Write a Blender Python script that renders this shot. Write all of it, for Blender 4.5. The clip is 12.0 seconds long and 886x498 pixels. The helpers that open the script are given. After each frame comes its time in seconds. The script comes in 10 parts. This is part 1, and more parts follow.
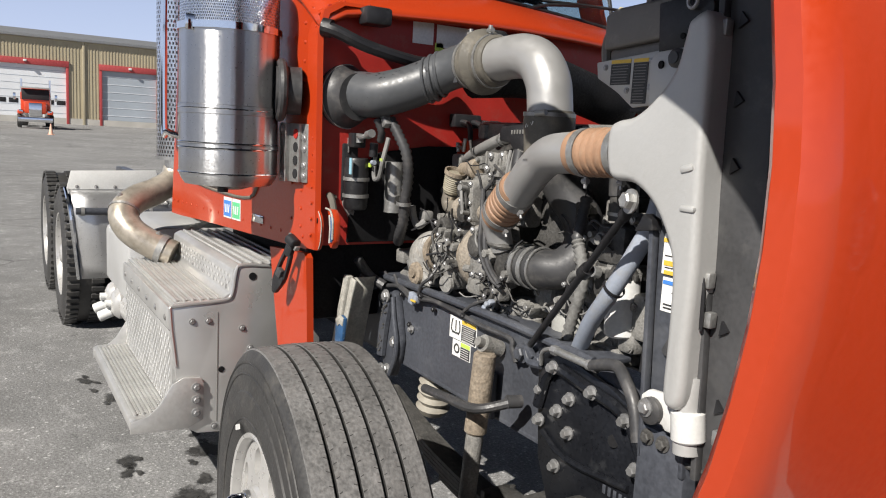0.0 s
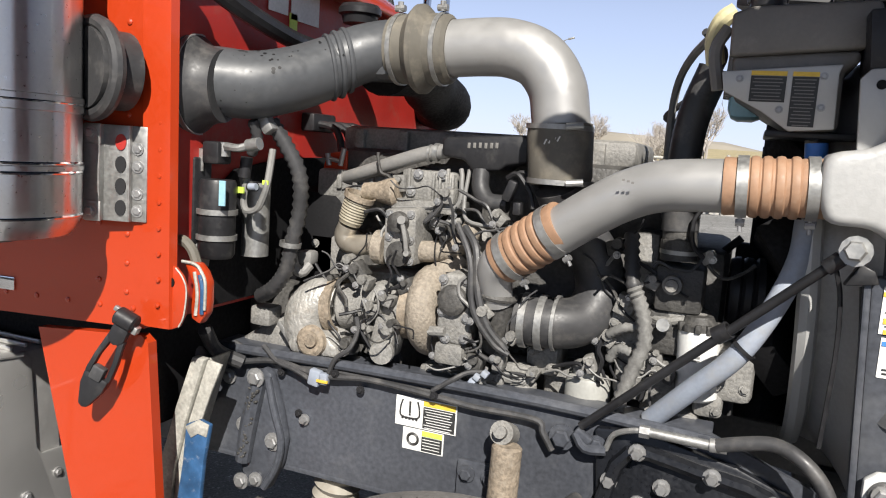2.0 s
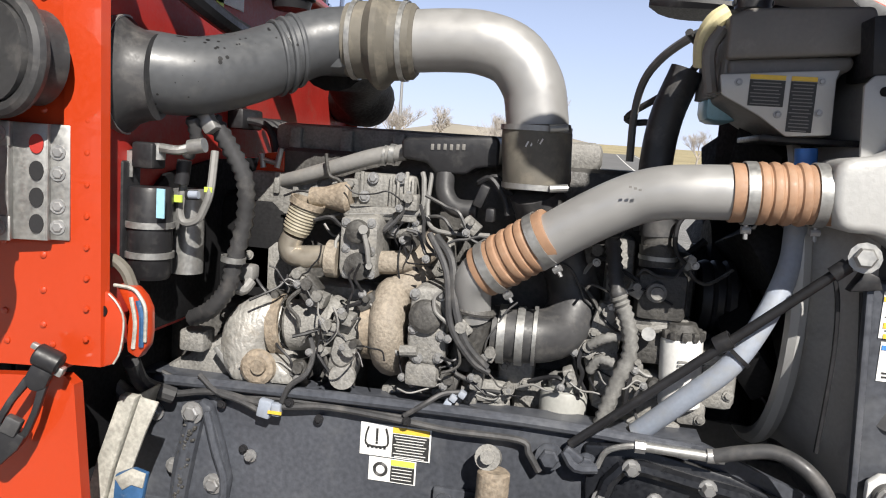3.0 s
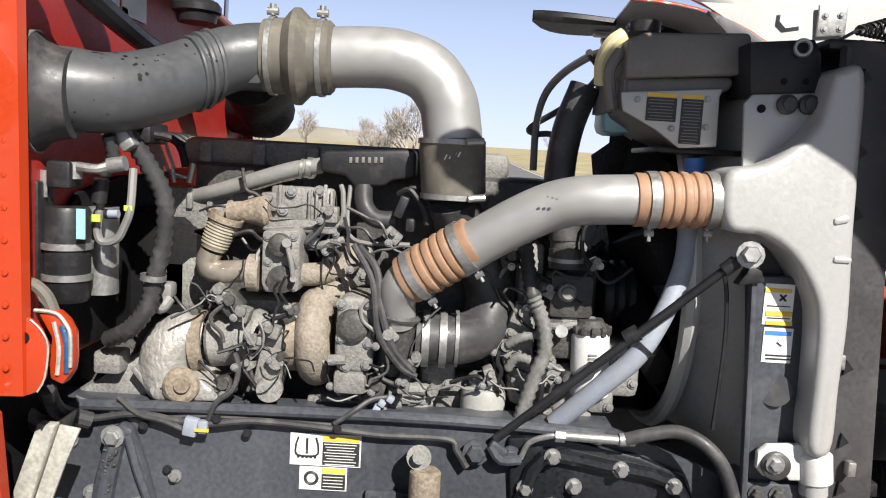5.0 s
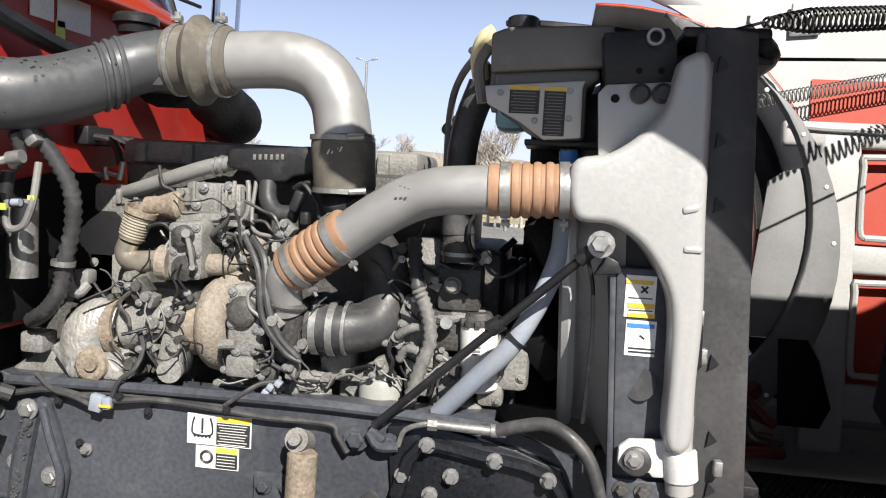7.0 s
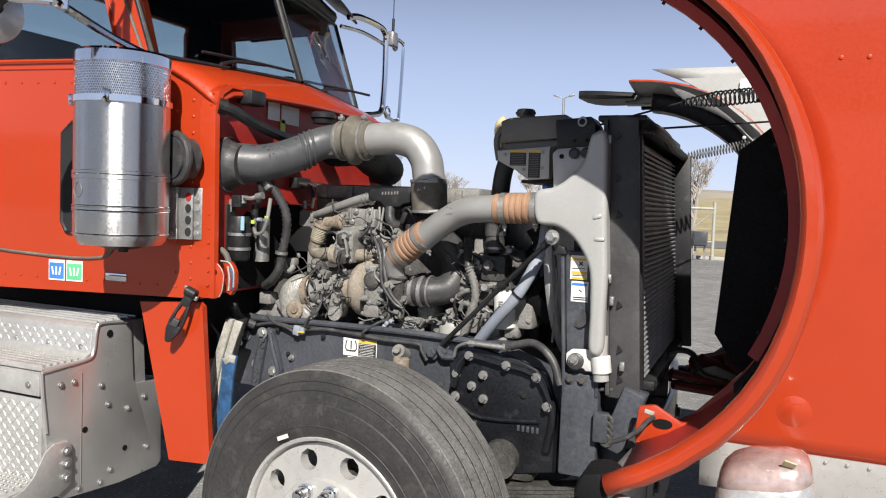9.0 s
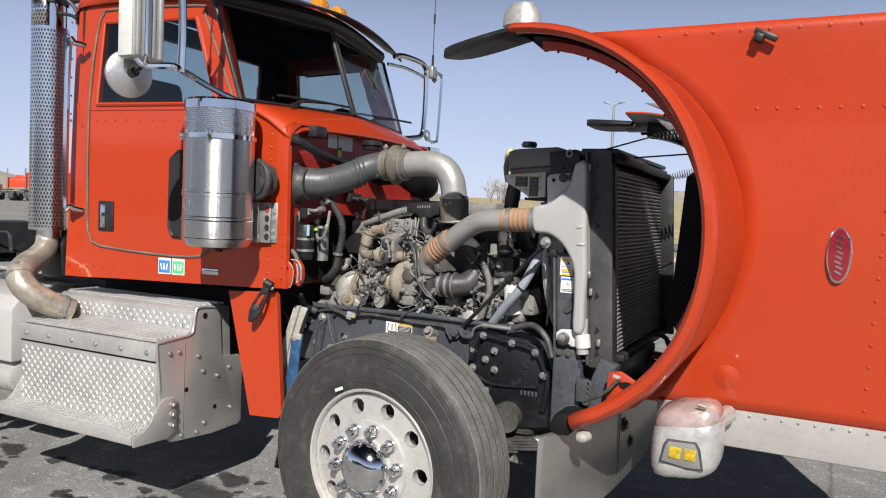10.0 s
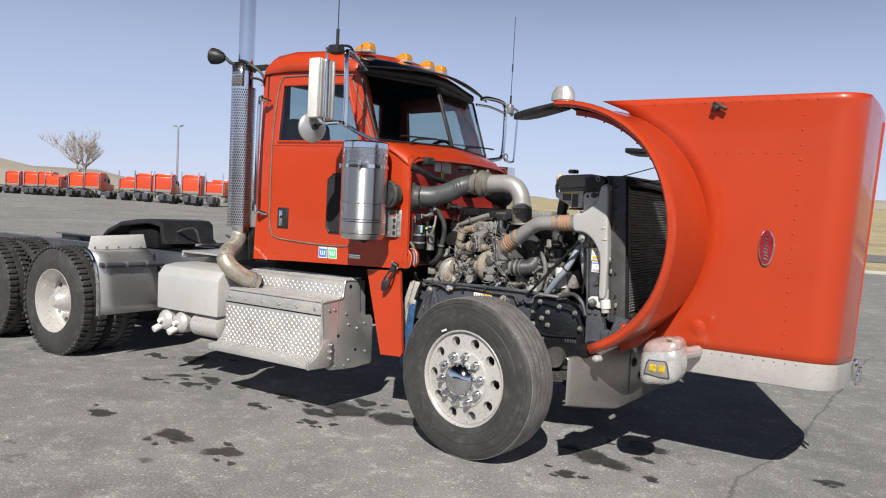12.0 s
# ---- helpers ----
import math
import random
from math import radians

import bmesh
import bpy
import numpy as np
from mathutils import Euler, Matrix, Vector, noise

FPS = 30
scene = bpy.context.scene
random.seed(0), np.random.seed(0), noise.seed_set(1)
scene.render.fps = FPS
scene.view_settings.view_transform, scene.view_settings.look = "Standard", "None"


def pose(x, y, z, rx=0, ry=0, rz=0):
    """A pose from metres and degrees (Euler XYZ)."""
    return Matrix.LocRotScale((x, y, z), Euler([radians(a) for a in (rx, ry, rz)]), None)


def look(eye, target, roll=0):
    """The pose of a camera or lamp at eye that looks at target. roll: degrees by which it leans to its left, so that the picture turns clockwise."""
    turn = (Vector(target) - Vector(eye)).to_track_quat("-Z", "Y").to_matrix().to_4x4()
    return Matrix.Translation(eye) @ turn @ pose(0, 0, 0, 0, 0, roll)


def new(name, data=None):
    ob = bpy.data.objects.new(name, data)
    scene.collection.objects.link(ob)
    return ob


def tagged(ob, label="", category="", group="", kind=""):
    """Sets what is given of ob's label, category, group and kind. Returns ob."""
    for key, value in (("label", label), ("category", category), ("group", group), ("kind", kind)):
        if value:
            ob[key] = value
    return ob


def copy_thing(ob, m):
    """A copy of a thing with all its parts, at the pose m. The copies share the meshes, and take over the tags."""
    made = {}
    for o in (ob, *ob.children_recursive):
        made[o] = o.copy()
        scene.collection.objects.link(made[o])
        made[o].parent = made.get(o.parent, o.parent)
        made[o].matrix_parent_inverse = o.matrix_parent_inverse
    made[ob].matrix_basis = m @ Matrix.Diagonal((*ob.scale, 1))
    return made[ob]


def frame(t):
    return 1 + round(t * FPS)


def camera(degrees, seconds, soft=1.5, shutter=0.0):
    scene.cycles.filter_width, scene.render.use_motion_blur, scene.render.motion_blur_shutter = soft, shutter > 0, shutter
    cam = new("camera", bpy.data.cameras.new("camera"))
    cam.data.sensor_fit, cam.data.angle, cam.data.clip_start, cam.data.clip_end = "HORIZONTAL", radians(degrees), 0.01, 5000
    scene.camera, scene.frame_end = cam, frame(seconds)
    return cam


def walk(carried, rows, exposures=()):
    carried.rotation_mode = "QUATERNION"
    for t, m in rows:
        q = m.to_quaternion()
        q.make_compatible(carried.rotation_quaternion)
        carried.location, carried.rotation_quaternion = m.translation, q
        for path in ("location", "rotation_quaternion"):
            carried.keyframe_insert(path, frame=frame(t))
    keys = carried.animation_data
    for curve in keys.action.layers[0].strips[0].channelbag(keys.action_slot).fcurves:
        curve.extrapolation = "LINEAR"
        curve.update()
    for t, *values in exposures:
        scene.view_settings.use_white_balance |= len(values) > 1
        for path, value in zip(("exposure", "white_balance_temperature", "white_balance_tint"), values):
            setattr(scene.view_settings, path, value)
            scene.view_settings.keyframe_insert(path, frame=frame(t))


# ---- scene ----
cam = camera(60.8, 12.0, soft=1.1)
METRES, EYE, TILT, LEAN, TURN = 6.1, 1.54, -2.3, 0.85, 58.0
OX, OY = 1.6, -1.72
ROWS = [
    (0.0, 0.0, 0.0, 0.0, 0.44, -6.2, -4.06),
    (0.5, -0.0487, 0.0402, -0.0008, -10.1, -5.74, -3.61),
    (1.0, -0.0891, 0.0898, 0.0046, -19.87, -5.5, -3.42),
    (1.5, -0.1285, 0.1264, 0.006, -28.32, -5.24, -3.35),
    (2.0, -0.15, 0.1548, 0.0058, -35.99, -5.16, -3.23),
    (2.5, -0.1558, 0.1854, 0.0072, -42.71, -5.29, -3.1),
    (4.5, -0.1871, 0.214, 0.0107, -56.29, -4.86, -1.95),
    (5.0, -0.1868, 0.2105, 0.0108, -57.81, -4.62, -1.74),
    (5.5, -0.1847, 0.2069, 0.0108, -58.47, -4.51, -1.76),
    (6.0, -0.1773, 0.1982, 0.0102, -57.42, -4.33, -1.82),
    (6.5, -0.1586, 0.1743, 0.0065, -54.32, -3.75, -1.91),
    (8.5, -0.1962, 0.0049, -0.0063, -37.98, -1.27, -1.62),
    (9.0, -0.2291, -0.0547, -0.0085, -35.08, -0.9, -1.57),
    (9.5, -0.2605, -0.1101, -0.007, -32.91, -0.63, -1.64),
    (10.0, -0.283, -0.1718, -0.0088, -31.26, -0.55, -1.92),
    (10.5, -0.3181, -0.2358, -0.0134, -29.61, -0.68, -2.22),
    (11.0, -0.3519, -0.3009, -0.0149, -28.07, -0.85, -2.41),
    (11.5, -0.3807, -0.3622, -0.014, -26.52, -0.84, -2.53),
    (12.0, -0.4161, -0.4199, -0.0151, -24.96, -0.7, -2.55),
]
walk(cam, [(t, pose(OX, OY, EYE, TILT, LEAN, TURN) @ pose(METRES * x, METRES * y, METRES * z, 90 + pitch, roll, yaw)) for t, x, y, z, yaw, pitch, roll in ROWS],
     exposures=[(0.0, 0.42), (1.0, 0.60), (2.5, 0.66), (4.5, 0.70), (6.5, 0.75), (8.5, 0.60), (9.5, 0.36), (12.0, 0.30)])

# ---- world and sun ----
SUN = Vector((0.60, -1.25, 1.15)).normalized()
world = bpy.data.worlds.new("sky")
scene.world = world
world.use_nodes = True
wn = world.node_tree.nodes
sky = wn.new("ShaderNodeTexSky")
sky.sky_type, sky.sun_disc = "NISHITA", False
sky.sun_elevation = math.asin(SUN.z)
sky.sun_rotation = math.atan2(SUN.x, SUN.y)
sky.altitude, sky.air_density, sky.dust_density, sky.ozone_density = 600, 1.0, 0.3, 3.0
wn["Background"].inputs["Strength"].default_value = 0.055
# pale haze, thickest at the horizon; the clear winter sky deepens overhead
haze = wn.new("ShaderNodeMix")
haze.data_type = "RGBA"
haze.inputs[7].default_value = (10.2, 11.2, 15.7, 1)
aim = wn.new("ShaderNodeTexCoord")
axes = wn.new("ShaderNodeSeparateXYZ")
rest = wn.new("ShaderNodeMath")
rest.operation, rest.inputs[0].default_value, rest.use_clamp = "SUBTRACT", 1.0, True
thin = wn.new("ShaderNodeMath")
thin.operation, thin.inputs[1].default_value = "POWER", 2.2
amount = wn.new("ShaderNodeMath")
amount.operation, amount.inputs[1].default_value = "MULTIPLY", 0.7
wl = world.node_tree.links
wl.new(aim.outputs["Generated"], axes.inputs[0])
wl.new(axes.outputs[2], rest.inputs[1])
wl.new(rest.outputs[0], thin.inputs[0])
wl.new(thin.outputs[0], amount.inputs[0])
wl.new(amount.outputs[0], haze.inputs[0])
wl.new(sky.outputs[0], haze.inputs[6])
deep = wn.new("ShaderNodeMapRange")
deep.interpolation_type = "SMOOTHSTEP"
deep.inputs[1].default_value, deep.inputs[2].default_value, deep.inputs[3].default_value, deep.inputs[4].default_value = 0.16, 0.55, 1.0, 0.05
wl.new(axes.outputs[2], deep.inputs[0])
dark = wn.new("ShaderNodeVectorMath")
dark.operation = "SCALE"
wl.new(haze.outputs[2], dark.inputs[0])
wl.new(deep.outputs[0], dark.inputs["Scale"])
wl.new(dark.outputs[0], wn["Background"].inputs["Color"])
sun = new("sun", bpy.data.lights.new("sun", "SUN"))
sun.data.energy, sun.data.angle, sun.data.color = 5.0, radians(0.55), (1.0, 0.95, 0.88)
sun.matrix_world = look(SUN * 60, (0, 0, 0))


# ---- materials ----
def material(name, color, rough=0.5, metal=0.0, vary=0.12, scale=8.0, grain=0.06, fine=120.0, bump=0.0, dust=0.0, dustcol=(0.42, 0.36, 0.29), coat=0.0, spec=0.5, random=0.0):
    """Base colour with large and fine variation, dust lying in patches, roughness variation and relief."""
    m = bpy.data.materials.new(name)
    m.use_nodes = True
    nt = m.node_tree
    n, l = nt.nodes, nt.links
    b = n["Principled BSDF"]
    tc = n.new("ShaderNodeTexCoord")
    big = n.new("ShaderNodeTexNoise")
    big.inputs["Scale"].default_value, big.inputs["Detail"].default_value = scale, 5
    small = n.new("ShaderNodeTexNoise")
    small.inputs["Scale"].default_value, small.inputs["Detail"].default_value = fine, 3
    l.new(tc.outputs["Object"], big.inputs["Vector"])
    l.new(tc.outputs["Object"], small.inputs["Vector"])
    mr = n.new("ShaderNodeMapRange")
    mr.inputs[1].default_value, mr.inputs[2].default_value = 0.3, 0.7
    mr.inputs[3].default_value, mr.inputs[4].default_value = 1 - vary, 1 + vary
    l.new(big.outputs["Fac"], mr.inputs[0])
    mg = n.new("ShaderNodeMapRange")
    mg.inputs[1].default_value, mg.inputs[2].default_value = 0.3, 0.7
    mg.inputs[3].default_value, mg.inputs[4].default_value = 1 - grain, 1 + grain
    l.new(small.outputs["Fac"], mg.inputs[0])
    mul = n.new("ShaderNodeMath")
    mul.operation = "MULTIPLY"
    l.new(mr.outputs[0], mul.inputs[0])
    l.new(mg.outputs[0], mul.inputs[1])
    last = mul.outputs[0]
    if random:
        oi = n.new("ShaderNodeObjectInfo")
        mo = n.new("ShaderNodeMapRange")
        mo.inputs[3].default_value, mo.inputs[4].default_value = 1 - random, 1 + random
        l.new(oi.outputs["Random"], mo.inputs[0])
        m2 = n.new("ShaderNodeMath")
        m2.operation = "MULTIPLY"
        l.new(last, m2.inputs[0])
        l.new(mo.outputs[0], m2.inputs[1])
        last = m2.outputs[0]
    vm = n.new("ShaderNodeVectorMath")
    vm.operation = "SCALE"
    vm.inputs[0].default_value = color
    l.new(last, vm.inputs["Scale"])
    col = vm.outputs[0]
    if dust:
        dn = n.new("ShaderNodeTexNoise")
        dn.inputs["Scale"].default_value, dn.inputs["Detail"].default_value, dn.inputs["Roughness"].default_value = scale * 2.7, 8, 0.65
        l.new(tc.outputs["Object"], dn.inputs["Vector"])
        dr = n.new("ShaderNodeMapRange")
        dr.inputs[1].default_value, dr.inputs[2].default_value = 0.62 - 0.3 * dust, 0.72
        dr.inputs[4].default_value = min(1.0, 0.35 + dust * 0.6)
        l.new(dn.outputs["Fac"], dr.inputs[0])
        mx = n.new("ShaderNodeMix")
        mx.data_type = "RGBA"
        l.new(dr.outputs[0], mx.inputs[0])
        l.new(col, mx.inputs[6])
        mx.inputs[7].default_value = (*dustcol, 1)
        col = mx.outputs[2]
    l.new(col, b.inputs["Base Color"])
    rr = n.new("ShaderNodeMapRange")
    rr.inputs[1].default_value, rr.inputs[2].default_value = 0.3, 0.7
    rr.inputs[3].default_value, rr.inputs[4].default_value = max(0.02, rough * 0.8), min(1, rough * 1.2)
    l.new(small.outputs["Fac"], rr.inputs[0])
    l.new(rr.outputs[0], b.inputs["Roughness"])
    b.inputs["Metallic"].default_value = metal
    b.inputs["Coat Weight"].default_value = coat
    b.inputs["Coat Roughness"].default_value = 0.06
    b.inputs["Specular IOR Level"].default_value = spec
    if bump:
        bp = n.new("ShaderNodeBump")
        bp.inputs["Strength"].default_value, bp.inputs["Distance"].default_value = 1.0, bump
        l.new(small.outputs["Fac"], bp.inputs["Height"])
        l.new(bp.outputs[0], b.inputs["Normal"])
    return m


RED = material("orange_red_paint", (0.43, 0.0395, 0.007), 0.40, vary=0.05, scale=2.0, grain=0.02, coat=0.65, dust=0.10, dustcol=(0.40, 0.05, 0.014), spec=0.4)
RED_IN = material("dusty_red_paint", (0.36, 0.022, 0.016), 0.5, vary=0.18, scale=5, dust=0.22, dustcol=(0.28, 0.09, 0.065))
RED_BARE = material("matt_red_panel", (0.42, 0.055, 0.03), 0.55, vary=0.12, scale=3, dust=0.2, dustcol=(0.36, 0.13, 0.09))
RIVETED = material("grey_splash_plate", (0.22, 0.222, 0.225), 0.55, vary=0.15, scale=4, dust=0.25, dustcol=(0.24, 0.235, 0.225))
WHITE_IN = material("white_gelcoat", (0.42, 0.42, 0.41), 0.5, vary=0.1, scale=4, dust=0.25, dustcol=(0.36, 0.34, 0.31))
BLACK = material("black_plastic", (0.018, 0.018, 0.020), 0.45, vary=0.3, dust=0.25, dustcol=(0.075, 0.073, 0.070), spec=0.4)
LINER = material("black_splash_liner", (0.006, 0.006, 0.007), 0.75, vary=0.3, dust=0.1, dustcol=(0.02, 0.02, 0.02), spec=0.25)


def speckled_duct():
    """Smooth moulded plastic, dusty, with small dark oil drips."""
    m = material("dusty_black_duct", (0.075, 0.079, 0.085), 0.42, vary=0.10, scale=5, grain=0.06, fine=60, dust=0.12, dustcol=(0.12, 0.12, 0.118), bump=0.0002)
    n, l = m.node_tree.nodes, m.node_tree.links
    tc = n.new("ShaderNodeTexCoord")
    v = n.new("ShaderNodeTexVoronoi")
    v.inputs["Scale"].default_value = 62
    l.new(tc.outputs["Object"], v.inputs["Vector"])
    spread = n.new("ShaderNodeTexNoise")
    spread.inputs["Scale"].default_value, spread.inputs["Detail"].default_value = 9, 3
    l.new(tc.outputs["Object"], spread.inputs["Vector"])
    size = n.new("ShaderNodeMapRange")
    size.inputs[1].default_value, size.inputs[2].default_value, size.inputs[3].default_value, size.inputs[4].default_value = 0.52, 0.70, 0.0, 0.34
    l.new(spread.outputs["Fac"], size.inputs[0])
    spot = n.new("ShaderNodeMath")
    spot.operation = "LESS_THAN"
    l.new(v.outputs["Distance"], spot.inputs[0])
    l.new(size.outputs[0], spot.inputs[1])
    b = n["Principled BSDF"]
    src = b.inputs["Base Color"].links[0].from_socket
    mx = n.new("ShaderNodeMix")
    mx.data_type = "RGBA"
    l.new(spot.outputs[0], mx.inputs[0])
    l.new(src, mx.inputs[6])
    mx.inputs[7].default_value = (0.012, 0.012, 0.013, 1)
    l.new(mx.outputs[2], b.inputs["Base Color"])
    return m


DUCT = speckled_duct()
BOOT = material("grey_rubber_boot", (0.13, 0.12, 0.10), 0.65, vary=0.2, dust=0.4, dustcol=(0.26, 0.23, 0.18))
RAILB = material("black_frame_paint", (0.064, 0.069, 0.082), 0.36, vary=0.22, scale=3, grain=0.2, fine=90, dust=0.28, dustcol=(0.125, 0.130, 0.140), spec=0.45)
RUBBER = material("black_rubber_hose", (0.046, 0.046, 0.048), 0.48, vary=0.3, dust=0.38, dustcol=(0.14, 0.133, 0.125))
TYRE = material("tyre_rubber", (0.040, 0.039, 0.038), 0.55, vary=0.2, scale=6, grain=0.2, bump=0.0008, dust=0.30, dustcol=(0.12, 0.112, 0.098))
TREAD = material("worn_tyre_tread", (0.150, 0.147, 0.144), 0.52, vary=0.25, scale=9, grain=0.3, bump=0.0015, dust=0.35, dustcol=(0.22, 0.21, 0.20))
ALU = material("polished_aluminium", (0.57, 0.56, 0.54), 0.32, 0.4, vary=0.06, scale=5, grain=0.03, fine=40, dust=0.10, dustcol=(0.48, 0.46, 0.43))
CHROME = material("polished_stainless", (0.72, 0.73, 0.75), 0.09, 1.0, vary=0.05, scale=4, grain=0.03)
ENDPL = material("buffed_aluminium_plate", (0.60, 0.595, 0.58), 0.33, 0.65, vary=0.10, scale=3, grain=0.03, fine=7)


def rolled_sheet():
    """Polished sheet, slightly wavy round the can, with fine upright streaks."""
    m = material("rolled_stainless_sheet", (0.64, 0.64, 0.648), 0.34, 1.0, vary=0.06, scale=4, grain=0.04)
    n, l = m.node_tree.nodes, m.node_tree.links
    tc = n.new("ShaderNodeTexCoord")
    heights = []
    for size, squash in ((16.0, 0.02), (40.0, 0.012)):
        mp = n.new("ShaderNodeMapping")
        mp.inputs["Scale"].default_value = (size, size, size * squash)
        t = n.new("ShaderNodeTexNoise")
        t.inputs["Scale"].default_value, t.inputs["Detail"].default_value = 1.0, 2
        l.new(tc.outputs["Object"], mp.inputs["Vector"])
        l.new(mp.outputs[0], t.inputs["Vector"])
        heights.append(t.outputs["Fac"])
    last = None
    for h, d in zip(heights, (0.0036, 0.0005)):
        bp = n.new("ShaderNodeBump")
        bp.inputs["Strength"].default_value, bp.inputs["Distance"].default_value = 1.0, d
        l.new(h, bp.inputs["Height"])
        if last:
            l.new(last, bp.inputs["Normal"])
        last = bp.outputs[0]
    b = n["Principled BSDF"]
    l.new(last, b.inputs["Normal"])
    tan = n.new("ShaderNodeTangent")
    tan.direction_type, tan.axis = "RADIAL", "Z"
    l.new(tan.outputs[0], b.inputs["Tangent"])
    b.inputs["Anisotropic"].default_value, b.inputs["Anisotropic Rotation"].default_value = 0.82, 0.25
    return m


CANISTER = rolled_sheet()
BRUSHED = material("brushed_aluminium", (0.52, 0.515, 0.50), 0.40, 0.5, vary=0.12, scale=6, grain=0.06, fine=60, dust=0.18, dustcol=(0.42, 0.41, 0.39))
SILVER = material("silver_painted_pipe", (0.385, 0.382, 0.375), 0.44, 0.4, vary=0.04, scale=6, grain=0.015, fine=30, dust=0.04, dustcol=(0.31, 0.30, 0.28))
CASTAL = material("painted_cast_aluminium", (0.46, 0.46, 0.45), 0.42, 0.2, vary=0.035, scale=4, grain=0.02, bump=0.0004)
SILICONE = material("orange_silicone_hose", (0.33, 0.195, 0.12), 0.6, vary=0.15, scale=18, dust=0.35, dustcol=(0.38, 0.27, 0.19))
IRON = material("dusty_cast_iron", (0.205, 0.200, 0.188), 0.66, 0.0, vary=0.3, scale=12, grain=0.25, fine=160, bump=0.002, dust=0.38, dustcol=(0.30, 0.285, 0.255))
IRON_DK = material("dark_cast_iron", (0.060, 0.058, 0.055), 0.6, 0.0, vary=0.35, scale=14, grain=0.25, bump=0.002, dust=0.32, dustcol=(0.145, 0.138, 0.125))
RUST = material("rusty_tan_housing", (0.25, 0.205, 0.155), 0.75, 0.0, vary=0.25, scale=22, grain=0.3, bump=0.002, dust=0.4, dustcol=(0.33, 0.29, 0.235))
FOIL = material("crinkled_foil_shield", (0.40, 0.39, 0.365), 0.5, 0.35, vary=0.12, scale=9, grain=0.12, fine=60, bump=0.004, dust=0.3, dustcol=(0.36, 0.32, 0.265))


def crinkle(m, scale, depth):
    """Fine wavy embossing over the sheet."""
    n, l = m.node_tree.nodes, m.node_tree.links
    w = n.new("ShaderNodeTexWave")
    w.inputs["Scale"].default_value, w.inputs["Distortion"].default_value, w.inputs["Detail"].default_value, w.inputs["Detail Scale"].default_value = scale, 9.0, 2.0, 1.6
    l.new(n["Texture Coordinate"].outputs["Object"], w.inputs["Vector"])
    bp = n.new("ShaderNodeBump")
    bp.inputs["Strength"].default_value, bp.inputs["Distance"].default_value = 1.0, depth
    l.new(w.outputs["Fac"], bp.inputs["Height"])
    l.new(n["Bump"].outputs[0], bp.inputs["Normal"])
    l.new(bp.outputs[0], n["Principled BSDF"].inputs["Normal"])


crinkle(FOIL, 22.0, 0.0006)
MOTTLED = material("rust_spotted_casting", (0.27, 0.235, 0.19), 0.75, vary=0.15, scale=26, grain=0.2, fine=150, bump=0.002, dust=0.33, dustcol=(0.10, 0.070, 0.050))
BELLOWS = material("yellowed_steel_bellows", (0.30, 0.27, 0.205), 0.68, 0.0, vary=0.2, scale=25, grain=0.15, dust=0.3, dustcol=(0.22, 0.19, 0.13))
CUPPL = material("cloudy_plastic", (0.36, 0.36, 0.335), 0.45, vary=0.08, scale=12, dust=0.2, dustcol=(0.30, 0.28, 0.25))
CONDUIT = material("pale_taped_conduit", (0.17, 0.168, 0.16), 0.7, vary=0.2, scale=30, grain=0.2, dust=0.3, dustcol=(0.15, 0.145, 0.135))
SEAL = material("dusty_rubber_sheet", (0.060, 0.060, 0.062), 0.5, vary=0.25, scale=5, grain=0.1, dust=0.3, dustcol=(0.12, 0.118, 0.112))
SHROUD = material("grey_shroud_plastic", (0.30, 0.292, 0.278), 0.38, vary=0.12, scale=5, dust=0.2, dustcol=(0.17, 0.165, 0.155))
GREYPL = material("grey_plastic", (0.20, 0.197, 0.19), 0.55, vary=0.15, dust=0.3, dustcol=(0.28, 0.265, 0.24))
TANKPL = material("brown_grey_plastic", (0.165, 0.155, 0.143), 0.5, vary=0.10, dust=0.2, dustcol=(0.26, 0.245, 0.225))
GALV = material("galvanised_steel", (0.37, 0.37, 0.36), 0.48, 0.7, vary=0.18, scale=12, grain=0.12, dust=0.3, dustcol=(0.30, 0.285, 0.26))
ZINC = material("zinc_bolt", (0.36, 0.36, 0.36), 0.42, 0.6, vary=0.2, dust=0.3, dustcol=(0.22, 0.20, 0.175))
COOLANT = material("blue_grey_coolant_hose", (0.29, 0.325, 0.39), 0.5, vary=0.15, dust=0.5, dustcol=(0.31, 0.31, 0.305))
WHITE = material("white_enamel", (0.66, 0.66, 0.64), 0.4, vary=0.06, dust=0.15, dustcol=(0.6, 0.57, 0.52))
STICKW = material("white_sticker", (0.80, 0.80, 0.78), 0.45, vary=0.05, dust=0.15, dustcol=(0.6, 0.58, 0.54))
STICKY = material("yellow_sticker", (0.72, 0.48, 0.06), 0.45, vary=0.06)
STICKK = material("printed_black", (0.03, 0.03, 0.03), 0.5)
STICKB = material("blue_sticker", (0.06, 0.22, 0.62), 0.45)
STICKG = material("green_sticker", (0.12, 0.55, 0.25), 0.45)
LIME = material("lime_sticker", (0.50, 0.65, 0.10), 0.45)
MAROON = material("maroon_enamel", (0.22, 0.01, 0.02), 0.2, coat=0.8)
AMBER = material("amber_lens", (0.62, 0.24, 0.015), 0.2, coat=0.7, vary=0.2, scale=40)
YELLOW = material("yellow_lens", (0.52, 0.36, 0.02), 0.25, coat=0.7, vary=0.3, scale=60)
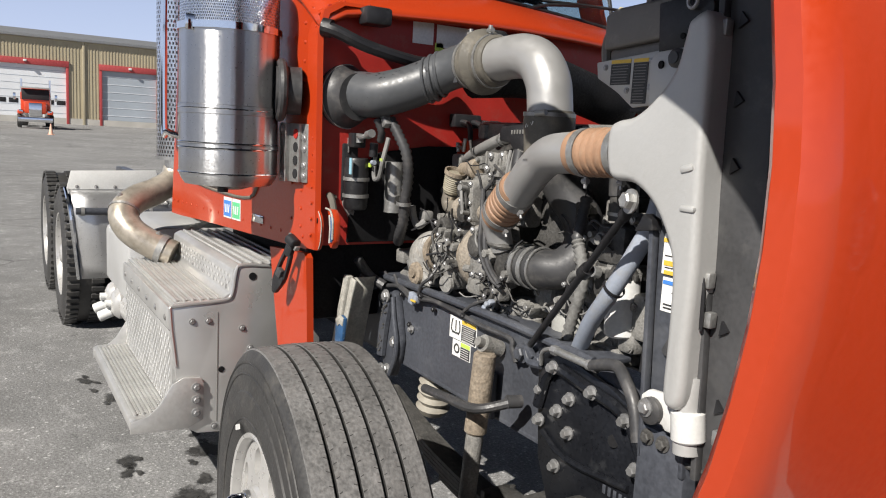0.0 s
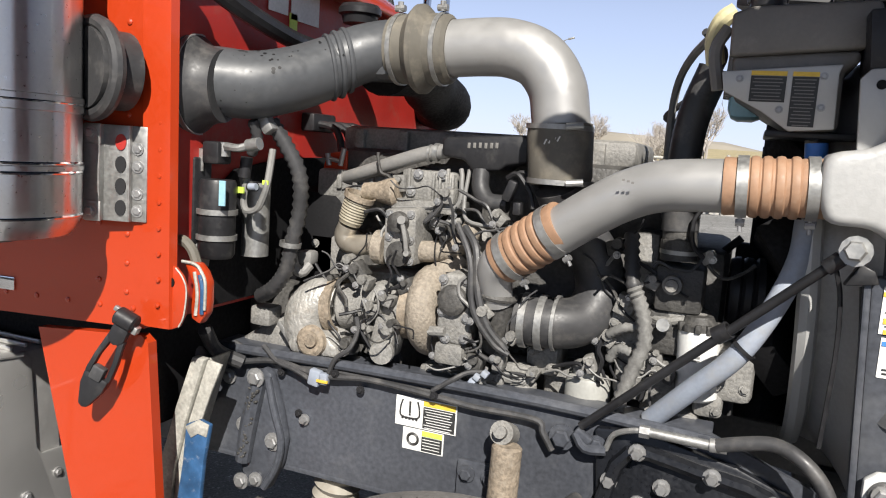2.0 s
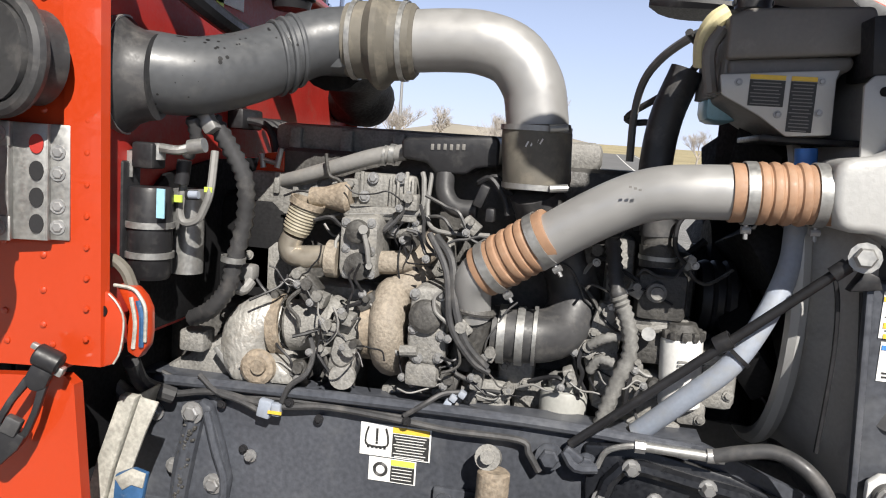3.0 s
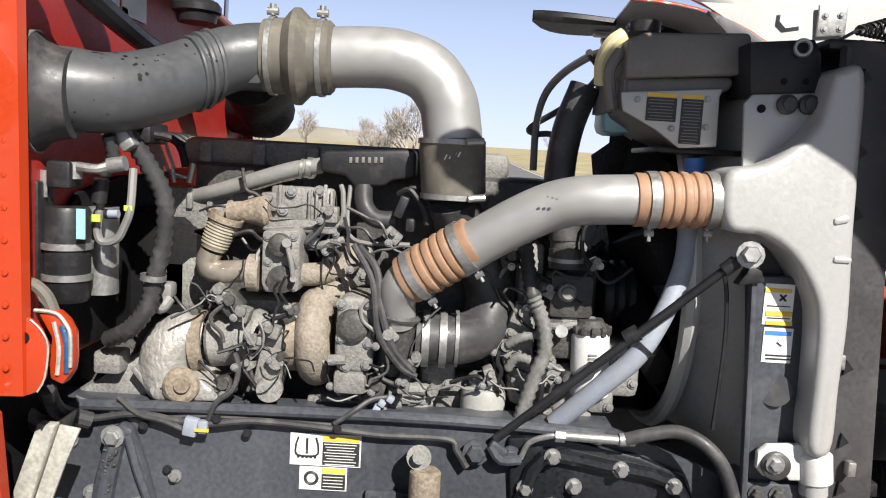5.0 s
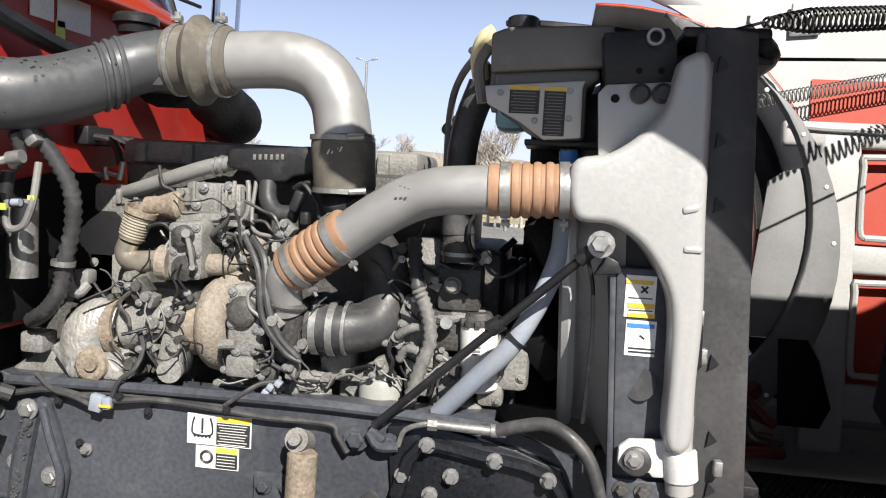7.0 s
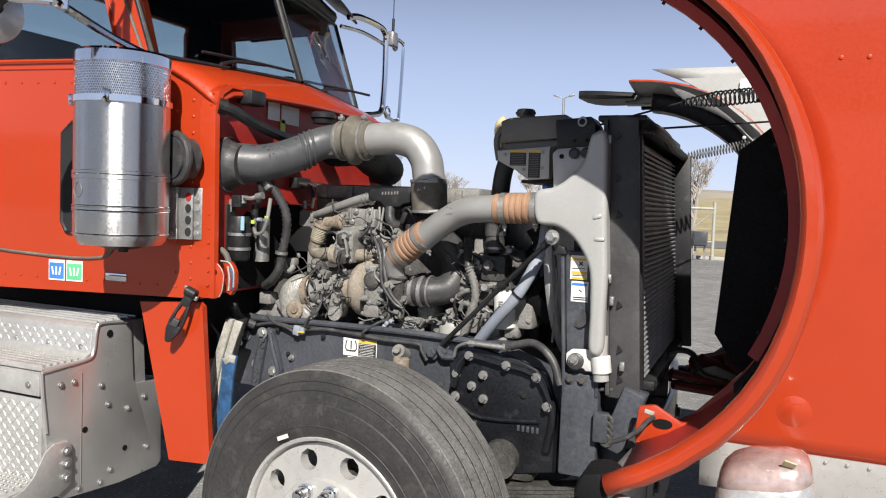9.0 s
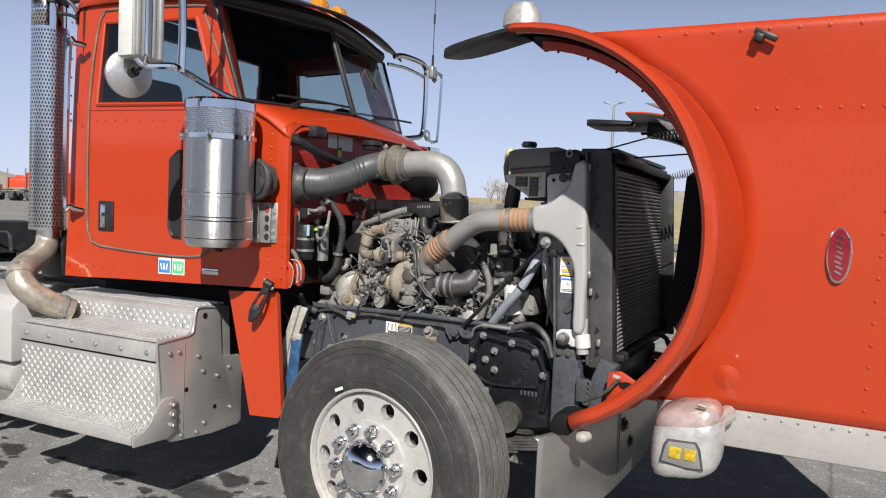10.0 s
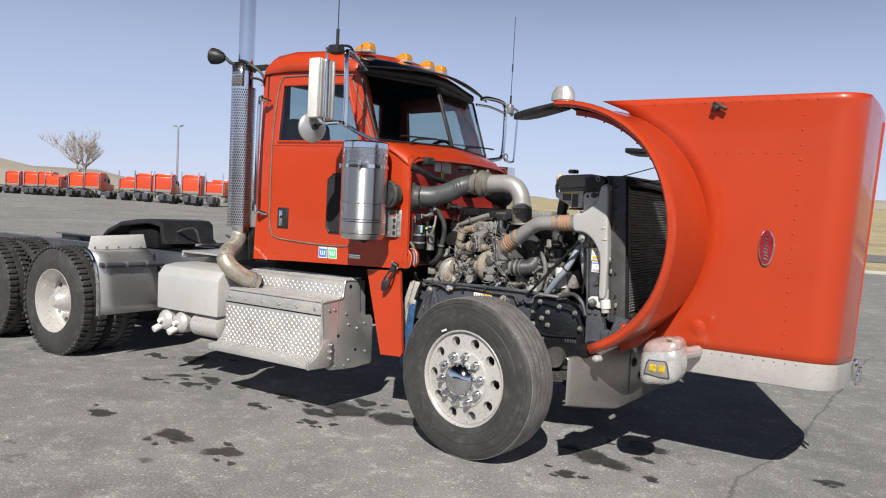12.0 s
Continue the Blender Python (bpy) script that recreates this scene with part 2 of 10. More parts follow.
TAN = material("heat_tinted_pipe", (0.47, 0.425, 0.355), 0.36, 0.55, vary=0.3, scale=7, grain=0.1, fine=40, dust=0.35, dustcol=(0.26, 0.21, 0.155))
TANK_W = material("weathered_aluminium_cover", (0.60, 0.60, 0.59), 0.4, 0.35, vary=0.07, scale=3, dust=0.2, dustcol=(0.52, 0.51, 0.48))
PALEST = material("chipped_pale_steel", (0.44, 0.43, 0.385), 0.5, 0.1, vary=0.2, scale=20, grain=0.2, dust=0.4, dustcol=(0.24, 0.225, 0.20))
SHADED_RED = material("shaded_red_frame", (0.10, 0.012, 0.010), 0.6, vary=0.25, dust=0.3, dustcol=(0.10, 0.05, 0.04))
GLOSSB = material("glossy_black_casting", (0.010, 0.011, 0.014), 0.33, vary=0.3, scale=8, grain=0.2, dust=0.2, dustcol=(0.05, 0.052, 0.055), spec=0.5)
PALEBOOT = material("pale_torn_boot", (0.28, 0.26, 0.22), 0.7, vary=0.2, scale=20, dust=0.3, dustcol=(0.25, 0.2, 0.15))
# Pink base colour holds the red hood's reflection in the pod top.
PODTOP = material("worn_pod_with_pink_reflection", (0.52, 0.40, 0.38), 0.22, 0.35, vary=0.3, scale=14, grain=0.1, fine=60, coat=0.6, dust=0.3, dustcol=(0.60, 0.58, 0.56))
PODSHELL = material("scuffed_pod_shell", (0.58, 0.575, 0.56), 0.28, 0.45, vary=0.14, scale=10, grain=0.06, fine=50, coat=0.2, dust=0.2, dustcol=(0.46, 0.45, 0.43))
QUARTER = material("dull_polished_sheet", (0.58, 0.58, 0.58), 0.34, 0.8, vary=0.12, scale=3, dust=0.1, dustcol=(0.3, 0.29, 0.27))
BLUEP = material("blue_worn_paint", (0.03, 0.09, 0.20), 0.45, vary=0.35, scale=25, dust=0.12, dustcol=(0.42, 0.42, 0.41))
LABELGREY = material("grey_lettering", (0.17, 0.165, 0.155), 0.5)
PUTTY = material("yellowed_plastic", (0.62, 0.56, 0.33), 0.5, vary=0.1)
AQUA = material("pale_blue_plastic", (0.28, 0.50, 0.60), 0.35, vary=0.1)
# The dimness of cab interiors, panes and openings, put in as near-black.
SHADE = material("dim_interior_black", (0.02, 0.02, 0.022), 0.7, spec=0.3)
ALUFIN = material("radiator_fins", (0.26, 0.26, 0.265), 0.5, 0.3, vary=0.2, dust=0.3, dustcol=(0.22, 0.21, 0.2))


def glass(name, tint, rough=0.02):
    m = bpy.data.materials.new(name)
    m.use_nodes = True
    b = m.node_tree.nodes["Principled BSDF"]
    b.inputs["Base Color"].default_value = (*tint, 1)
    b.inputs["Roughness"].default_value = rough
    b.inputs["Transmission Weight"].default_value = 1.0
    b.inputs["IOR"].default_value = 1.45
    return m


GLASS = glass("tinted_cab_glass", (0.62, 0.70, 0.70))

MIRROR = material("mirror_glass", (0.85, 0.87, 0.88), 0.02, 1.0, vary=0.02, grain=0.01)


def tread_plate():
    """Aluminium with raised lozenges set crosswise."""
    m = material("diamond_tread_plate", (0.60, 0.59, 0.56), 0.35, 0.6, vary=0.1, scale=5, grain=0.05, dust=0.2, dustcol=(0.46, 0.44, 0.40))
    nt = m.node_tree
    n, l = nt.nodes, nt.links
    tc = n.new("ShaderNodeTexCoord")
    out = []
    for axis, shift in ((0, 0.0), (1, 0.5)):
        mp = n.new("ShaderNodeMapping")
        mp.inputs["Rotation"].default_value = (radians(35), radians(20), radians(45 + 90 * axis))
        mp.inputs["Location"].default_value = (shift, shift, 0)
        mp.inputs["Scale"].default_value = (70, 24, 24)
        l.new(tc.outputs["Object"], mp.inputs["Vector"])
        v = n.new("ShaderNodeTexVoronoi")
        v.inputs["Scale"].default_value, v.inputs["Randomness"].default_value = 1.0, 0.0
        l.new(mp.outputs[0], v.inputs["Vector"])
        r = n.new("ShaderNodeMapRange")
        r.inputs[1].default_value, r.inputs[2].default_value, r.inputs[3].default_value, r.inputs[4].default_value = 0.18, 0.36, 1, 0
        l.new(v.outputs["Distance"], r.inputs[0])
        out.append(r)
    mx = n.new("ShaderNodeMath")
    mx.operation = "MAXIMUM"
    l.new(out[0].outputs[0], mx.inputs[0])
    l.new(out[1].outputs[0], mx.inputs[1])
    bp = n.new("ShaderNodeBump")
    bp.inputs["Strength"].default_value, bp.inputs["Distance"].default_value = 1.0, 0.004
    l.new(mx.outputs[0], bp.inputs["Height"])
    l.new(bp.outputs[0], n["Principled BSDF"].inputs["Normal"])
    return m


BUMPERM = material("satin_steel_bumper", (0.30, 0.29, 0.275), 0.32, 0.6, vary=0.12, scale=3, dust=0.2, dustcol=(0.22, 0.21, 0.2))
TREADPL = tread_plate()


def perforated(name, color, cell, rough, axis_z=True):
    """Sheet metal with rows of punched holes, which show dark."""
    m = material(name, color, rough, 1.0, vary=0.1, scale=3)
    nt = m.node_tree
    n, l = nt.nodes, nt.links
    b = n["Principled BSDF"]
    tc = n.new("ShaderNodeTexCoord")
    uv = n.new("ShaderNodeMapping")
    uv.inputs["Scale"].default_value = (1 / cell, 1 / cell, 1 / cell)
    l.new(tc.outputs["UV"], uv.inputs["Vector"])
    br = n.new("ShaderNodeTexBrick")
    br.offset = 0.5
    br.inputs["Scale"].default_value = 1.0
    br.inputs["Brick Width"].default_value, br.inputs["Row Height"].default_value = 1.0, 1.3
    br.inputs["Mortar Size"].default_value, br.inputs["Mortar Smooth"].default_value = 0.33, 0.3
    br.inputs["Color1"].default_value = br.inputs["Color2"].default_value = (0, 0, 0, 1)
    br.inputs["Mortar"].default_value = (1, 1, 1, 1)
    l.new(uv.outputs[0], br.inputs["Vector"])
    src = b.inputs["Base Color"].links[0].from_socket
    mx = n.new("ShaderNodeMix")
    mx.data_type = "RGBA"
    l.new(br.outputs["Color"], mx.inputs[0])
    mx.inputs[6].default_value = (0.13, 0.13, 0.13, 1)
    l.new(src, mx.inputs[7])
    l.new(mx.outputs[2], b.inputs["Base Color"])
    bp = n.new("ShaderNodeBump")
    bp.inputs["Strength"].default_value, bp.inputs["Distance"].default_value = 1.0, 0.004
    l.new(br.outputs["Fac"], bp.inputs["Height"])
    bp.invert = True
    l.new(bp.outputs[0], b.inputs["Normal"])
    return m


PERF = perforated("perforated_stainless", (0.74, 0.74, 0.75), 0.0165, 0.22)
PERF_FINE = perforated("perforated_intake_screen", (0.70, 0.70, 0.71), 0.0068, 0.25)


# ---- geometry helpers: a piece of geometry is (vertices, faces) ----
def join(*gs):
    v, f = [], []
    for a, b in gs:
        k = len(v)
        v += a
        f += [tuple(i + k for i in q) for q in b]
    return v, f


def frame_of(d):
    d = Vector(d).normalized()
    u = d.orthogonal().normalized() if abs(d.z) > 0.95 else d.cross(Vector((0, 0, 1))).normalized()
    return d, u, d.cross(u).normalized()


def box(c, s, b=0.0, rot=(0, 0, 0), seg=2):
    bm = bmesh.new()
    bmesh.ops.create_cube(bm, size=1)
    bmesh.ops.scale(bm, vec=s, verts=bm.verts)
    if b:
        bmesh.ops.bevel(bm, geom=bm.edges[:], offset=b, segments=seg, profile=0.5, affect="EDGES")
    bmesh.ops.transform(bm, matrix=pose(*c, *rot), verts=bm.verts)
    bm.verts.index_update()
    g = [tuple(v.co) for v in bm.verts], [tuple(v.index for v in f.verts) for f in bm.faces]
    bm.free()
    return g


def plate(pts, axis, a, b, bevel=0.0, seg=2):
    """A polygon in the plane across axis, from a to b along it. x: (y, z), y: (x, z), z: (x, y)."""
    k = "xyz".index(axis)

    def at(p, w):
        q = list(p)
        q.insert(k, w)
        return q
    bm = bmesh.new()
    vs = [bm.verts.new(at(p, a)) for p in pts]
    face = bm.faces.new(vs)
    ext = bmesh.ops.extrude_face_region(bm, geom=[face])
    bmesh.ops.translate(bm, vec=at((0, 0), b - a), verts=[e for e in ext["geom"] if isinstance(e, bmesh.types.BMVert)])
    bmesh.ops.recalc_face_normals(bm, faces=bm.faces[:])
    if bevel:
        bmesh.ops.bevel(bm, geom=bm.edges[:], offset=bevel, segments=seg, profile=0.5, affect="EDGES", clamp_overlap=True)
    bm.verts.index_update()
    g = [tuple(v.co) for v in bm.verts], [tuple(v.index for v in f.verts) for f in bm.faces]
    bm.free()
    return g


def rev(profile, origin, axis, n=32, closed=False, cap=True):
    """Turns (along, radius) pairs about an axis."""
    d, u, w = frame_of(axis)
    o = Vector(origin)
    v, f = [], []
    m = len(profile)
    for i in range(n):
        a = 2 * math.pi * i / n
        e = u * math.cos(a) + w * math.sin(a)
        v += [tuple(o + d * h + e * max(r, 1e-4)) for h, r in profile]
    for i in range(n):
        j = (i + 1) % n
        for k in range(m if closed else m - 1):
            q = (k + 1) % m
            f.append((i * m + k, j * m + k, j * m + q, i * m + q))
    if cap and not closed:
        f.append(tuple(i * m for i in range(n))[::-1])
        f.append(tuple(i * m + m - 1 for i in range(n)))
    return v, f


def cyl(p0, p1, r, r1=None, n=20, b=0.0):
    p0, p1 = Vector(p0), Vector(p1)
    h = (p1 - p0).length
    r1 = r if r1 is None else r1
    prof = [(0, r - b), (b, r), (h - b, r1), (h, r1 - b)] if b else [(0, r), (h, r1)]
    return rev(prof, p0, p1 - p0, n)


def spline(pts, k):
    pts = [Vector(p) for p in pts]
    if len(pts) < 3 or k < 2:
        return pts
    q = [2 * pts[0] - pts[1], *pts, 2 * pts[-1] - pts[-2]]
    out = []
    for i in range(1, len(q) - 2):
        for s in range(k):
            t = s / k
            a, b, c, d = q[i - 1:i + 3]
            out.append(0.5 * (2 * b + (c - a) * t + (2 * a - 5 * b + 4 * c - d) * t * t + (3 * b - a - 3 * c + d) * t ** 3))
    out.append(pts[-1])
    return out


def tube(pts, r, n=10, k=6, radii=None):
    """A round bar or hose along a smooth line through pts; radii: one for each of pts."""
    line = spline(pts, k)
    m = len(line)
    rs = [r] * m if radii is None else [float(np.interp(i / (m - 1) * (len(radii) - 1), range(len(radii)), radii)) for i in range(m)]
    v, f = [], []
    u = None
    for i, p in enumerate(line):
        d = (line[min(i + 1, m - 1)] - line[max(i - 1, 0)]).normalized()
        u = frame_of(d)[1] if u is None else (u - d * u.dot(d)).normalized()
        w = d.cross(u)
        v += [tuple(p + (u * math.cos(2 * math.pi * j / n) + w * math.sin(2 * math.pi * j / n)) * rs[i]) for j in range(n)]
    for i in range(m - 1):
        for j in range(n):
            h = (j + 1) % n
            f.append((i * n + j, i * n + h, (i + 1) * n + h, (i + 1) * n + j))
    f.append(tuple(range(n))[::-1])
    f.append(tuple((m - 1) * n + j for j in range(n)))
    return v, f


def along(pts, k, s):
    """The place and direction at the share s of a smooth line."""
    line = spline(pts, k)
    i = min(int(s * (len(line) - 1)), len(line) - 2)
    t = s * (len(line) - 1) - i
    return line[i].lerp(line[i + 1], t), (line[i + 1] - line[i]).normalized()


def bolt(p, axis, r=0.014, h=0.012, washer=True):
    d = Vector(axis).normalized()
    p = Vector(p)
    g = [rev([(0, r), (h * 0.8, r), (h, r * 0.8)], p, d, 6)]
    if washer:
        g.append(cyl(p - d * 0.002, p + d * 0.003, r * 1.45, n=12))
    return join(*g)


def band(p, d, r, w, t=0.003):
    """A clamp band round a pipe."""
    p, d = Vector(p), Vector(d).normalized()
    return rev([(-w / 2, r), (-w / 2, r + t), (w / 2, r + t), (w / 2, r)], p, d, 28, closed=True)


def torus(p, d, R, r, n=32, k=10):
    return rev([(r * math.sin(2 * math.pi * i / k), R + r * math.cos(2 * math.pi * i / k)) for i in range(k)], p, d, n, closed=True)


def grid(rows, wrap=False):
    """A surface through rows of points, all the same length."""
    m = len(rows[0])
    v = [tuple(p) for r in rows for p in r]
    f = [(i * m + j, i * m + (j + 1) % m, (i + 1) * m + (j + 1) % m, (i + 1) * m + j) for i in range(len(rows) - 1) for j in range(m if wrap else m - 1)]
    return v, f


def moved(g, m):
    return [tuple(m @ Vector(p)) for p in g[0]], g[1]


def mesh_of(name, g, mats, angle=35):
    me = bpy.data.meshes.new(name)
    me.from_pydata(g[0], [], g[1])
    for m in (mats if isinstance(mats, (list, tuple)) else [mats]):
        me.materials.append(m)
    bm = bmesh.new()
    bm.from_mesh(me)
    bmesh.ops.remove_doubles(bm, verts=bm.verts[:], dist=1e-5)
    bmesh.ops.recalc_face_normals(bm, faces=bm.faces[:])
    bm.to_mesh(me)
    bm.free()
    me.shade_smooth()
    me.set_sharp_from_angle(angle=radians(angle))
    return me


def part(name, g, mats, parent=None, label="", angle=35, solid=0.0):
    ob = new(name, mesh_of(name, g, mats, angle))
    # three levels at most: a fitting of a sub-part hangs on the part above it
    while parent is not None and parent.parent is not None and parent.parent.parent is not None:
        parent = parent.parent
    if parent is not None:
        ob.parent = parent
    if solid:
        s = ob.modifiers.new("thickness", "SOLIDIFY")
        s.thickness, s.offset = solid, -1
        s.material_offset = 1 if isinstance(mats, (list, tuple)) and len(mats) > 1 else 0
    if label:
        ob["label"] = label
    return ob


def thing(name, label, category, group="", at=(0, 0, 0), kind=""):
    ob = new(name)
    ob.location = at
    return tagged(ob, label, category, group, kind)


def share(name, me, parent, m=None, label=""):
    """Another object on the same mesh."""
    ob = new(name, me)
    while parent.parent is not None and parent.parent.parent is not None:
        parent = parent.parent
    ob.parent = parent
    if m is not None:
        ob.matrix_basis = m
    if label:
        ob["label"] = label
    return ob


def uv_round(ob, axis_xy, r):
    """UV in metres round an upright cylinder."""
    me = ob.data
    layer = me.uv_layers.new(name="UVMap")
    for poly in me.polygons:
        angs = [math.atan2(me.vertices[me.loops[i].vertex_index].co.y - axis_xy[1], me.vertices[me.loops[i].vertex_index].co.x - axis_xy[0]) for i in poly.loop_indices]
        base = angs[0]
        for i, a in zip(poly.loop_indices, angs):
            if a - base > math.pi:
                a -= 2 * math.pi
            if a - base < -math.pi:
                a += 2 * math.pi
            layer.data[i].uv = (a * r, me.vertices[me.loops[i].vertex_index].co.z)


# ---- ground ----
def asphalt():
    m = bpy.data.materials.new("worn_asphalt")
    m.use_nodes = True
    nt = m.node_tree
    n, l = nt.nodes, nt.links
    b = n["Principled BSDF"]
    tc = n.new("ShaderNodeTexCoord")

    def noise_tex(scale, detail, lo, hi, a, c, rough=0.55):
        t = n.new("ShaderNodeTexNoise")
        t.inputs["Scale"].default_value, t.inputs["Detail"].default_value, t.inputs["Roughness"].default_value = scale, detail, rough
        l.new(tc.outputs["Object"], t.inputs["Vector"])
        r = n.new("ShaderNodeMapRange")
        r.inputs[1].default_value, r.inputs[2].default_value, r.inputs[3].default_value, r.inputs[4].default_value = lo, hi, a, c
        l.new(t.outputs["Fac"], r.inputs[0])
        return t, r

    def times(a, c):
        q = n.new("ShaderNodeMath")
        q.operation = "MULTIPLY"
        l.new(a, q.inputs[0])
        l.new(c, q.inputs[1])
        return q.outputs[0]
    _, broad = noise_tex(0.25, 6, 0.3, 0.7, 0.8, 1.2)
    _, mid = noise_tex(2.2, 6, 0.3, 0.7, 0.84, 1.18)
    fine, grit = noise_tex(70, 4, 0.3, 0.7, 0.5, 1.5, 0.75)
    v = n.new("ShaderNodeTexVoronoi")
    v.inputs["Scale"].default_value = 46
    l.new(tc.outputs["Object"], v.inputs["Vector"])
    st = n.new("ShaderNodeMapRange")
    st.inputs[1].default_value, st.inputs[2].default_value, st.inputs[3].default_value, st.inputs[4].default_value = 0.10, 0.22, 2.1, 1.0
    l.new(v.outputs["Distance"], st.inputs[0])
    # pale scuffed patches
    _, scuff = noise_tex(5.0, 12, 0.52, 0.66, 1.0, 1.75, 0.8)
    # cracks
    w = n.new("ShaderNodeTexNoise")
    w.inputs["Scale"].default_value, w.inputs["Detail"].default_value = 0.9, 4
    l.new(tc.outputs["Object"], w.inputs["Vector"])
    add = n.new("ShaderNodeMix")
    add.data_type = "RGBA"
    add.inputs[0].default_value = 0.3
    l.new(tc.outputs["Object"], add.inputs[6])
    l.new(w.outputs["Color"], add.inputs[7])
    cr = n.new("ShaderNodeTexVoronoi")
    cr.feature = "DISTANCE_TO_EDGE"
    cr.inputs["Scale"].default_value = 0.17
    l.new(add.outputs[2], cr.inputs["Vector"])
    crr = n.new("ShaderNodeMapRange")
    crr.inputs[1].default_value, crr.inputs[2].default_value, crr.inputs[3].default_value, crr.inputs[4].default_value = 0.0004, 0.0022, 0.6, 1.0
    l.new(cr.outputs["Distance"], crr.inputs[0])
    # sparse pale stones
    v2 = n.new("ShaderNodeTexVoronoi")
    v2.inputs["Scale"].default_value = 17
    l.new(tc.outputs["Object"], v2.inputs["Vector"])
    s2 = n.new("ShaderNodeMapRange")
    s2.inputs[1].default_value, s2.inputs[2].default_value, s2.inputs[3].default_value, s2.inputs[4].default_value = 0.09, 0.16, 2.0, 1.0
    l.new(v2.outputs["Distance"], s2.inputs[0])
    # oil and damp spots, which gather in the strip where the truck stands
    _, oil = noise_tex(2.3, 7, 0.655, 0.70, 1.0, 0.45, 0.6)
    sx = n.new("ShaderNodeSeparateXYZ")
    l.new(tc.outputs["Object"], sx.inputs[0])
    near = n.new("ShaderNodeMapRange")
    near.inputs[1].default_value, near.inputs[2].default_value = 2.2, 3.4
    near.inputs[3].default_value, near.inputs[4].default_value = 0.0, 1.0
    ab = n.new("ShaderNodeMath")
    ab.operation = "ABSOLUTE"
    l.new(sx.outputs[1], ab.inputs[0])
    l.new(ab.outputs[0], near.inputs[0])
    om = n.new("ShaderNodeMath")
    om.operation = "MAXIMUM"
    l.new(oil.outputs[0], om.inputs[0])
    l.new(near.outputs[0], om.inputs[1])
    k = times(times(times(broad.outputs[0], mid.outputs[0]), times(times(grit.outputs[0], s2.outputs[0]), st.outputs[0])), times(scuff.outputs[0], times(crr.outputs[0], om.outputs[0])))
    vm = n.new("ShaderNodeVectorMath")
    vm.operation = "SCALE"
    vm.inputs[0].default_value = (0.212, 0.211, 0.208)
    l.new(k, vm.inputs["Scale"])
    l.new(vm.outputs[0], b.inputs["Base Color"])
    b.inputs["Roughness"].default_value = 0.85
    bp = n.new("ShaderNodeBump")
    bp.inputs["Strength"].default_value, bp.inputs["Distance"].default_value = 0.8, 0.006
    l.new(fine.outputs["Fac"], bp.inputs["Height"])
    l.new(bp.outputs[0], b.inputs["Normal"])
    return m


ASPHALT = asphalt()


def lie(x, y):
    """The yard climbs gently towards the workshop."""
    t = min(max((-x - 30) / 55, 0), 1)
    return 0.62 * t * t * (3 - 2 * t)


def ground():
    xs = [-900, -500, -300, -200, -140, -110, -95, -85, -75, -65, -55, -45, -38, -30, -20, -10, 0, 10, 30, 70, 150, 400, 900]
    ys = [-900, -300, -100, -40, -10, 10, 40, 70, 110, 200, 400, 900]
    rows = [[(x, y, lie(x, y)) for y in ys] for x in xs]
    ob = part("ground", grid(rows), ASPHALT, None)
    tagged(ob, "grey worn asphalt yard with oil spots and fine cracks", "ground", kind="structure")


ground()

# oil and water stains, a film that soaks out raggedly into the asphalt
def oil_film():
    m = material("oil_soaked_asphalt", (0.050, 0.049, 0.047), 0.6, vary=0.3, scale=14, grain=0.5, fine=75, bump=0.004)
    n, l = m.node_tree.nodes, m.node_tree.links
    soak = n.new("ShaderNodeAttribute")
    soak.attribute_name = "soak"
    tc = n.new("ShaderNodeTexCoord")
    grit = n.new("ShaderNodeTexNoise")
    grit.inputs["Scale"].default_value, grit.inputs["Detail"].default_value, grit.inputs["Roughness"].default_value = 26, 8, 0.7
    l.new(tc.outputs["Object"], grit.inputs["Vector"])
    add = n.new("ShaderNodeMath")
    l.new(soak.outputs["Fac"], add.inputs[0])
    l.new(grit.outputs["Fac"], add.inputs[1])
    r = n.new("ShaderNodeMapRange")
    r.inputs[1].default_value, r.inputs[2].default_value, r.inputs[4].default_value = 0.70, 0.98, 0.9
    l.new(add.outputs[0], r.inputs[0])
    l.new(r.outputs[0], n["Principled BSDF"].inputs["Alpha"])
    return m


OIL = oil_film()


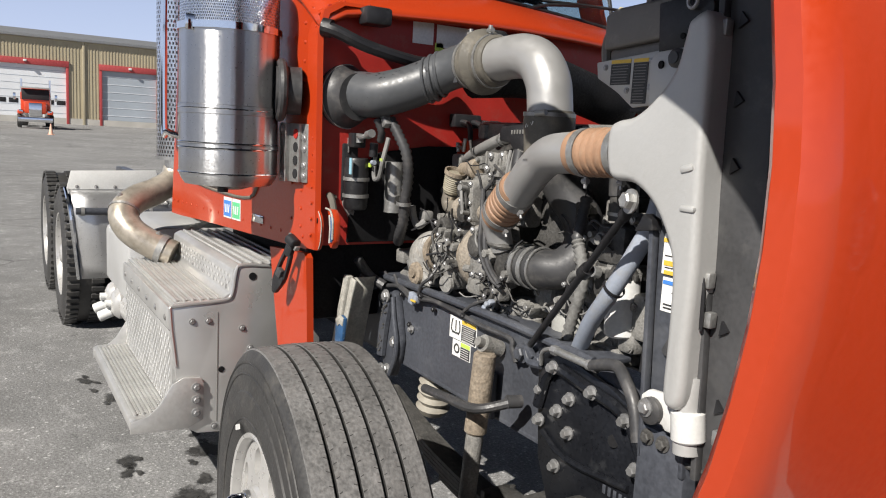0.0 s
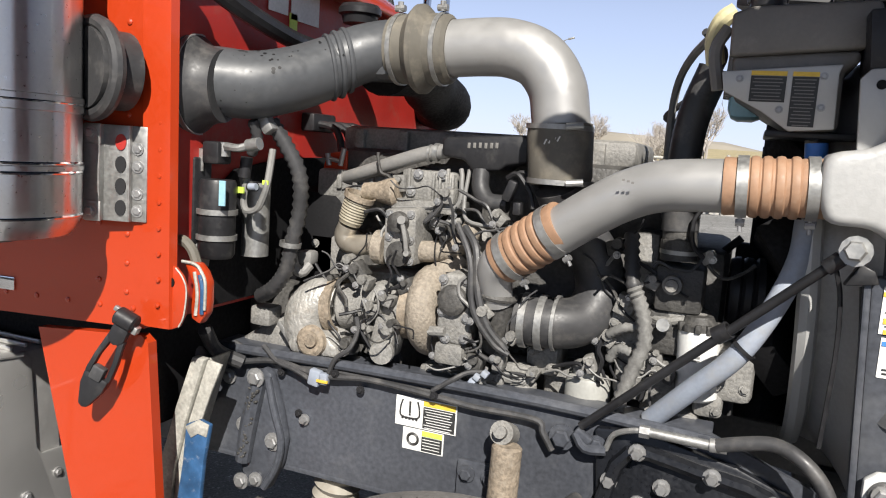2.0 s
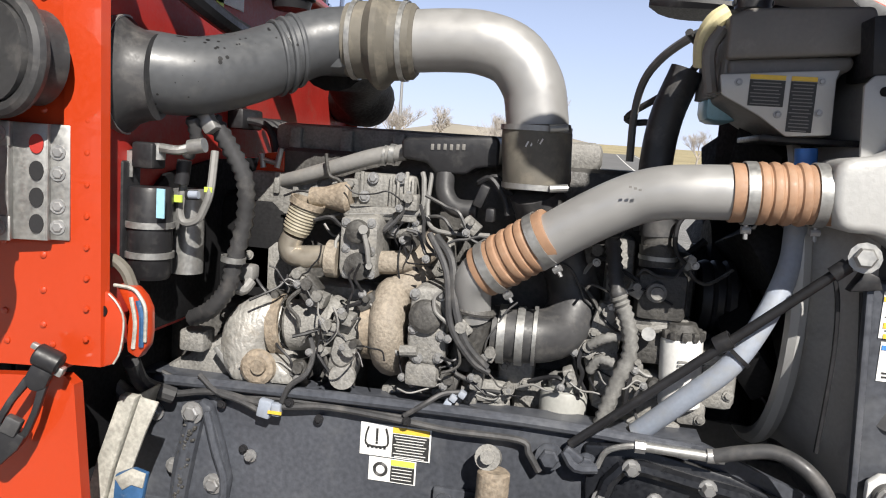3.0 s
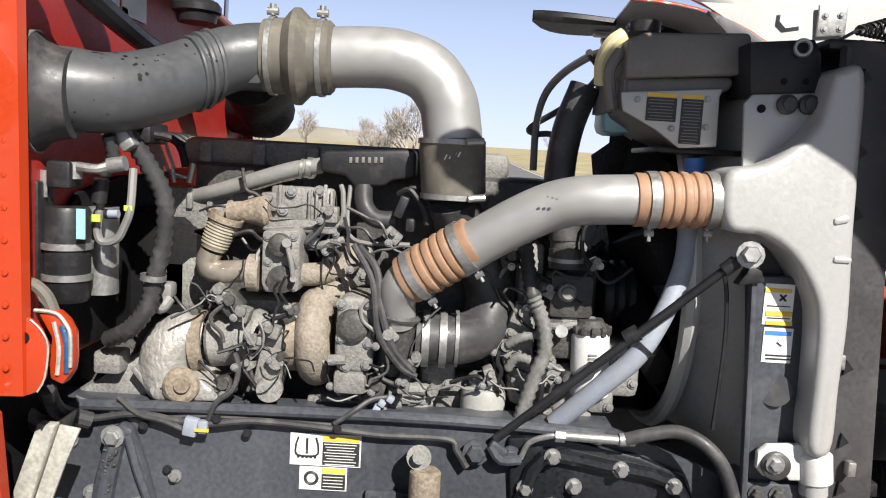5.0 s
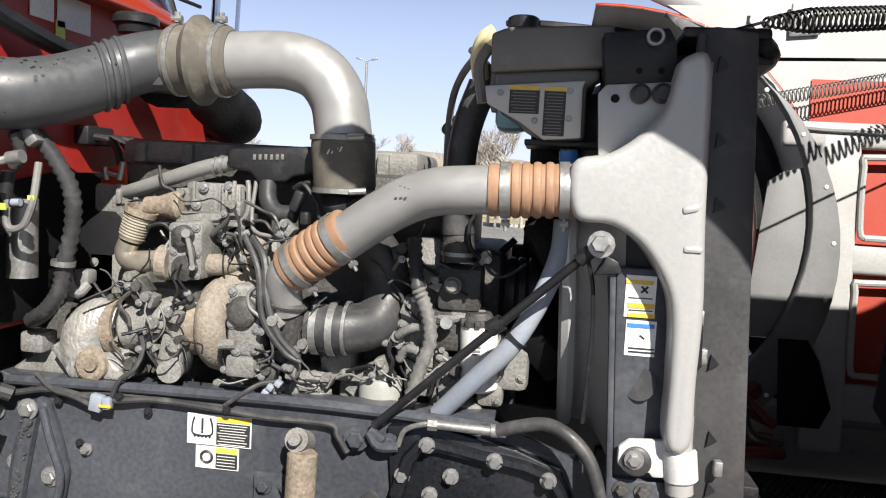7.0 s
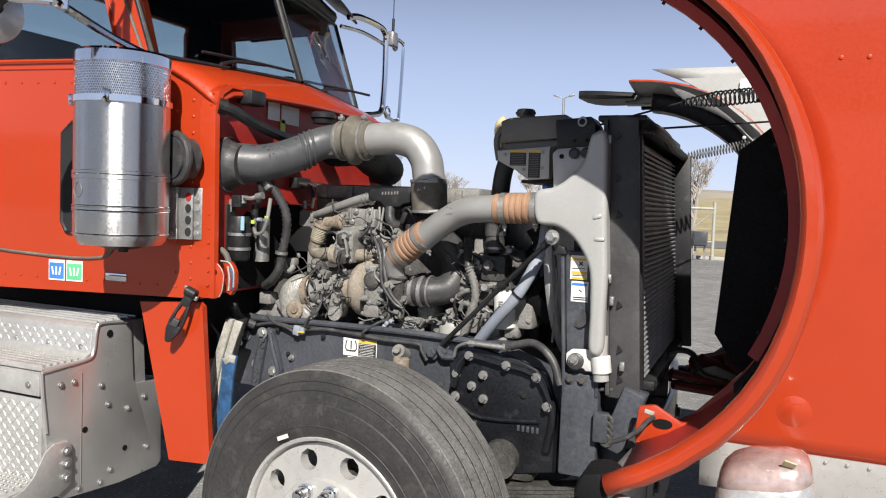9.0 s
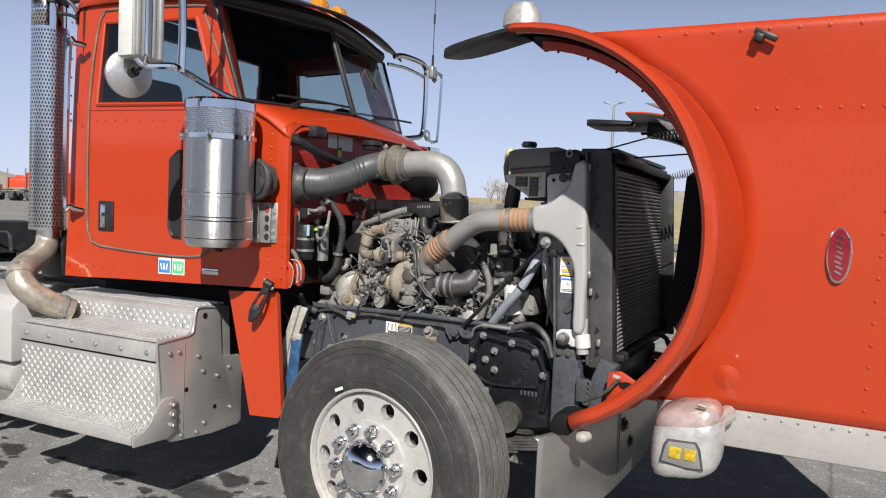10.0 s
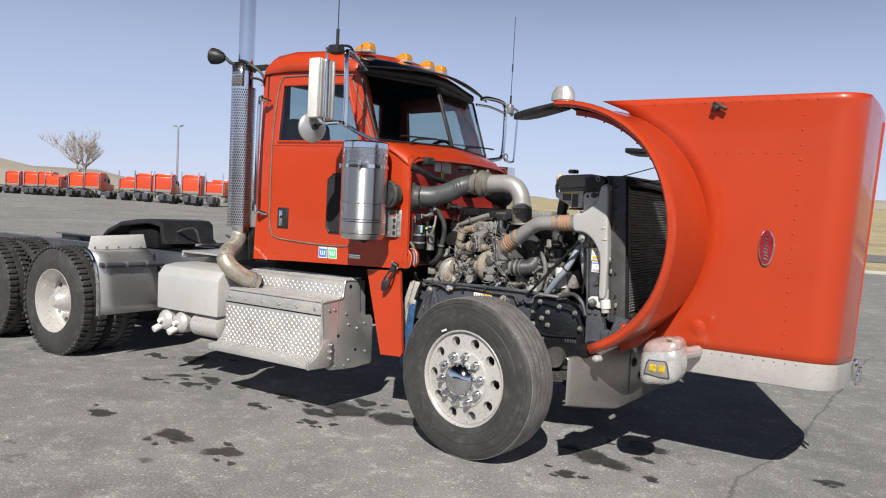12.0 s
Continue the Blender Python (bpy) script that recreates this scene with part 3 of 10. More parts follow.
def stain(x, y, r, seed, parent):
    """A ragged blot with a few drops round it."""
    rnd = random.Random(seed)
    v, f, soak = [], [], []
    turn = rnd.uniform(-0.4, 0.4)
    for k in range(2 + rnd.randint(0, 3)):
        cx, cy, q = (x, y, r * 1.25) if k == 0 else (x + rnd.uniform(-2.4, 2.4) * r, y + rnd.uniform(-1.5, 1.5) * r, max(0.03, r * rnd.uniform(0.2, 0.45)))
        ph = [rnd.uniform(0, 6.3) for _ in range(4)]
        base = len(v)
        v.append((cx, cy, 0.004 + 0.0006 * k))
        soak.append(1.0)
        for j, d in enumerate((0.55, 1.0)):
            for i in range(24):
                a = 2 * math.pi * i / 24
                w = q * d * (1 + 0.22 * math.sin(2 * a + ph[0]) + 0.15 * math.sin(3 * a + ph[1]) + 0.10 * math.sin(5 * a + ph[2]))
                e, h = w * math.cos(a) * 1.2, w * math.sin(a) * 0.85
                v.append((cx + e * math.cos(turn) - h * math.sin(turn), cy + e * math.sin(turn) + h * math.cos(turn), 0.004 + 0.0006 * k))
                soak.append(0.48 if j == 0 else 0.0)
        for i in range(24):
            h = (i + 1) % 24
            f += [(base, base + 1 + i, base + 1 + h), (base + 1 + i, base + 25 + i, base + 25 + h, base + 1 + h)]
    me = bpy.data.meshes.new("oil_stain")
    me.from_pydata(v, [], f)
    me.materials.append(OIL)
    layer = me.attributes.new("soak", "FLOAT", "POINT")
    for i, q in enumerate(soak):
        layer.data[i].value = q
    ob = new("oil_stain", me)
    ob.parent = parent
    return ob


yard = bpy.data.objects["ground"]
for i, (x, y, r) in enumerate(((-2.73, -1.08, 0.09), (-2.55, -1.05, 0.04), (-3.05, -0.95, 0.08), (-2.73, -0.87, 0.10), (-2.35, -0.86, 0.06), (-1.86, -0.83, 0.09), (-1.87, -1.18, 0.06), (-1.75, -1.20, 0.04), (-1.25, -1.22, 0.06), (-1.36, -1.01, 0.12), (-1.26, -0.80, 0.19), (-1.29, -0.54, 0.10), (-0.80, -0.75, 0.20), (-3.54, -0.42, 0.14), (-3.92, -0.57, 0.09), (-2.48, -2.06, 0.10), (-1.69, -2.05, 0.13), (-1.19, -2.06, 0.11), (0.70, -0.59, 0.17), (0.86, -0.12, 0.13), (1.99, -0.03, 0.07), (0.64, -0.99, 0.07), (-3.1, -1.22, 0.05), (-5.2, -1.9, 0.12), (-4.1, -2.6, 0.10))):
    stain(x, y, r, i, yard)

# ---- the truck ----
truck = thing("semi_truck", "orange-red conventional tractor truck, hood tilted open, on asphalt", "truck")

# wheels
WR = 0.515


def disc_face(ri, ro, holes, rh, rc, y, depth, dish):
    """A wheel disc with round hand holes, about the y axis. dish: the disc's depth at radius r."""
    v, f = [], []
    k = 16
    for h in range(holes):
        a0 = 2 * math.pi * (h - 0.5) / holes
        a1 = 2 * math.pi * (h + 0.5) / holes
        border = []
        for s in range(4):
            border.append((ri, a0 + (a1 - a0) * s / 4))
        for s in range(4):
            border.append((ri + (ro - ri) * s / 4, a1))
        for s in range(4):
            border.append((ro, a1 + (a0 - a1) * s / 4))
        for s in range(4):
            border.append((ro + (ri - ro) * s / 4, a0))
        ac = (a0 + a1) / 2
        c = Vector((rc * math.cos(ac), rc * math.sin(ac)))
        pts = [Vector((r * math.cos(a), r * math.sin(a))) for r, a in border]
        base = len(v)
        for p in pts:
            v.append((p.x, y + dish(p.length), p.y))
        for p in pts:
            q = c + (p - c).normalized() * rh
            v.append((q.x, y + dish(q.length), q.y))
        for p in pts:
            q = c + (p - c).normalized() * rh * 0.96
            v.append((q.x, y + dish(q.length) + depth, q.y))
        for i in range(k):
            j = (i + 1) % k
            f.append((base + i, base + j, base + k + j, base + k + i))
            f.append((base + k + i, base + k + j, base + 2 * k + j, base + 2 * k + i))
    return v, f


def steer_tyre(y0, y1, parent):
    """y0: the outer face, y1: the inner. Ribbed tread, five ribs."""
    w = y1 - y0
    R = WR
    prof = [(0.045, 0.298), (0.02, 0.305), (0.006, 0.33), (0.0, 0.38), (0.002, 0.41), (0.006, 0.413), (0.006, 0.44), (0.010, 0.470), (0.015, 0.488), (0.021, 0.500), (0.028, 0.507)]
    side = [(a, r) for a, r in prof]
    tread = []
    ribs = 5
    tw = w - 0.056
    for i in range(ribs):
        a = 0.028 + tw * i / ribs
        b = 0.028 + tw * (i + 1) / ribs
        g = 0.0030
        crown = lambda t: R - 0.008 * abs((t - w / 2) / (w / 2)) ** 2
        if i:
            tread += [(a + g, R - 0.017), (a + g, crown(a))]
        tread += [((a + b) / 2, crown((a + b) / 2)), (b - g if i < ribs - 1 else b, crown(b))]
        if i < ribs - 1:
            tread += [(b - g, R - 0.017)]
    other = [(w - a, r) for a, r in side][::-1]
    tyre = part("tyre", rev([(y0 + a, r - 0.0015) for a, r in side + tread + other], (0, 0, 0), (0, 1, 0), 96, cap=False), TYRE, parent, "ribbed black rubber tyre with worn tread", angle=28)
    for i in range(ribs):
        a = y0 + 0.028 + tw * i / ribs + (0.0030 if i else 0.0)
        b = y0 + 0.028 + tw * (i + 1) / ribs - (0.0030 if i < ribs - 1 else 0.0)
        top = lambda t: crown(t - y0)
        part("tread_rib", rev([(a, top(a) - 0.004), (a + 0.0015, top(a)), ((a + b) / 2, top((a + b) / 2)), (b - 0.0015, top(b)), (b, top(b) - 0.004)], (0, 0, 0), (0, 1, 0), 96, cap=False), TREAD, tyre, "pale worn tread rib", angle=28)
    # fine cuts along the edges of the ribs
    cuts = []
    for i in range(1, ribs):
        for side_ in (-1, 1):
            c = 0.028 + tw * i / ribs + side_ * 0.0085
            for k in range(110):
                a = 2 * math.pi * (k + 0.25 * side_ + 0.13 * i) / 110
                m = Matrix.Rotation(a, 4, "Y") @ pose(0, y0 + c, crown(c) - 0.0016, 0, 0, 24 * side_)
                cuts.append(moved(box((0, 0, 0), (0.0014, 0.0080, 0.0040)), m))
    tagged(part("tread_cuts", join(*cuts), TYRE, tyre), kind="stuff")
    for r in (0.345, 0.452, 0.478):
        part("sidewall_ring", torus((0, y0 + float(np.interp(r, [0.305, 0.33, 0.38, 0.44, 0.47, 0.488], [0.02, 0.006, 0.0, 0.006, 0.010, 0.015])), 0), (0, 1, 0), r, 0.0028, 72, 5), TYRE, tyre)


def steer_wheel(x, sgn):
    hub = part("front_wheel", rev([(-1.13, 0.292), (-1.155, 0.298), (-1.158, 0.306), (-1.15, 0.311), (-1.12, 0.306), (-1.05, 0.29), (-0.95, 0.29), (-0.88, 0.305), (-0.88, 0.285), (-1.03, 0.272), (-1.12, 0.268)], (0, 0, 0), (0, 1, 0), 56, closed=True), ALU, truck, "polished aluminium ten-hole wheel with ribbed tyre")
    dish = lambda r: 0.12 * max(0, r - 0.15)
    part("wheel_disc", disc_face(0.185, 0.287, 10, 0.0325, 0.240, -1.150, 0.035, dish), ALU, hub, "satin aluminium disc with round hand holes", angle=50)
    part("wheel_centre", rev([(-1.146, 0.186), (-1.157, 0.180), (-1.16, 0.118), (-1.175, 0.108)], (0, 0, 0), (0, 1, 0), 48), ALU, hub)
    part("hub_cover", rev([(-1.16, 0.112), (-1.19, 0.108), (-1.205, 0.1), (-1.232, 0.078), (-1.246, 0.048), (-1.25, 0.0)], (0, 0, 0), (0, 1, 0), 36), CHROME, hub, "domed polished hub cover")
    nut = mesh_of("lug_nut", rev([(0, 0.026), (0.010, 0.026), (0.012, 0.021), (0.040, 0.0195), (0.050, 0.015), (0.054, 0.0)], (0, 0, 0), (0, -1, 0), 12), CHROME)
    for i in range(10):
        a = 2 * math.pi * (i + 0.2) / 10
        share("lug_nut", nut, hub, pose(0.151 * math.cos(a), -1.160, 0.151 * math.sin(a)))
    part("brake_drum", rev([(-1.08, 0.0), (-1.08, 0.2), (-0.85, 0.21), (-0.85, 0.0)], (0, 0, 0), (0, 1, 0), 32), IRON_DK, hub)
    steer_tyre(-1.17, -0.875, hub)
    mark = part("paint_mark", box((-0.150, -1.1715, 0.290), (0.042, 0.003, 0.013), 0.0, (0, -24, 0)), WHITE, hub, "small white chalk patch")
    turn = pose(x + 0.005, 1.065 * sgn, WR, 0, 0, -5) @ pose(0, -1.03 * sgn, 0)
    hub.matrix_basis = turn if sgn < 0 else turn @ pose(0, 0, 0, 0, 0, 180)
    return hub


steer_wheel(0.0, -1)
steer_wheel(0.0, 1)


def drive_wheel(x, sgn):
    rim = part("rear_wheel", rev([(-1.19, 0.292), (-1.215, 0.298), (-1.218, 0.306), (-1.2, 0.311), (-1.16, 0.29), (-1.0, 0.285), (-1.0, 0.27), (-1.14, 0.27)], (0, 0, 0), (0, 1, 0), 48, closed=True), ALU, truck, "deep-dished aluminium dual wheel with block tread tyres")
    part("wheel_disc", disc_face(0.12, 0.276, 10, 0.030, 0.222, -1.045, 0.03, lambda r: 0.12 * (0.276 - r)), ALU, rim)
    part("hub", rev([(-1.05, 0.125), (-1.1, 0.115), (-1.2, 0.07), (-1.215, 0.05), (-1.215, 0.0)], (0, 0, 0), (0, 1, 0), 28), ALU, rim, "conical aluminium axle hub")
    for y0, y1 in ((-1.23, -0.96), (-0.90, -0.63)):
        w = y1 - y0
        prof = [(0.045, 0.298), (0.015, 0.31), (0.0, 0.37), (0.004, 0.43), (0.02, 0.48), (0.03, 0.503), (0.05, WR), (w / 2, WR), (w - 0.05, WR), (w - 0.03, 0.503), (w - 0.02, 0.48), (w, 0.4), (w - 0.045, 0.298)]
        ty = part("tyre", rev([(y0 + a, r) for a, r in prof], (0, 0, 0), (0, 1, 0), 60, cap=False), TYRE, rim, "black block-tread drive tyre")
        lugs = []
        for i in range(54):
            a = 2 * math.pi * i / 54
            for s, off in ((0.055, 0), (w - 0.055, 0.5)):
                c = a + off * 2 * math.pi / 54
                lugs.append(moved(box((0, y0 + s, WR + 0.004), (0.036, 0.085, 0.022), 0.004, seg=1), pose(0, 0, 0, 0, math.degrees(c), 0)))
        tagged(part("tread", join(*lugs), TYRE, ty), kind="stuff")
    rim.matrix_basis = pose(x, 0, WR) if sgn < 0 else pose(x, 0, WR, 0, 0, 180)


for wx in (-4.62, -5.93):
    drive_wheel(wx, -1)
    drive_wheel(wx, 1)

# frame
for s in (1, -1):
    rail = part("frame_rail", join(plate([(-7.3, 0.72), (0.18, 0.72), (0.55, 0.66), (0.79, 0.635), (0.79, 0.88), (0.62, 0.90), (0.3, 1.02), (-7.3, 1.02)], "y", s * 0.432, s * 0.418),
                                   box((-3.5, s * 0.385, 1.012), (7.6, 0.095, 0.014), 0.003), box((-3.5, s * 0.385, 0.727), (7.6, 0.095, 0.014), 0.003)), RAILB, truck, "dusty black steel frame rail")
    if s == 1:
        continue
    right_rail = rail
for x in (-6.9, -5.3, -3.9, -2.9, -1.6, 0.7):
    part("crossmember", box((x, 0, 0.86), (0.12, 0.83, 0.22), 0.01), RAILB, truck)
part("front_axle", join(tube([(0, -0.9, 0.5), (0, -0.75, 0.5), (0, -0.5, 0.42), (0, 0.5, 0.42), (0, 0.75, 0.5), (0, 0.9, 0.5)], 0.055, 10, 4), *[box((0, 0, 0.42 + d), (0.13, 1.1, 0.03), 0.008) for d in (-0.055, 0.055)]), IRON_DK, truck)
for y in (-0.43, 0.43):
    for i in range(5):
        L, z = 0.80 - 0.11 * i, 0.478 - 0.014 * i
        up = [(L * (k / 6 - 1), z + 0.13 * (1 - k / 6) ** 2 * (L / 0.8) ** 2) for k in range(13)]
        part("spring_leaf", plate(up + [(x, h - 0.012) for x, h in up[::-1]], "y", y - 0.038, y + 0.038), IRON_DK, truck)
    part("spring_clamp", join(box((0, y, 0.50), (0.22, 0.10, 0.03), 0.006), *[tube([(x, y + d, 0.36), (x, y + d, 0.52)], 0.009, 8, 1) for x in (-0.08, 0.08) for d in (-0.047, 0.047)]), IRON_DK, truck)
for wx in (-4.62, -5.93):
    part("drive_axle", join(cyl((wx, -1.0, WR), (wx, 1.0, WR), 0.09), rev([(-0.2, 0.05), (-0.15, 0.17), (0, 0.2), (0.15, 0.17), (0.2, 0.05)], (wx, 0, WR), (0, 1, 0), 20)), RAILB, truck)

# ---- cab ----


def along_cab(x):
    """From the door plan's even steps to the length along the tapering cab."""
    return float(np.interp(x, [-2.19, -2.0, -1.83, -1.75, -1.44, -1.2, -1.06, -0.86, 0.0], [-2.215, -2.06, -1.93, -1.85, -1.505, -1.238, -1.083, -0.86, 0.0]))


def side_y(x, z):
    return -0.752 + 0.122 * (along_cab(x) + 0.86) + max(0.0, z - 2.05) * 0.10


def skin(pts, s=-1, t=0.03):
    """A side panel of the cab that follows the cab's side. s: -1 right, 1 left."""
    n = len(pts)
    out = [(along_cab(x), -s * side_y(x, z), z) for x, z in pts]
    inn = [(along_cab(x), -s * (side_y(x, z) + t), z) for x, z in pts]
    f = [tuple(range(n)), tuple(range(n, 2 * n))[::-1]] + [(i, (i + 1) % n, n + (i + 1) % n, n + i) for i in range(n)]
    return out + inn, f


cab = part("cab", skin([(-1.75, 1.108), (-0.86, 1.124), (-0.86, 1.94), (-1.06, 2.05), (-1.75, 2.05)]), RED, truck, "orange-red painted day cab")
part("cab_side", skin([(-1.75, 1.108), (-0.86, 1.124), (-0.86, 1.94), (-1.06, 2.05), (-1.75, 2.05)], 1), RED, cab)
for s in (-1, 1):
    part("corner_panel", skin([(-2.19, 1.10), (-2.03, 1.10), (-2.03, 2.62), (-2.19, 2.62)], s), RED, cab)
    part("window_header", skin([(-2.03, 2.50), (-1.75, 2.50), (-1.75, 2.62), (-2.03, 2.62)], s), RED, cab)
    part("window_header", skin([(-1.75, 2.50), (-1.36, 2.50), (-1.24, 2.62), (-1.75, 2.62)], s), RED, cab)
    part("front_pillar", skin([(-1.06, 2.05), (-1.24, 2.62), (-1.36, 2.50), (-1.20, 2.05)], s), RED, cab)
    part("door_panel", skin([(-2.03, 1.10), (-1.75, 1.108), (-1.75, 2.05), (-2.03, 2.05)], s), RED, cab)


def roof():
    rows = []
    for x, lift in ((-2.215, -0.16), (-2.20, -0.06), (-2.13, -0.005), (-1.95, 0.02), (-1.6, 0.01), (-1.36, -0.04), (-1.26, -0.10)):
        row = []
        k = (0.018 - side_y(x, 2.6)) / 0.93
        for y, z in ((-0.93, 2.60), (-0.925, 2.66), (-0.90, 2.715), (-0.84, 2.755), (-0.6, 2.80), (-0.3, 2.83), (0, 2.84), (0.3, 2.83), (0.6, 2.80), (0.84, 2.755), (0.90, 2.715), (0.925, 2.66), (0.93, 2.60)):
            row.append((x, y * k, z + (lift if z > 2.61 else lift * 0.3)))
        rows.append(row)
    return grid(rows)


part("roof", roof(), [RED, SHADE], cab, solid=0.02)
# back wall with its window
part("back_wall", join(box((-2.19, 0, 1.6), (0.04, 1.77, 0.94), 0.01), box((-2.19, -0.74, 2.33), (0.04, 0.26, 0.56), 0.01), box((-2.19, 0.74, 2.33), (0.04, 0.26, 0.56), 0.01), box((-2.19, 0, 2.60), (0.04, 1.70, 0.12), 0.01)), RED, cab)
part("rear_window", box((-2.18, 0, 2.31), (0.006, 1.24, 0.50)), GLASS, cab)
# Near-black linings added so the inside looks dim through the glass.
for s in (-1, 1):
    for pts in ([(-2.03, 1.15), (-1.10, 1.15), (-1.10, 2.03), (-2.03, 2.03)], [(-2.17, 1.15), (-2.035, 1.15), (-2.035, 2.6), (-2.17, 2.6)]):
        trim = part("door_trim", skin(pts, s, 0.006), SHADE, cab, "near-black door lining that keeps the cab inside dim")
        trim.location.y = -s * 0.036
part("back_trim", join(box((-2.163, 0, 1.6), (0.008, 1.72, 0.92), 0.002), box((-2.163, -0.74, 2.33), (0.008, 0.25, 0.55), 0.002), box((-2.163, 0.74, 2.33), (0.008, 0.25, 0.55), 0.002), box((-2.163, 0, 2.60), (0.008, 1.62, 0.10), 0.002)), SHADE, cab, "near-black rear lining that keeps the cab inside dim")
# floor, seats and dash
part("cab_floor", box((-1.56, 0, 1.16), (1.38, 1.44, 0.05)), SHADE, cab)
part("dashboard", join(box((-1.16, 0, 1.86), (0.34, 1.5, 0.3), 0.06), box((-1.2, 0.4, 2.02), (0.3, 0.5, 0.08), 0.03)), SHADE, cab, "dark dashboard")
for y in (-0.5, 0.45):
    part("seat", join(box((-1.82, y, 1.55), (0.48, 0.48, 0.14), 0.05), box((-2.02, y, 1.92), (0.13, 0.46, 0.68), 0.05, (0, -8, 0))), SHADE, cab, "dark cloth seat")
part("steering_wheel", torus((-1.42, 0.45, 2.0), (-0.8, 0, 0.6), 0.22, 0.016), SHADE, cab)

# windscreen
WB, WT = (-1.075, 0.80, 2.065), (-1.25, 0.82, 2.56)
WBC, WTC = (-0.93, 0.0, 2.085), (-1.11, 0.0, 2.585)
for s in (-1, 1):
    a = [(WB[0], s * WB[1], WB[2]), (WBC[0], s * 0.015, WBC[2]), (WTC[0], s * 0.015, WTC[2]), (WT[0], s * WT[1], WT[2])]
    part("windscreen", (a + [(x - 0.006, y, z) for x, y, z in a], [(0, 1, 2, 3), (7, 6, 5, 4), (0, 4, 5, 1), (1, 5, 6, 2), (2, 6, 7, 3), (3, 7, 4, 0)]), GLASS, cab)
    part("windscreen_gasket", tube([a[0], a[1], a[2], a[3], a[0]], 0.012, 6, 1), BLACK, cab)
part("windscreen_post", tube([WBC, WTC], 0.018, 8, 1), BLACK, cab)
for y in (-0.45, 0.3):
    part("wiper", join(tube([(-0.95, y - 0.1, 2.07), (-0.99, y + 0.05, 2.11), (-0.99, y + 0.25, 2.13)], 0.008, 6, 3), tube([(-1.03, y - 0.12, 2.12), (-0.985, y + 0.2, 2.13), (-0.95, y + 0.42, 2.13)], 0.007, 6, 3)), BLACK, cab)
# cowl below the windscreen: slopes down to the hood line
rows = []
for t in (0.0, 0.25, 0.6, 0.85, 1.0):
    row = []
    for i in range(17):
        y = -1 + 2 * i / 16
        half = 0.80 + (0.755 - 0.80) * t
        xw = -1.09 + 0.16 * (1 - abs(y))
        xe = -0.80 + 0.05 * (1 - y * y)
        z = 2.06 - 0.13 * t ** 1.6 - 0.05 * max(0, abs(y) - 0.85) / 0.15 * t + 0.02 * (1 - y * y)
        row.append((xw + (xe - xw) * t, y * half, z))
    rows.append(row)
part("cowl", grid(rows), RED, cab, solid=0.02)
# header over the windscreen, its black standing in for the visor's shade; pillars
part("windscreen_header", tube([(-1.27, -0.79, 2.60), (-1.12, 0, 2.63), (-1.27, 0.79, 2.60)], 0.045, 10, 6), BLACK, cab)
# sun visor: flat shelf whose far corners dip
rows = []
for t in (0, 0.25, 0.5, 0.8, 0.95, 1):
    row = []
    for i in range(17):
        u = i / 8 - 1
        bow = abs(u) ** 1.6
        row.append((-1.20 - 0.10 * bow + (0.20 - 0.06 * u * u) * t, u * (0.93 - 0.02 * t), 2.735 - 0.055 * bow - t ** 1.2 * (0.07 + 0.015 * u * u)))
    rows.append(row)
part("sun_visor", grid(rows), [CHROME, BLACK], cab, "polished visor with dark underside", solid=0.010)
part("visor_lip", tube([(x, y, z - 0.006) for x, y, z in rows[-1]], 0.008, 6, 1), BLACK, cab)
for y in (-0.66, -0.175, 0.153, 0.352):
    z = 2.738 + 0.03 * (1 - y * y)
    lamp = part("roof_lamp", plate([(-1.425, z), (-1.265, z - 0.012), (-1.265, z + 0.010), (-1.425, z + 0.014)], "y", y - 0.045, y + 0.045, 0.008), BRUSHED, cab, "amber marker lamp")
    part("lens", plate([(-1.42, z + 0.012), (-1.27, z + 0.006), (-1.268, z + 0.030), (-1.285, z + 0.060), (-1.31, z + 0.068), (-1.36, z + 0.048), (-1.415, z + 0.022)], "y", y - 0.040, y + 0.040, 0.014, 3), AMBER, lamp)
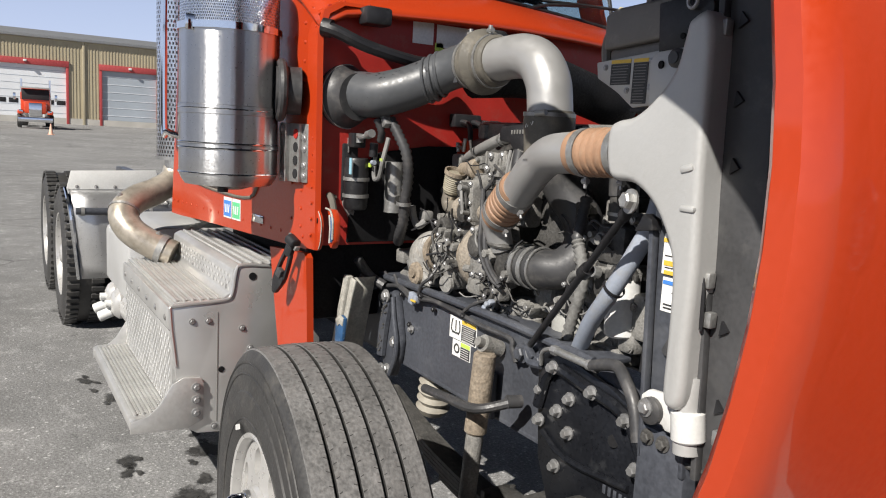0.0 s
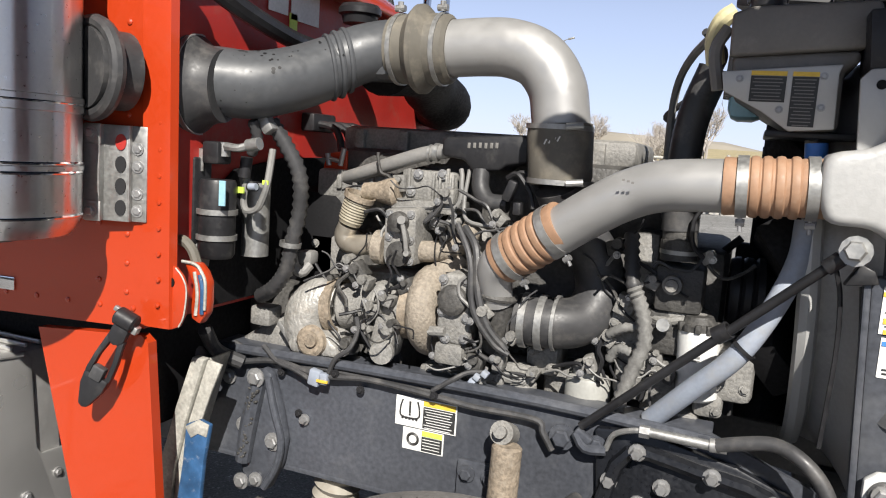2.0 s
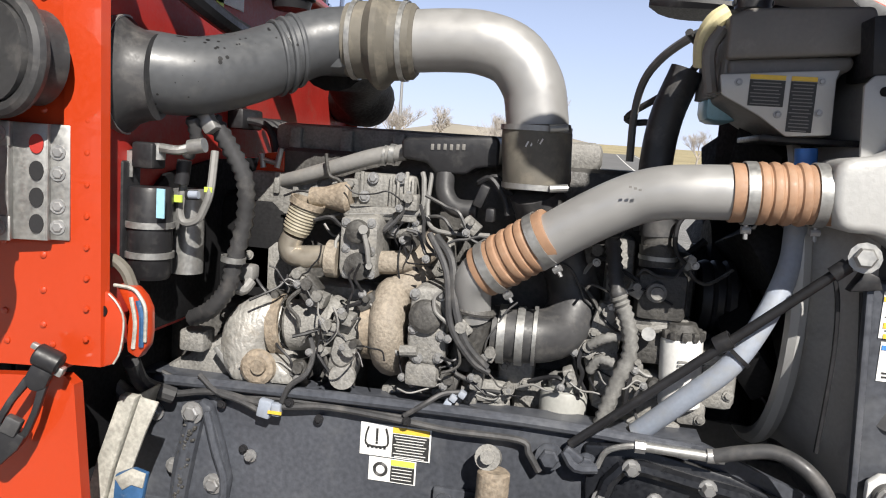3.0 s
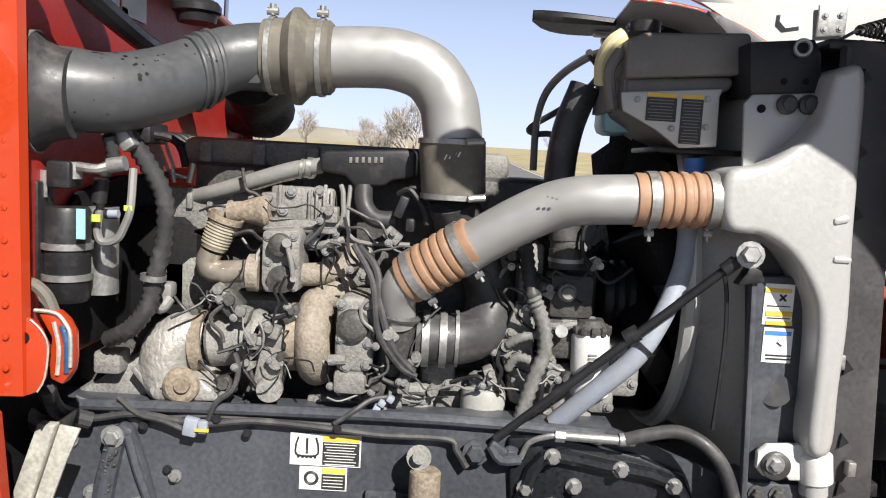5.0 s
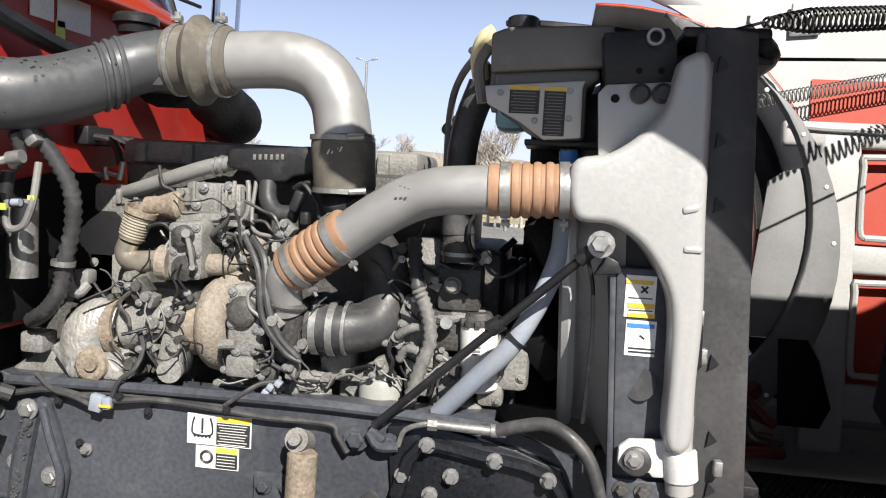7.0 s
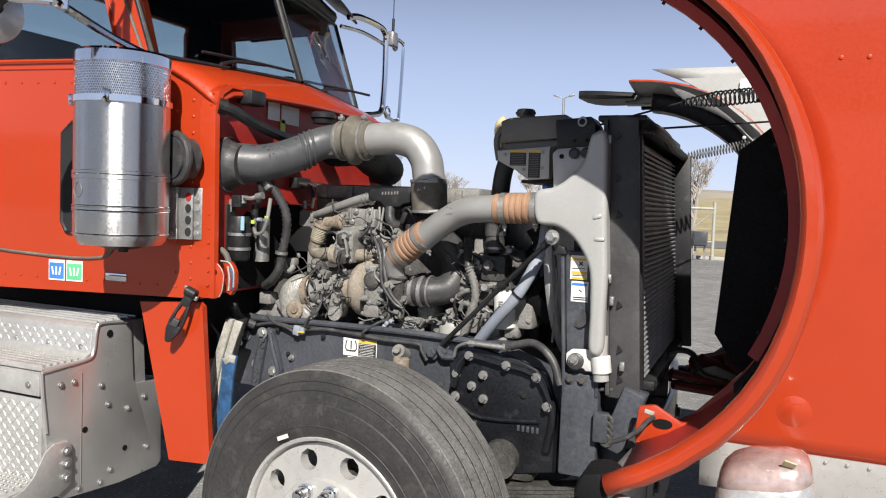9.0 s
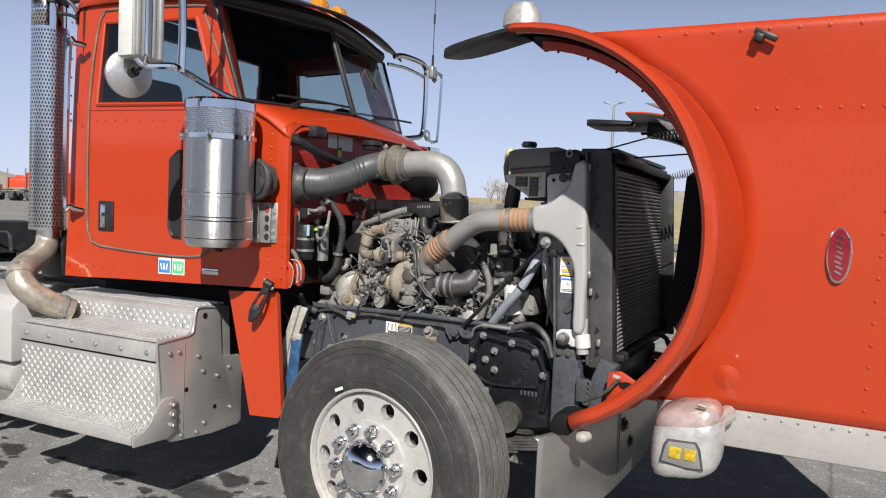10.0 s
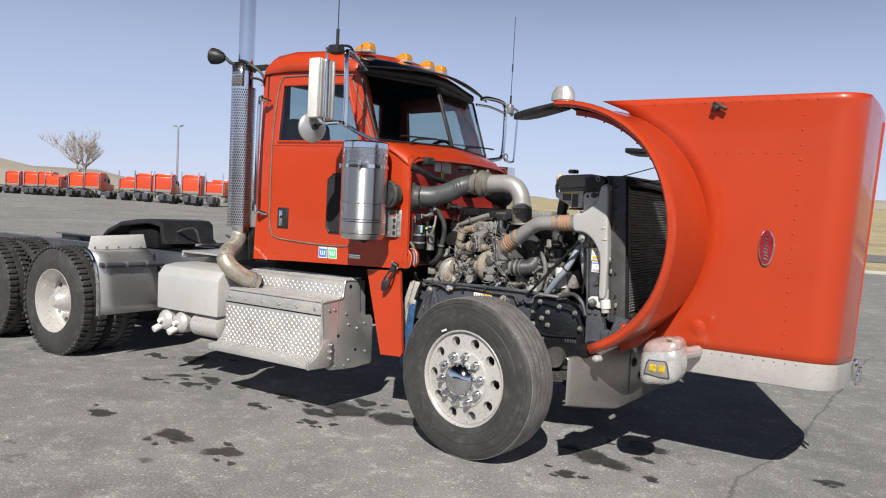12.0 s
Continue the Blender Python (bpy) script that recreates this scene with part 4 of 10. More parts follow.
# side windows
for s in (-1, 1):
    pts = [(-1.93, 2.05), (-1.75, 2.05), (-1.20, 2.05), (-1.355, 2.50), (-1.93, 2.50)]
    part("side_window", skin(pts, s, 0.006), GLASS, cab)
    part("window_frame", join(tube([(along_cab(x), -s * (side_y(x, z) - 0.002), z) for x, z in pts + pts[:1]], 0.011, 6, 1), skin([(-2.03, 2.05), (-1.93, 2.05), (-1.93, 2.5), (-2.03, 2.5)], s)), RED, cab)
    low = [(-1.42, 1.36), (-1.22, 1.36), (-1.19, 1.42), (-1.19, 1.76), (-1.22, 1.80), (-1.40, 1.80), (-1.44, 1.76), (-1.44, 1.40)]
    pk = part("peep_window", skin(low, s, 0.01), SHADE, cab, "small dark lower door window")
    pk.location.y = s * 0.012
    part("gasket", tube([(along_cab(x), -s * (side_y(x, z) - 0.004), z) for x, z in low + low[:1]], 0.012, 6, 1), BLACK, cab)
    # door outline bead
    bead = [(-1.10, 2.06), (-1.30, 2.50), (-1.36, 2.565), (-1.86, 2.57), (-1.95, 2.55), (-1.99, 2.45), (-2.0, 2.05), (-2.0, 1.44), (-1.97, 1.33), (-1.88, 1.28), (-1.5, 1.255), (-1.32, 1.255), (-1.24, 1.275), (-1.20, 1.34)]
    part("door_bead", tube([(along_cab(x), -s * (side_y(x, z) - 0.004), z) for x, z in bead], 0.0062, 6, 2), BOOT, cab, "grey rubber door seal")
    part("belt_seam", tube([(along_cab(x), -s * (side_y(x, 2.02) - 0.001), 2.02) for x in (-1.99, -1.75, -1.3, -1.0)], 0.004, 5, 1), RED, cab)
    HX, HY = -1.93, -side_y(-1.83, 1.45)
    h = part("door_handle", join(box((HX, s * (HY + 0.002), 1.445), (0.105, 0.012, 0.165), 0.006, (0, 0, s * -7))), BLACK, cab, "black recessed door handle")
    part("lever", join(box((HX - 0.014, s * (HY + 0.011), 1.445), (0.034, 0.014, 0.13), 0.006, (0, 0, s * -7)), cyl((HX - 0.012, s * (HY + 0.01), 1.395), (HX - 0.012, s * (HY + 0.022), 1.395), 0.012)), CHROME, h)
    part("grab_handle", tube([(-2.10, s * 0.90, 2.37), (-2.12, s * 0.945, 2.375), (-2.155, s * 0.962, 2.33), (-2.155, s * 0.967, 1.55), (-2.13, s * 0.955, 1.49), (-2.10, s * 0.90, 1.47)], 0.016, 10, 4), CHROME, cab, "polished grab handle")

# rivets in rows on the cab side
rivet = mesh_of("rivet", rev([(0, 0.0065), (0.002, 0.006), (0.0035, 0.003), (0.004, 0)], (0, 0, 0), (0, -1, 0), 8), RED)
for i in range(18):
    x = -2.16 + 0.075 * i
    share("rivet", rivet, cab, pose(along_cab(x), side_y(x, 1.2), 1.165))
    if x < -1.2:
        share("rivet", rivet, cab, pose(along_cab(x), side_y(x, 1.9), 1.965))
for i in range(12):
    share("rivet", rivet, cab, pose(-0.905, side_y(-0.905, 1.5), 1.2 + 0.063 * i, 0, 0, 15))
    share("rivet", rivet, cab, pose(-0.975, side_y(-0.975, 1.5), 1.22 + 0.126 * i, 0, 0, 15) if i < 6 else pose(along_cab(-2.16), side_y(-2.16, 2), 1.4 + 0.1 * i))

# firewall and the lip round the engine opening
part("insulation_mat", plate([(-0.615, 1.15), (-0.60, 1.40), (-0.50, 1.47), (-0.30, 1.50), (0.70, 1.52), (0.70, 1.15)], "x", -0.834, -0.822, 0.003), LINER, cab, "black firewall insulation mat")
part("firewall", plate([(-0.74, 1.14), (0.74, 1.14), (0.74, 1.92), (0.70, 1.955), (-0.70, 1.955), (-0.74, 1.92)], "x", -0.86, -0.835), RED_IN, cab, "dusty dark red firewall")
lip = [(-0.745, 1.13), (-0.757, 1.85), (-0.735, 1.93), (-0.68, 1.962), (0.68, 1.962), (0.735, 1.93), (0.757, 1.85), (0.745, 1.13)]
rows = [[(-0.865, y * 1.01, z) for y, z in lip], [(-0.80, y, z) for y, z in lip], [(-0.795, y * 0.985, z - (0.01 if z > 1.9 else 0)), ][:0] or [(-0.795, y * 0.975, z - (0.012 if z > 1.9 else 0)) for y, z in lip], [(-0.84, y * 0.965, z - (0.015 if z > 1.9 else 0)) for y, z in lip]]
part("engine_opening_lip", grid(rows), RED, cab)
lipr = mesh_of("lip_rivet", rev([(0, 0.006), (0.003, 0.005), (0.004, 0)], (0, 0, 0), (0, -1, 0), 8), RED)
for i in range(13):
    share("rivet", lipr, cab, pose(-0.825, -0.752, 1.18 + 0.055 * i))

for i in range(15):
    share("rivet", lipr, cab, pose(-0.815, -0.66 + 0.094 * i, 1.9645, -90, 0, 0))
for y, z, a in ((-0.752, 1.875, -20), (-0.742, 1.918, -40), (-0.712, 1.948, -65)):
    share("rivet", lipr, cab, pose(-0.825, y, z, a, 0, 0))

# stickers on the cab's side
for x, mat in ((-1.535, STICKB), (-1.447, STICKG)):
    y = -0.752 + 0.122 * (x + 0.86)
    st = part("permit_sticker", box((x, y - 0.002, 1.197), (0.080, 0.002, 0.085), 0, (0, 0, 7)), STICKW, cab, "small coloured permit sticker")
    part("sticker_face", box((x, y - 0.0035, 1.194), (0.072, 0.001, 0.066), 0, (0, 0, 7)), mat, st)
    part("sticker_bars", join(*[box((x - 0.018 + 0.018 * i, y - 0.0048 + 0.0022 * (i - 1), 1.194), (0.008, 0.001, 0.034), 0, (0, 12 * (i - 1), 7)) for i in range(3)]), STICKW, st)
part("cab_nameplate", box((-1.245, side_y(-1.205, 1.2) - 0.003, 1.185), (0.10, 0.004, 0.03), 0.001, (0, 0, 7)), CHROME, cab, "small chrome nameplate")

# ---- hood, tilted forward ----
CX, CZ, RI = 0.525, 1.51, 0.70


def arch(n=26):
    """The line of the wheel arch, from its low end round to its upper end: (x, z) and outward normal."""
    out = []
    for d in [-68, -60.5, -53] + [-45 + 135 * i / n for i in range(n + 1)]:
        a = radians(d)
        r = RI + 0.022 * min(1.0, max(0.0, (20 - d) / 50))
        out.append((CX + r * math.cos(a), CZ + r * math.sin(a), math.cos(a), math.sin(a)))
    out.append((CX - 0.02, CZ + RI - 0.003, -0.02, 1.0))
    return out


def hood_half(z):
    return 0.555 + (z - 0.70) * 0.078


def hood_row(z, x0, out=0.0):
    """One level of the hood's skin, from the right side round the front to the left side."""
    h = hood_half(z) + out
    xf = 2.015 + (z - 0.7) * 0.05 + out
    r = 0.17
    row = []
    for i in range(9):
        row.append((x0 + (xf - r - x0) * i / 8, -h, z))
    for i in range(1, 8):
        a = radians(90 * i / 8)
        row.append((xf - r + r * math.sin(a), -(h - r) - r * math.cos(a), z))
    for i in range(0, 6):
        y = -(h - r) * (1 - i / 5)
        row.append((xf + 0.03 * (1 - (y / (h - r)) ** 2), y, z))
    return row + [(x, -y, zz) for x, y, zz in row[-2::-1]]


def start_x(z):
    d = 0.750 ** 2 - (z - CZ) ** 2
    lo = CX + 0.750 * 0.707
    if z < CZ - 0.750 * 0.707:
        return max(lo + (z - (CZ - 0.750 * 0.707)) * 0.9, 0.94)
    if z > CZ + 0.70:
        return 0.84 - (z - CZ - 0.70) * 2.4
    return CX + math.sqrt(max(d, 0.01))


zs = [0.80, 0.86, 0.92, 0.98, 1.05, 1.12, 1.2, 1.3, 1.4, 1.5, 1.6, 1.7, 1.8, 1.9, 1.98, 2.05, 2.11, 2.16, 2.20, 2.235, 2.27, 2.305]
hood = part("hood", grid([hood_row(z, start_x(z)) for z in zs]), [RED, WHITE_IN], truck, "orange-red fibreglass hood standing tilted forward", solid=0.012)
part("grille_surround", grid([hood_row(z, 1.0, o) for z, o in ((0.655, -0.012), (0.66, 0.0), (0.70, 0.006), (0.80, 0.006), (0.812, 0.005), (0.813, 0.0))]), ALU, hood, "riveted polished aluminium grille surround", solid=0.006)


def flare(a):
    """How far the fender sweeps out into the hood's side, by the angle round the arch."""
    up = min(1.0, max(0.0, (88 - a) / 38))
    down = min(1.0, max(0.0, (a + 47) / 40))
    return 0.12 + 0.88 * up * up * (3 - 2 * up) * (0.25 + 0.75 * down)


def fender(s):
    lip = [(0.012, -1.10), (0.0, -1.125), (0.0, -1.142), (0.005, -1.155), (0.014, -1.164), (0.024, -1.164), (0.034, -1.153), (0.039, -1.135), (0.041, -1.115)]
    rows = []
    for x, z, nx, nz in arch():
        a = math.degrees(math.atan2(nz, nx))
        k = flare(a)
        w = max(0.0, 1 - ((a + 4) / 46) ** 2)
        fat = 1 + 0.5 * min(1.0, max(0.0, (-a - 15) / 30))
        row = [(x + nx * (r * fat - 0.014 * w * (r < 0.02)), s * (-y + 0.034 * w), z + nz * r * fat) for r, y in lip]
        end = min(0.030 * k + 0.044, (2.30 - z) / nz if nz > 0.2 else 9)
        yh = hood_half(min(max(z + nz * end, 0.8), 2.3)) + 0.002
        for i in range(1, 15):
            t = i / 14
            r = 0.041 * fat + (end - 0.041 * fat) * t ** 2.0
            y = 1.115 + 0.034 * w * (1 - t) + (yh - 0.016 - 1.115) * (1 - (1 - t) ** 1.7)
            row.append((x + nx * r, s * y, z + nz * r))
        rows.append(row)
    return grid(rows)


for s in (-1, 1):
    fen = part("fender", fender(s), [RED, WHITE_IN if s > 0 else RED_IN], hood, "flared orange-red fender with rolled lip", solid=0.010)
    # black liner inside the fender
    rows = []
    for x, z, nx, nz in arch()[4:]:
        rows.append([(x + nx * r, s * y, z + nz * r) for r, y in ((-0.005, 1.10), (0.022, 1.06), (0.024, 0.9 if s < 0 else 1.0), (0.014, 0.75 if s < 0 else 0.96))])
    part("fender_liner", grid(rows), LINER, fen, "black rubber fender liner")
    rows = [[(x + nx * r, s * y, z + nz * r) for r, y in ((-0.004, 1.02), (-0.032, 1.01), (-0.032, 0.99), (0.03, 0.98))] for x, z, nx, nz in arch()[6:29]]
    fl = part("inner_flange", grid(rows), RED_IN, fen, "dark red inner fender flange")
    for x, z, nx, nz in arch()[7:29:2]:
        part("stud", cyl((x - nx * 0.03, s * 1.0, z - nz * 0.03), (x - nx * 0.040, s * 1.0, z - nz * 0.040), 0.005, n=6), BLACK, fl)
    if s > 0:
        rows = [[(x + nx * r, s * y, z + nz * r) for r, y in ((-0.036, 1.03), (-0.045, 0.98), (-0.045, 0.90), (-0.02, 0.885), (0.055, 0.88))] for x, z, nx, nz in arch()[12:29]]
        part("arch_lining", grid(rows), BLACK, fen, "black rubber wheel arch lining", solid=0.004)
    # rubber extension at the upper end
    rows = []
    for i in range(9):
        t = i / 8
        x = (0.535 - 0.35 * t) if s < 0 else (0.50 - 0.30 * t)
        w = 0.10 * math.sqrt(max(0.02, 1 - t ** 3))
        top = CZ + RI + (0.040 - 0.055 * t if s < 0 else 0.040 + 0.022 * t)
        yc = 1.06 - 0.03 * t if s < 0 else 0.94
        rows.append([(x, s * (yc + w), top - 0.030), (x, s * (yc + w * 0.94), top - 0.014), (x, s * (yc + w * 0.5), top), (x, s * (yc - w * 0.4), top), (x, s * (yc - w * 0.8), top - 0.014), (x, s * (yc - w * 0.86), top - 0.030), (x, s * (yc - w * 0.75), top - 0.038 - 0.022 * t * (1 - t ** 4)), (x, s * (yc + w * 0.85), top - 0.038 - 0.030 * t * (1 - t ** 4))])
    part("fender_flap", grid(rows, True), BLACK, fen, "black rubber fender extension")
    part("fender_flap_low", join(plate([(0.715, 0.765), (0.795, 0.755), (0.838, 0.825), (0.80, 0.848), (0.74, 0.835)], "y", s * 1.14, s * 1.0, 0.018)), LINER, fen, "black rubber lower fender end")
part("bump_stop", moved(rev([(0, 0.026), (0.011, 0.023), (0.019, 0.017), (0.024, 0.0)], (0, 0, 0), (0, -1, 0), 20), Matrix.Translation((0.845, -1.10, 0.762)) @ Matrix.Diagonal((1.15, 1.8, 0.9, 1))), CUPPL, hood, "small white rubber stop below the fender end")
part("splash_shield", plate([(1.06, 1.73), (1.22, 1.86), (1.45, 1.95), (1.95, 2.0), (1.95, 0.85), (1.30, 0.88), (1.08, 1.06), (1.02, 1.15)], "y", -0.535, -0.525), LINER, hood, "dark inner splash shield")
arc = [radians(a) for a in range(-58, 80, 6)]
shield = part("splash_shield", grid([[(0.525 + 0.69 * math.cos(a), 0.512, 1.51 + 0.69 * math.sin(a)), (0.525 + 0.70 * math.cos(a), 0.502, 1.51 + 0.70 * math.sin(a)), (0.60 + 0.712 * math.cos(a), 0.502, 1.42 + 0.712 * math.sin(a))] for a in arc]), RIVETED, hood, "grey curved splash plate with pale rivets", solid=0.005)
for a in range(-40, 60, 15):
    part("rivet", rev([(0, 0.009), (0.004, 0.007), (0.006, 0)], (0.60 + 0.692 * math.cos(radians(a)), 0.499, 1.42 + 0.692 * math.sin(radians(a))), (0, -1, 0), 8), WHITE, shield)
part("shield_plate", plate([(1.08, 1.668), (1.127, 1.703), (1.20, 1.72), (1.24, 1.62), (1.25, 1.45), (1.24, 1.25), (1.20, 1.163), (1.04, 1.163)], "y", 0.518, 0.524, 0.002), RIVETED, shield, "flat grey splash plate")
part("shield_plate", plate([(1.04, 1.161), (1.20, 1.161), (1.25, 0.95), (1.0, 0.99), (1.022, 1.032), (1.08, 1.105)], "y", 0.518, 0.524, 0.002), LINER, shield, "black lower splash plate")
part("shield_foot", plate([(1.17, 0.88), (1.15, 1.165), (1.24, 1.165), (1.28, 1.10), (1.33, 0.95), (1.30, 0.88)], "y", 0.492, 0.498, 0.002), LINER, shield, "black lower rubber edge")
# the hood's left wall from inside: red panels in a moulded white frame
part("inner_wall", grid([[(x, hood_half(z) - 0.016, z) for x in (start_x(z) + 0.01, 1.6, 1.95)] for z in (0.85, 1.0, 1.2, 1.4, 1.6, 1.8, 2.0, 2.15, 2.255)]), WHITE_IN, hood, "white inner hood wall")
part("inner_panel", grid([[(x, hood_half(z) - 0.021, z) for x in (1.29, 1.6, 1.9)] for z in (0.95, 1.4, 1.8)]), RED_BARE, hood, "red inner hood panel")
part("inner_panel", grid([[(x, hood_half(z) - 0.021, z) for x in (1.22, 1.6, 1.9)] for z in (1.84, 1.93, 2.02)]), RED_BARE, hood, "red inner hood panel")


def leaned(g):
    return [(x, y + (z - 1.5) * 0.078, z) for x, y, z in g[0]], g[1]


for c, d in (((1.315, 0.578, 1.32), (0.13, 0.04, 1.04)), ((1.83, 0.578, 1.32), (0.12, 0.04, 1.04)), ((1.55, 0.579, 1.835), (0.84, 0.038, 0.085)), ((1.57, 0.579, 1.433), (0.42, 0.038, 0.095)), ((1.57, 0.579, 0.97), (0.42, 0.038, 0.12))):
    part("hood_frame", leaned(box(c, d, 0.016, seg=3)), WHITE_IN, hood, "moulded white frame")
for z0, z1 in ((1.505, 1.765), (1.06, 1.36)):
    part("frame_bead", leaned(tube([(1.40, 0.556, z0), (1.385, 0.556, z0 + 0.03), (1.385, 0.556, z1 - 0.03), (1.41, 0.556, z1), (1.72, 0.556, z1), (1.75, 0.556, z1 - 0.03), (1.75, 0.556, z0 + 0.03), (1.72, 0.556, z0), (1.40, 0.556, z0)], 0.011, 8, 3)), WHITE_IN, hood)
part("frame_bead", leaned(tube([(1.15, 0.556, 1.868), (1.25, 0.556, 1.852), (1.9, 0.556, 1.848)], 0.011, 8, 3)), WHITE_IN, hood)

# hood inside: frames
for y in (-0.34, 0.0, 0.34):
    part("hood_rib", plate([(1.94, 0.95), (2.00, 0.95), (2.05, 2.22), (1.99, 2.22)], "y", y - 0.04, y + 0.04, 0.015), WHITE_IN, hood)
for z in (1.1, 1.6, 2.15):
    part("hood_rib", box((1.975 + 0.05 * (z - 1.1), 0, z), (0.05, 0.84, 0.07), 0.015), WHITE_IN, hood)
part("inner_skirt", grid([[(x, hood_half(z) - 0.018, z) for x in (1.02, 1.5, 1.97)] for z in (0.70, 0.80, 0.93)]), SHROUD, hood, "grey lower inner wall")
part("skirt_rib", join(tube([(1.10, 0.535, 0.875), (1.95, 0.535, 0.875)], 0.012, 8, 1), *[cyl((1.25 + 0.09 * i, 0.54, 0.80), (1.25 + 0.09 * i, 0.532, 0.80), 0.008, n=8) for i in range(8)]), SHROUD, hood)
# the grille, which now faces the ground: woven wire in a frame
wires = []
for i in range(62):
    x = 0.62 + 0.0225 * i
    for k in (1, -1):
        x0, x1 = x - 0.27 * k, x + 0.27 * k
        y0, y1 = -0.49, 0.49
        f0 = (min(max(x0, 1.10), 1.84) - x0) / (x1 - x0)
        f1 = (min(max(x1, 1.10), 1.84) - x0) / (x1 - x0)
        if abs(f1 - f0) > 0.02:
            wires.append(tube([(x0 + (x1 - x0) * f0, y0 + (y1 - y0) * f0, 0.705 + 0.002 * k), (x0 + (x1 - x0) * f1, y0 + (y1 - y0) * f1, 0.705 + 0.002 * k)], 0.0045, 4, 1))
gril = part("grille", join(box((1.45, -0.50, 0.70), (0.76, 0.03, 0.03), 0.006), box((1.45, 0.50, 0.70), (0.76, 0.03, 0.03), 0.006), box((1.08, 0, 0.70), (0.03, 1.0, 0.03), 0.006), box((1.90, 0, 0.70), (0.03, 0.74, 0.03), 0.006)), BLACK, hood, "dark woven wire grille in its frame")
tagged(part("grille_wire", join(*wires), RUBBER, gril), kind="stuff")
part("grille_backing", box((1.46, 0, 0.685), (0.76, 0.98, 0.006)), LINER, gril)
# spring anchor plate, tape patch and studs on the white inner skin
anchor = part("anchor_plate", plate([(1.137, 2.155), (1.235, 2.165), (1.235, 2.27), (1.137, 2.262)], "y", 0.636, 0.648, 0.004), GALV, hood, "bolted steel spring anchor plate")
for x, z in ((1.160, 2.18), (1.212, 2.185), (1.160, 2.225), (1.212, 2.23)):
    part("anchor_bolt", bolt((x, 0.636, z), (0, -1, 0), 0.008, 0.008), ZINC, anchor)
part("tape_patch", plate([(1.008, 2.20), (1.03, 2.178), (1.09, 2.19), (1.086, 2.246), (1.012, 2.24)], "y", 0.638, 0.640), STICKW, hood, "faded white tape patch")
# left fender inner bracket and latch
part("hood_bracket", join(box((0.56, 0.98, 2.225), (0.24, 0.06, 0.05), 0.01), box((0.62, 0.98, 2.275), (0.07, 0.05, 0.06), 0.012)), GALV, hood, "pale latch bracket")

# badge, handle, lamps
badge = part("side_badge", moved(rev([(0, 1.0), (0.7, 1.0), (1.0, 0.94), (1.0, 0.86)], (0, 0, 0), (0, -1, 0), 40), Matrix.Translation((1.627, -hood_half(1.45), 1.45)) @ Matrix.Diagonal((0.043, 0.008, 0.105, 1))), CHROME, hood, "oval maroon emblem with chrome rim")
part("badge_face", moved(rev([(0, 1.0), (1.0, 1.0), (1.15, 0.0)], (0, 0, 0), (0, -1, 0), 40), Matrix.Translation((1.627, -hood_half(1.45) - 0.0035, 1.45)) @ Matrix.Diagonal((0.036, 0.006, 0.097, 1))), MAROON, badge)
part("badge_mark", join(*[box((1.627 + 0.003 * math.sin(i * 2.1), -hood_half(1.45) - 0.0115, 1.385 + 0.0185 * i), (0.024, 0.002, 0.007), 0.0, (0, 25, 0)) for i in range(8)]), CHROME, badge)
part("hood_handle", join(box((1.34, -0.708, 2.246), (0.088, 0.022, 0.024), 0.007, (0, 26, 0)), box((1.315, -0.70, 2.238), (0.035, 0.05, 0.03), 0.006, (0, 26, 0))), BLACK, hood, "small black rubber hood catch")
hr = mesh_of("hood_rivet", rev([(0, 0.007), (0.003, 0.006), (0.0045, 0.0)], (0, 0, 0), (0, -1, 0), 8), RED)
for i in range(17):
    z = 0.88 + 0.082 * i
    share("rivet", hr, hood, pose(1.745 + 0.03 * (z - 0.9), -hood_half(z), z))
for i in range(10):
    share("rivet", hr, hood, pose(0.95 + 0.1 * i, -hood_half(2.275), 2.275))
for i in range(7):
    share("rivet", hr, hood, pose(1.32 + 0.07 * i, -hood_half(1.98), 1.985))
tr = mesh_of("trim_rivet", rev([(0, 0.006), (0.003, 0.005), (0.0045, 0.0)], (0, 0, 0), (0, -1, 0), 8), ZINC)
for i in range(11):
    share("rivet", tr, hood, pose(1.24 + 0.058 * i, -hood_half(0.795) - 0.006, 0.795))
part("mount_boss", moved(rev([(0.010, 0.0), (0.0095, 0.012), (0.007, 0.026), (0.003, 0.042), (-0.002, 0.058)], (0, 0, 0), (0, -1, 0), 28), pose(1.262, -hood_half(0.95) + 0.001, 0.95)), RED, hood)
part("hood_ornament", join(box((2.075, 0.02, 0.76), (0.03, 0.05, 0.14), 0.012), box((2.09, -0.02, 0.71), (0.02, 0.03, 0.09), 0.008, (0, 0, 20)), box((2.10, 0.06, 0.73), (0.02, 0.03, 0.1), 0.008, (12, 0, 0))), CHROME, hood, "chrome hood ornament")
part("hood_seam", tube([(2.043, 0, 0.82), (2.08, 0, 1.5), (2.122, 0, 2.26)], 0.011, 6, 4), RED, hood)
part("marker_lamp", moved(rev([(0, 0.05), (0.03, 0.048), (0.055, 0.03), (0.06, 0.0)], (0, 0, 0), (0, 0, 1), 20), Matrix.Translation((0.505, -1.03, 2.262)) @ Matrix.Diagonal((1.5, 1, 1.5, 1))), BRUSHED, hood, "silver marker lamp housing")


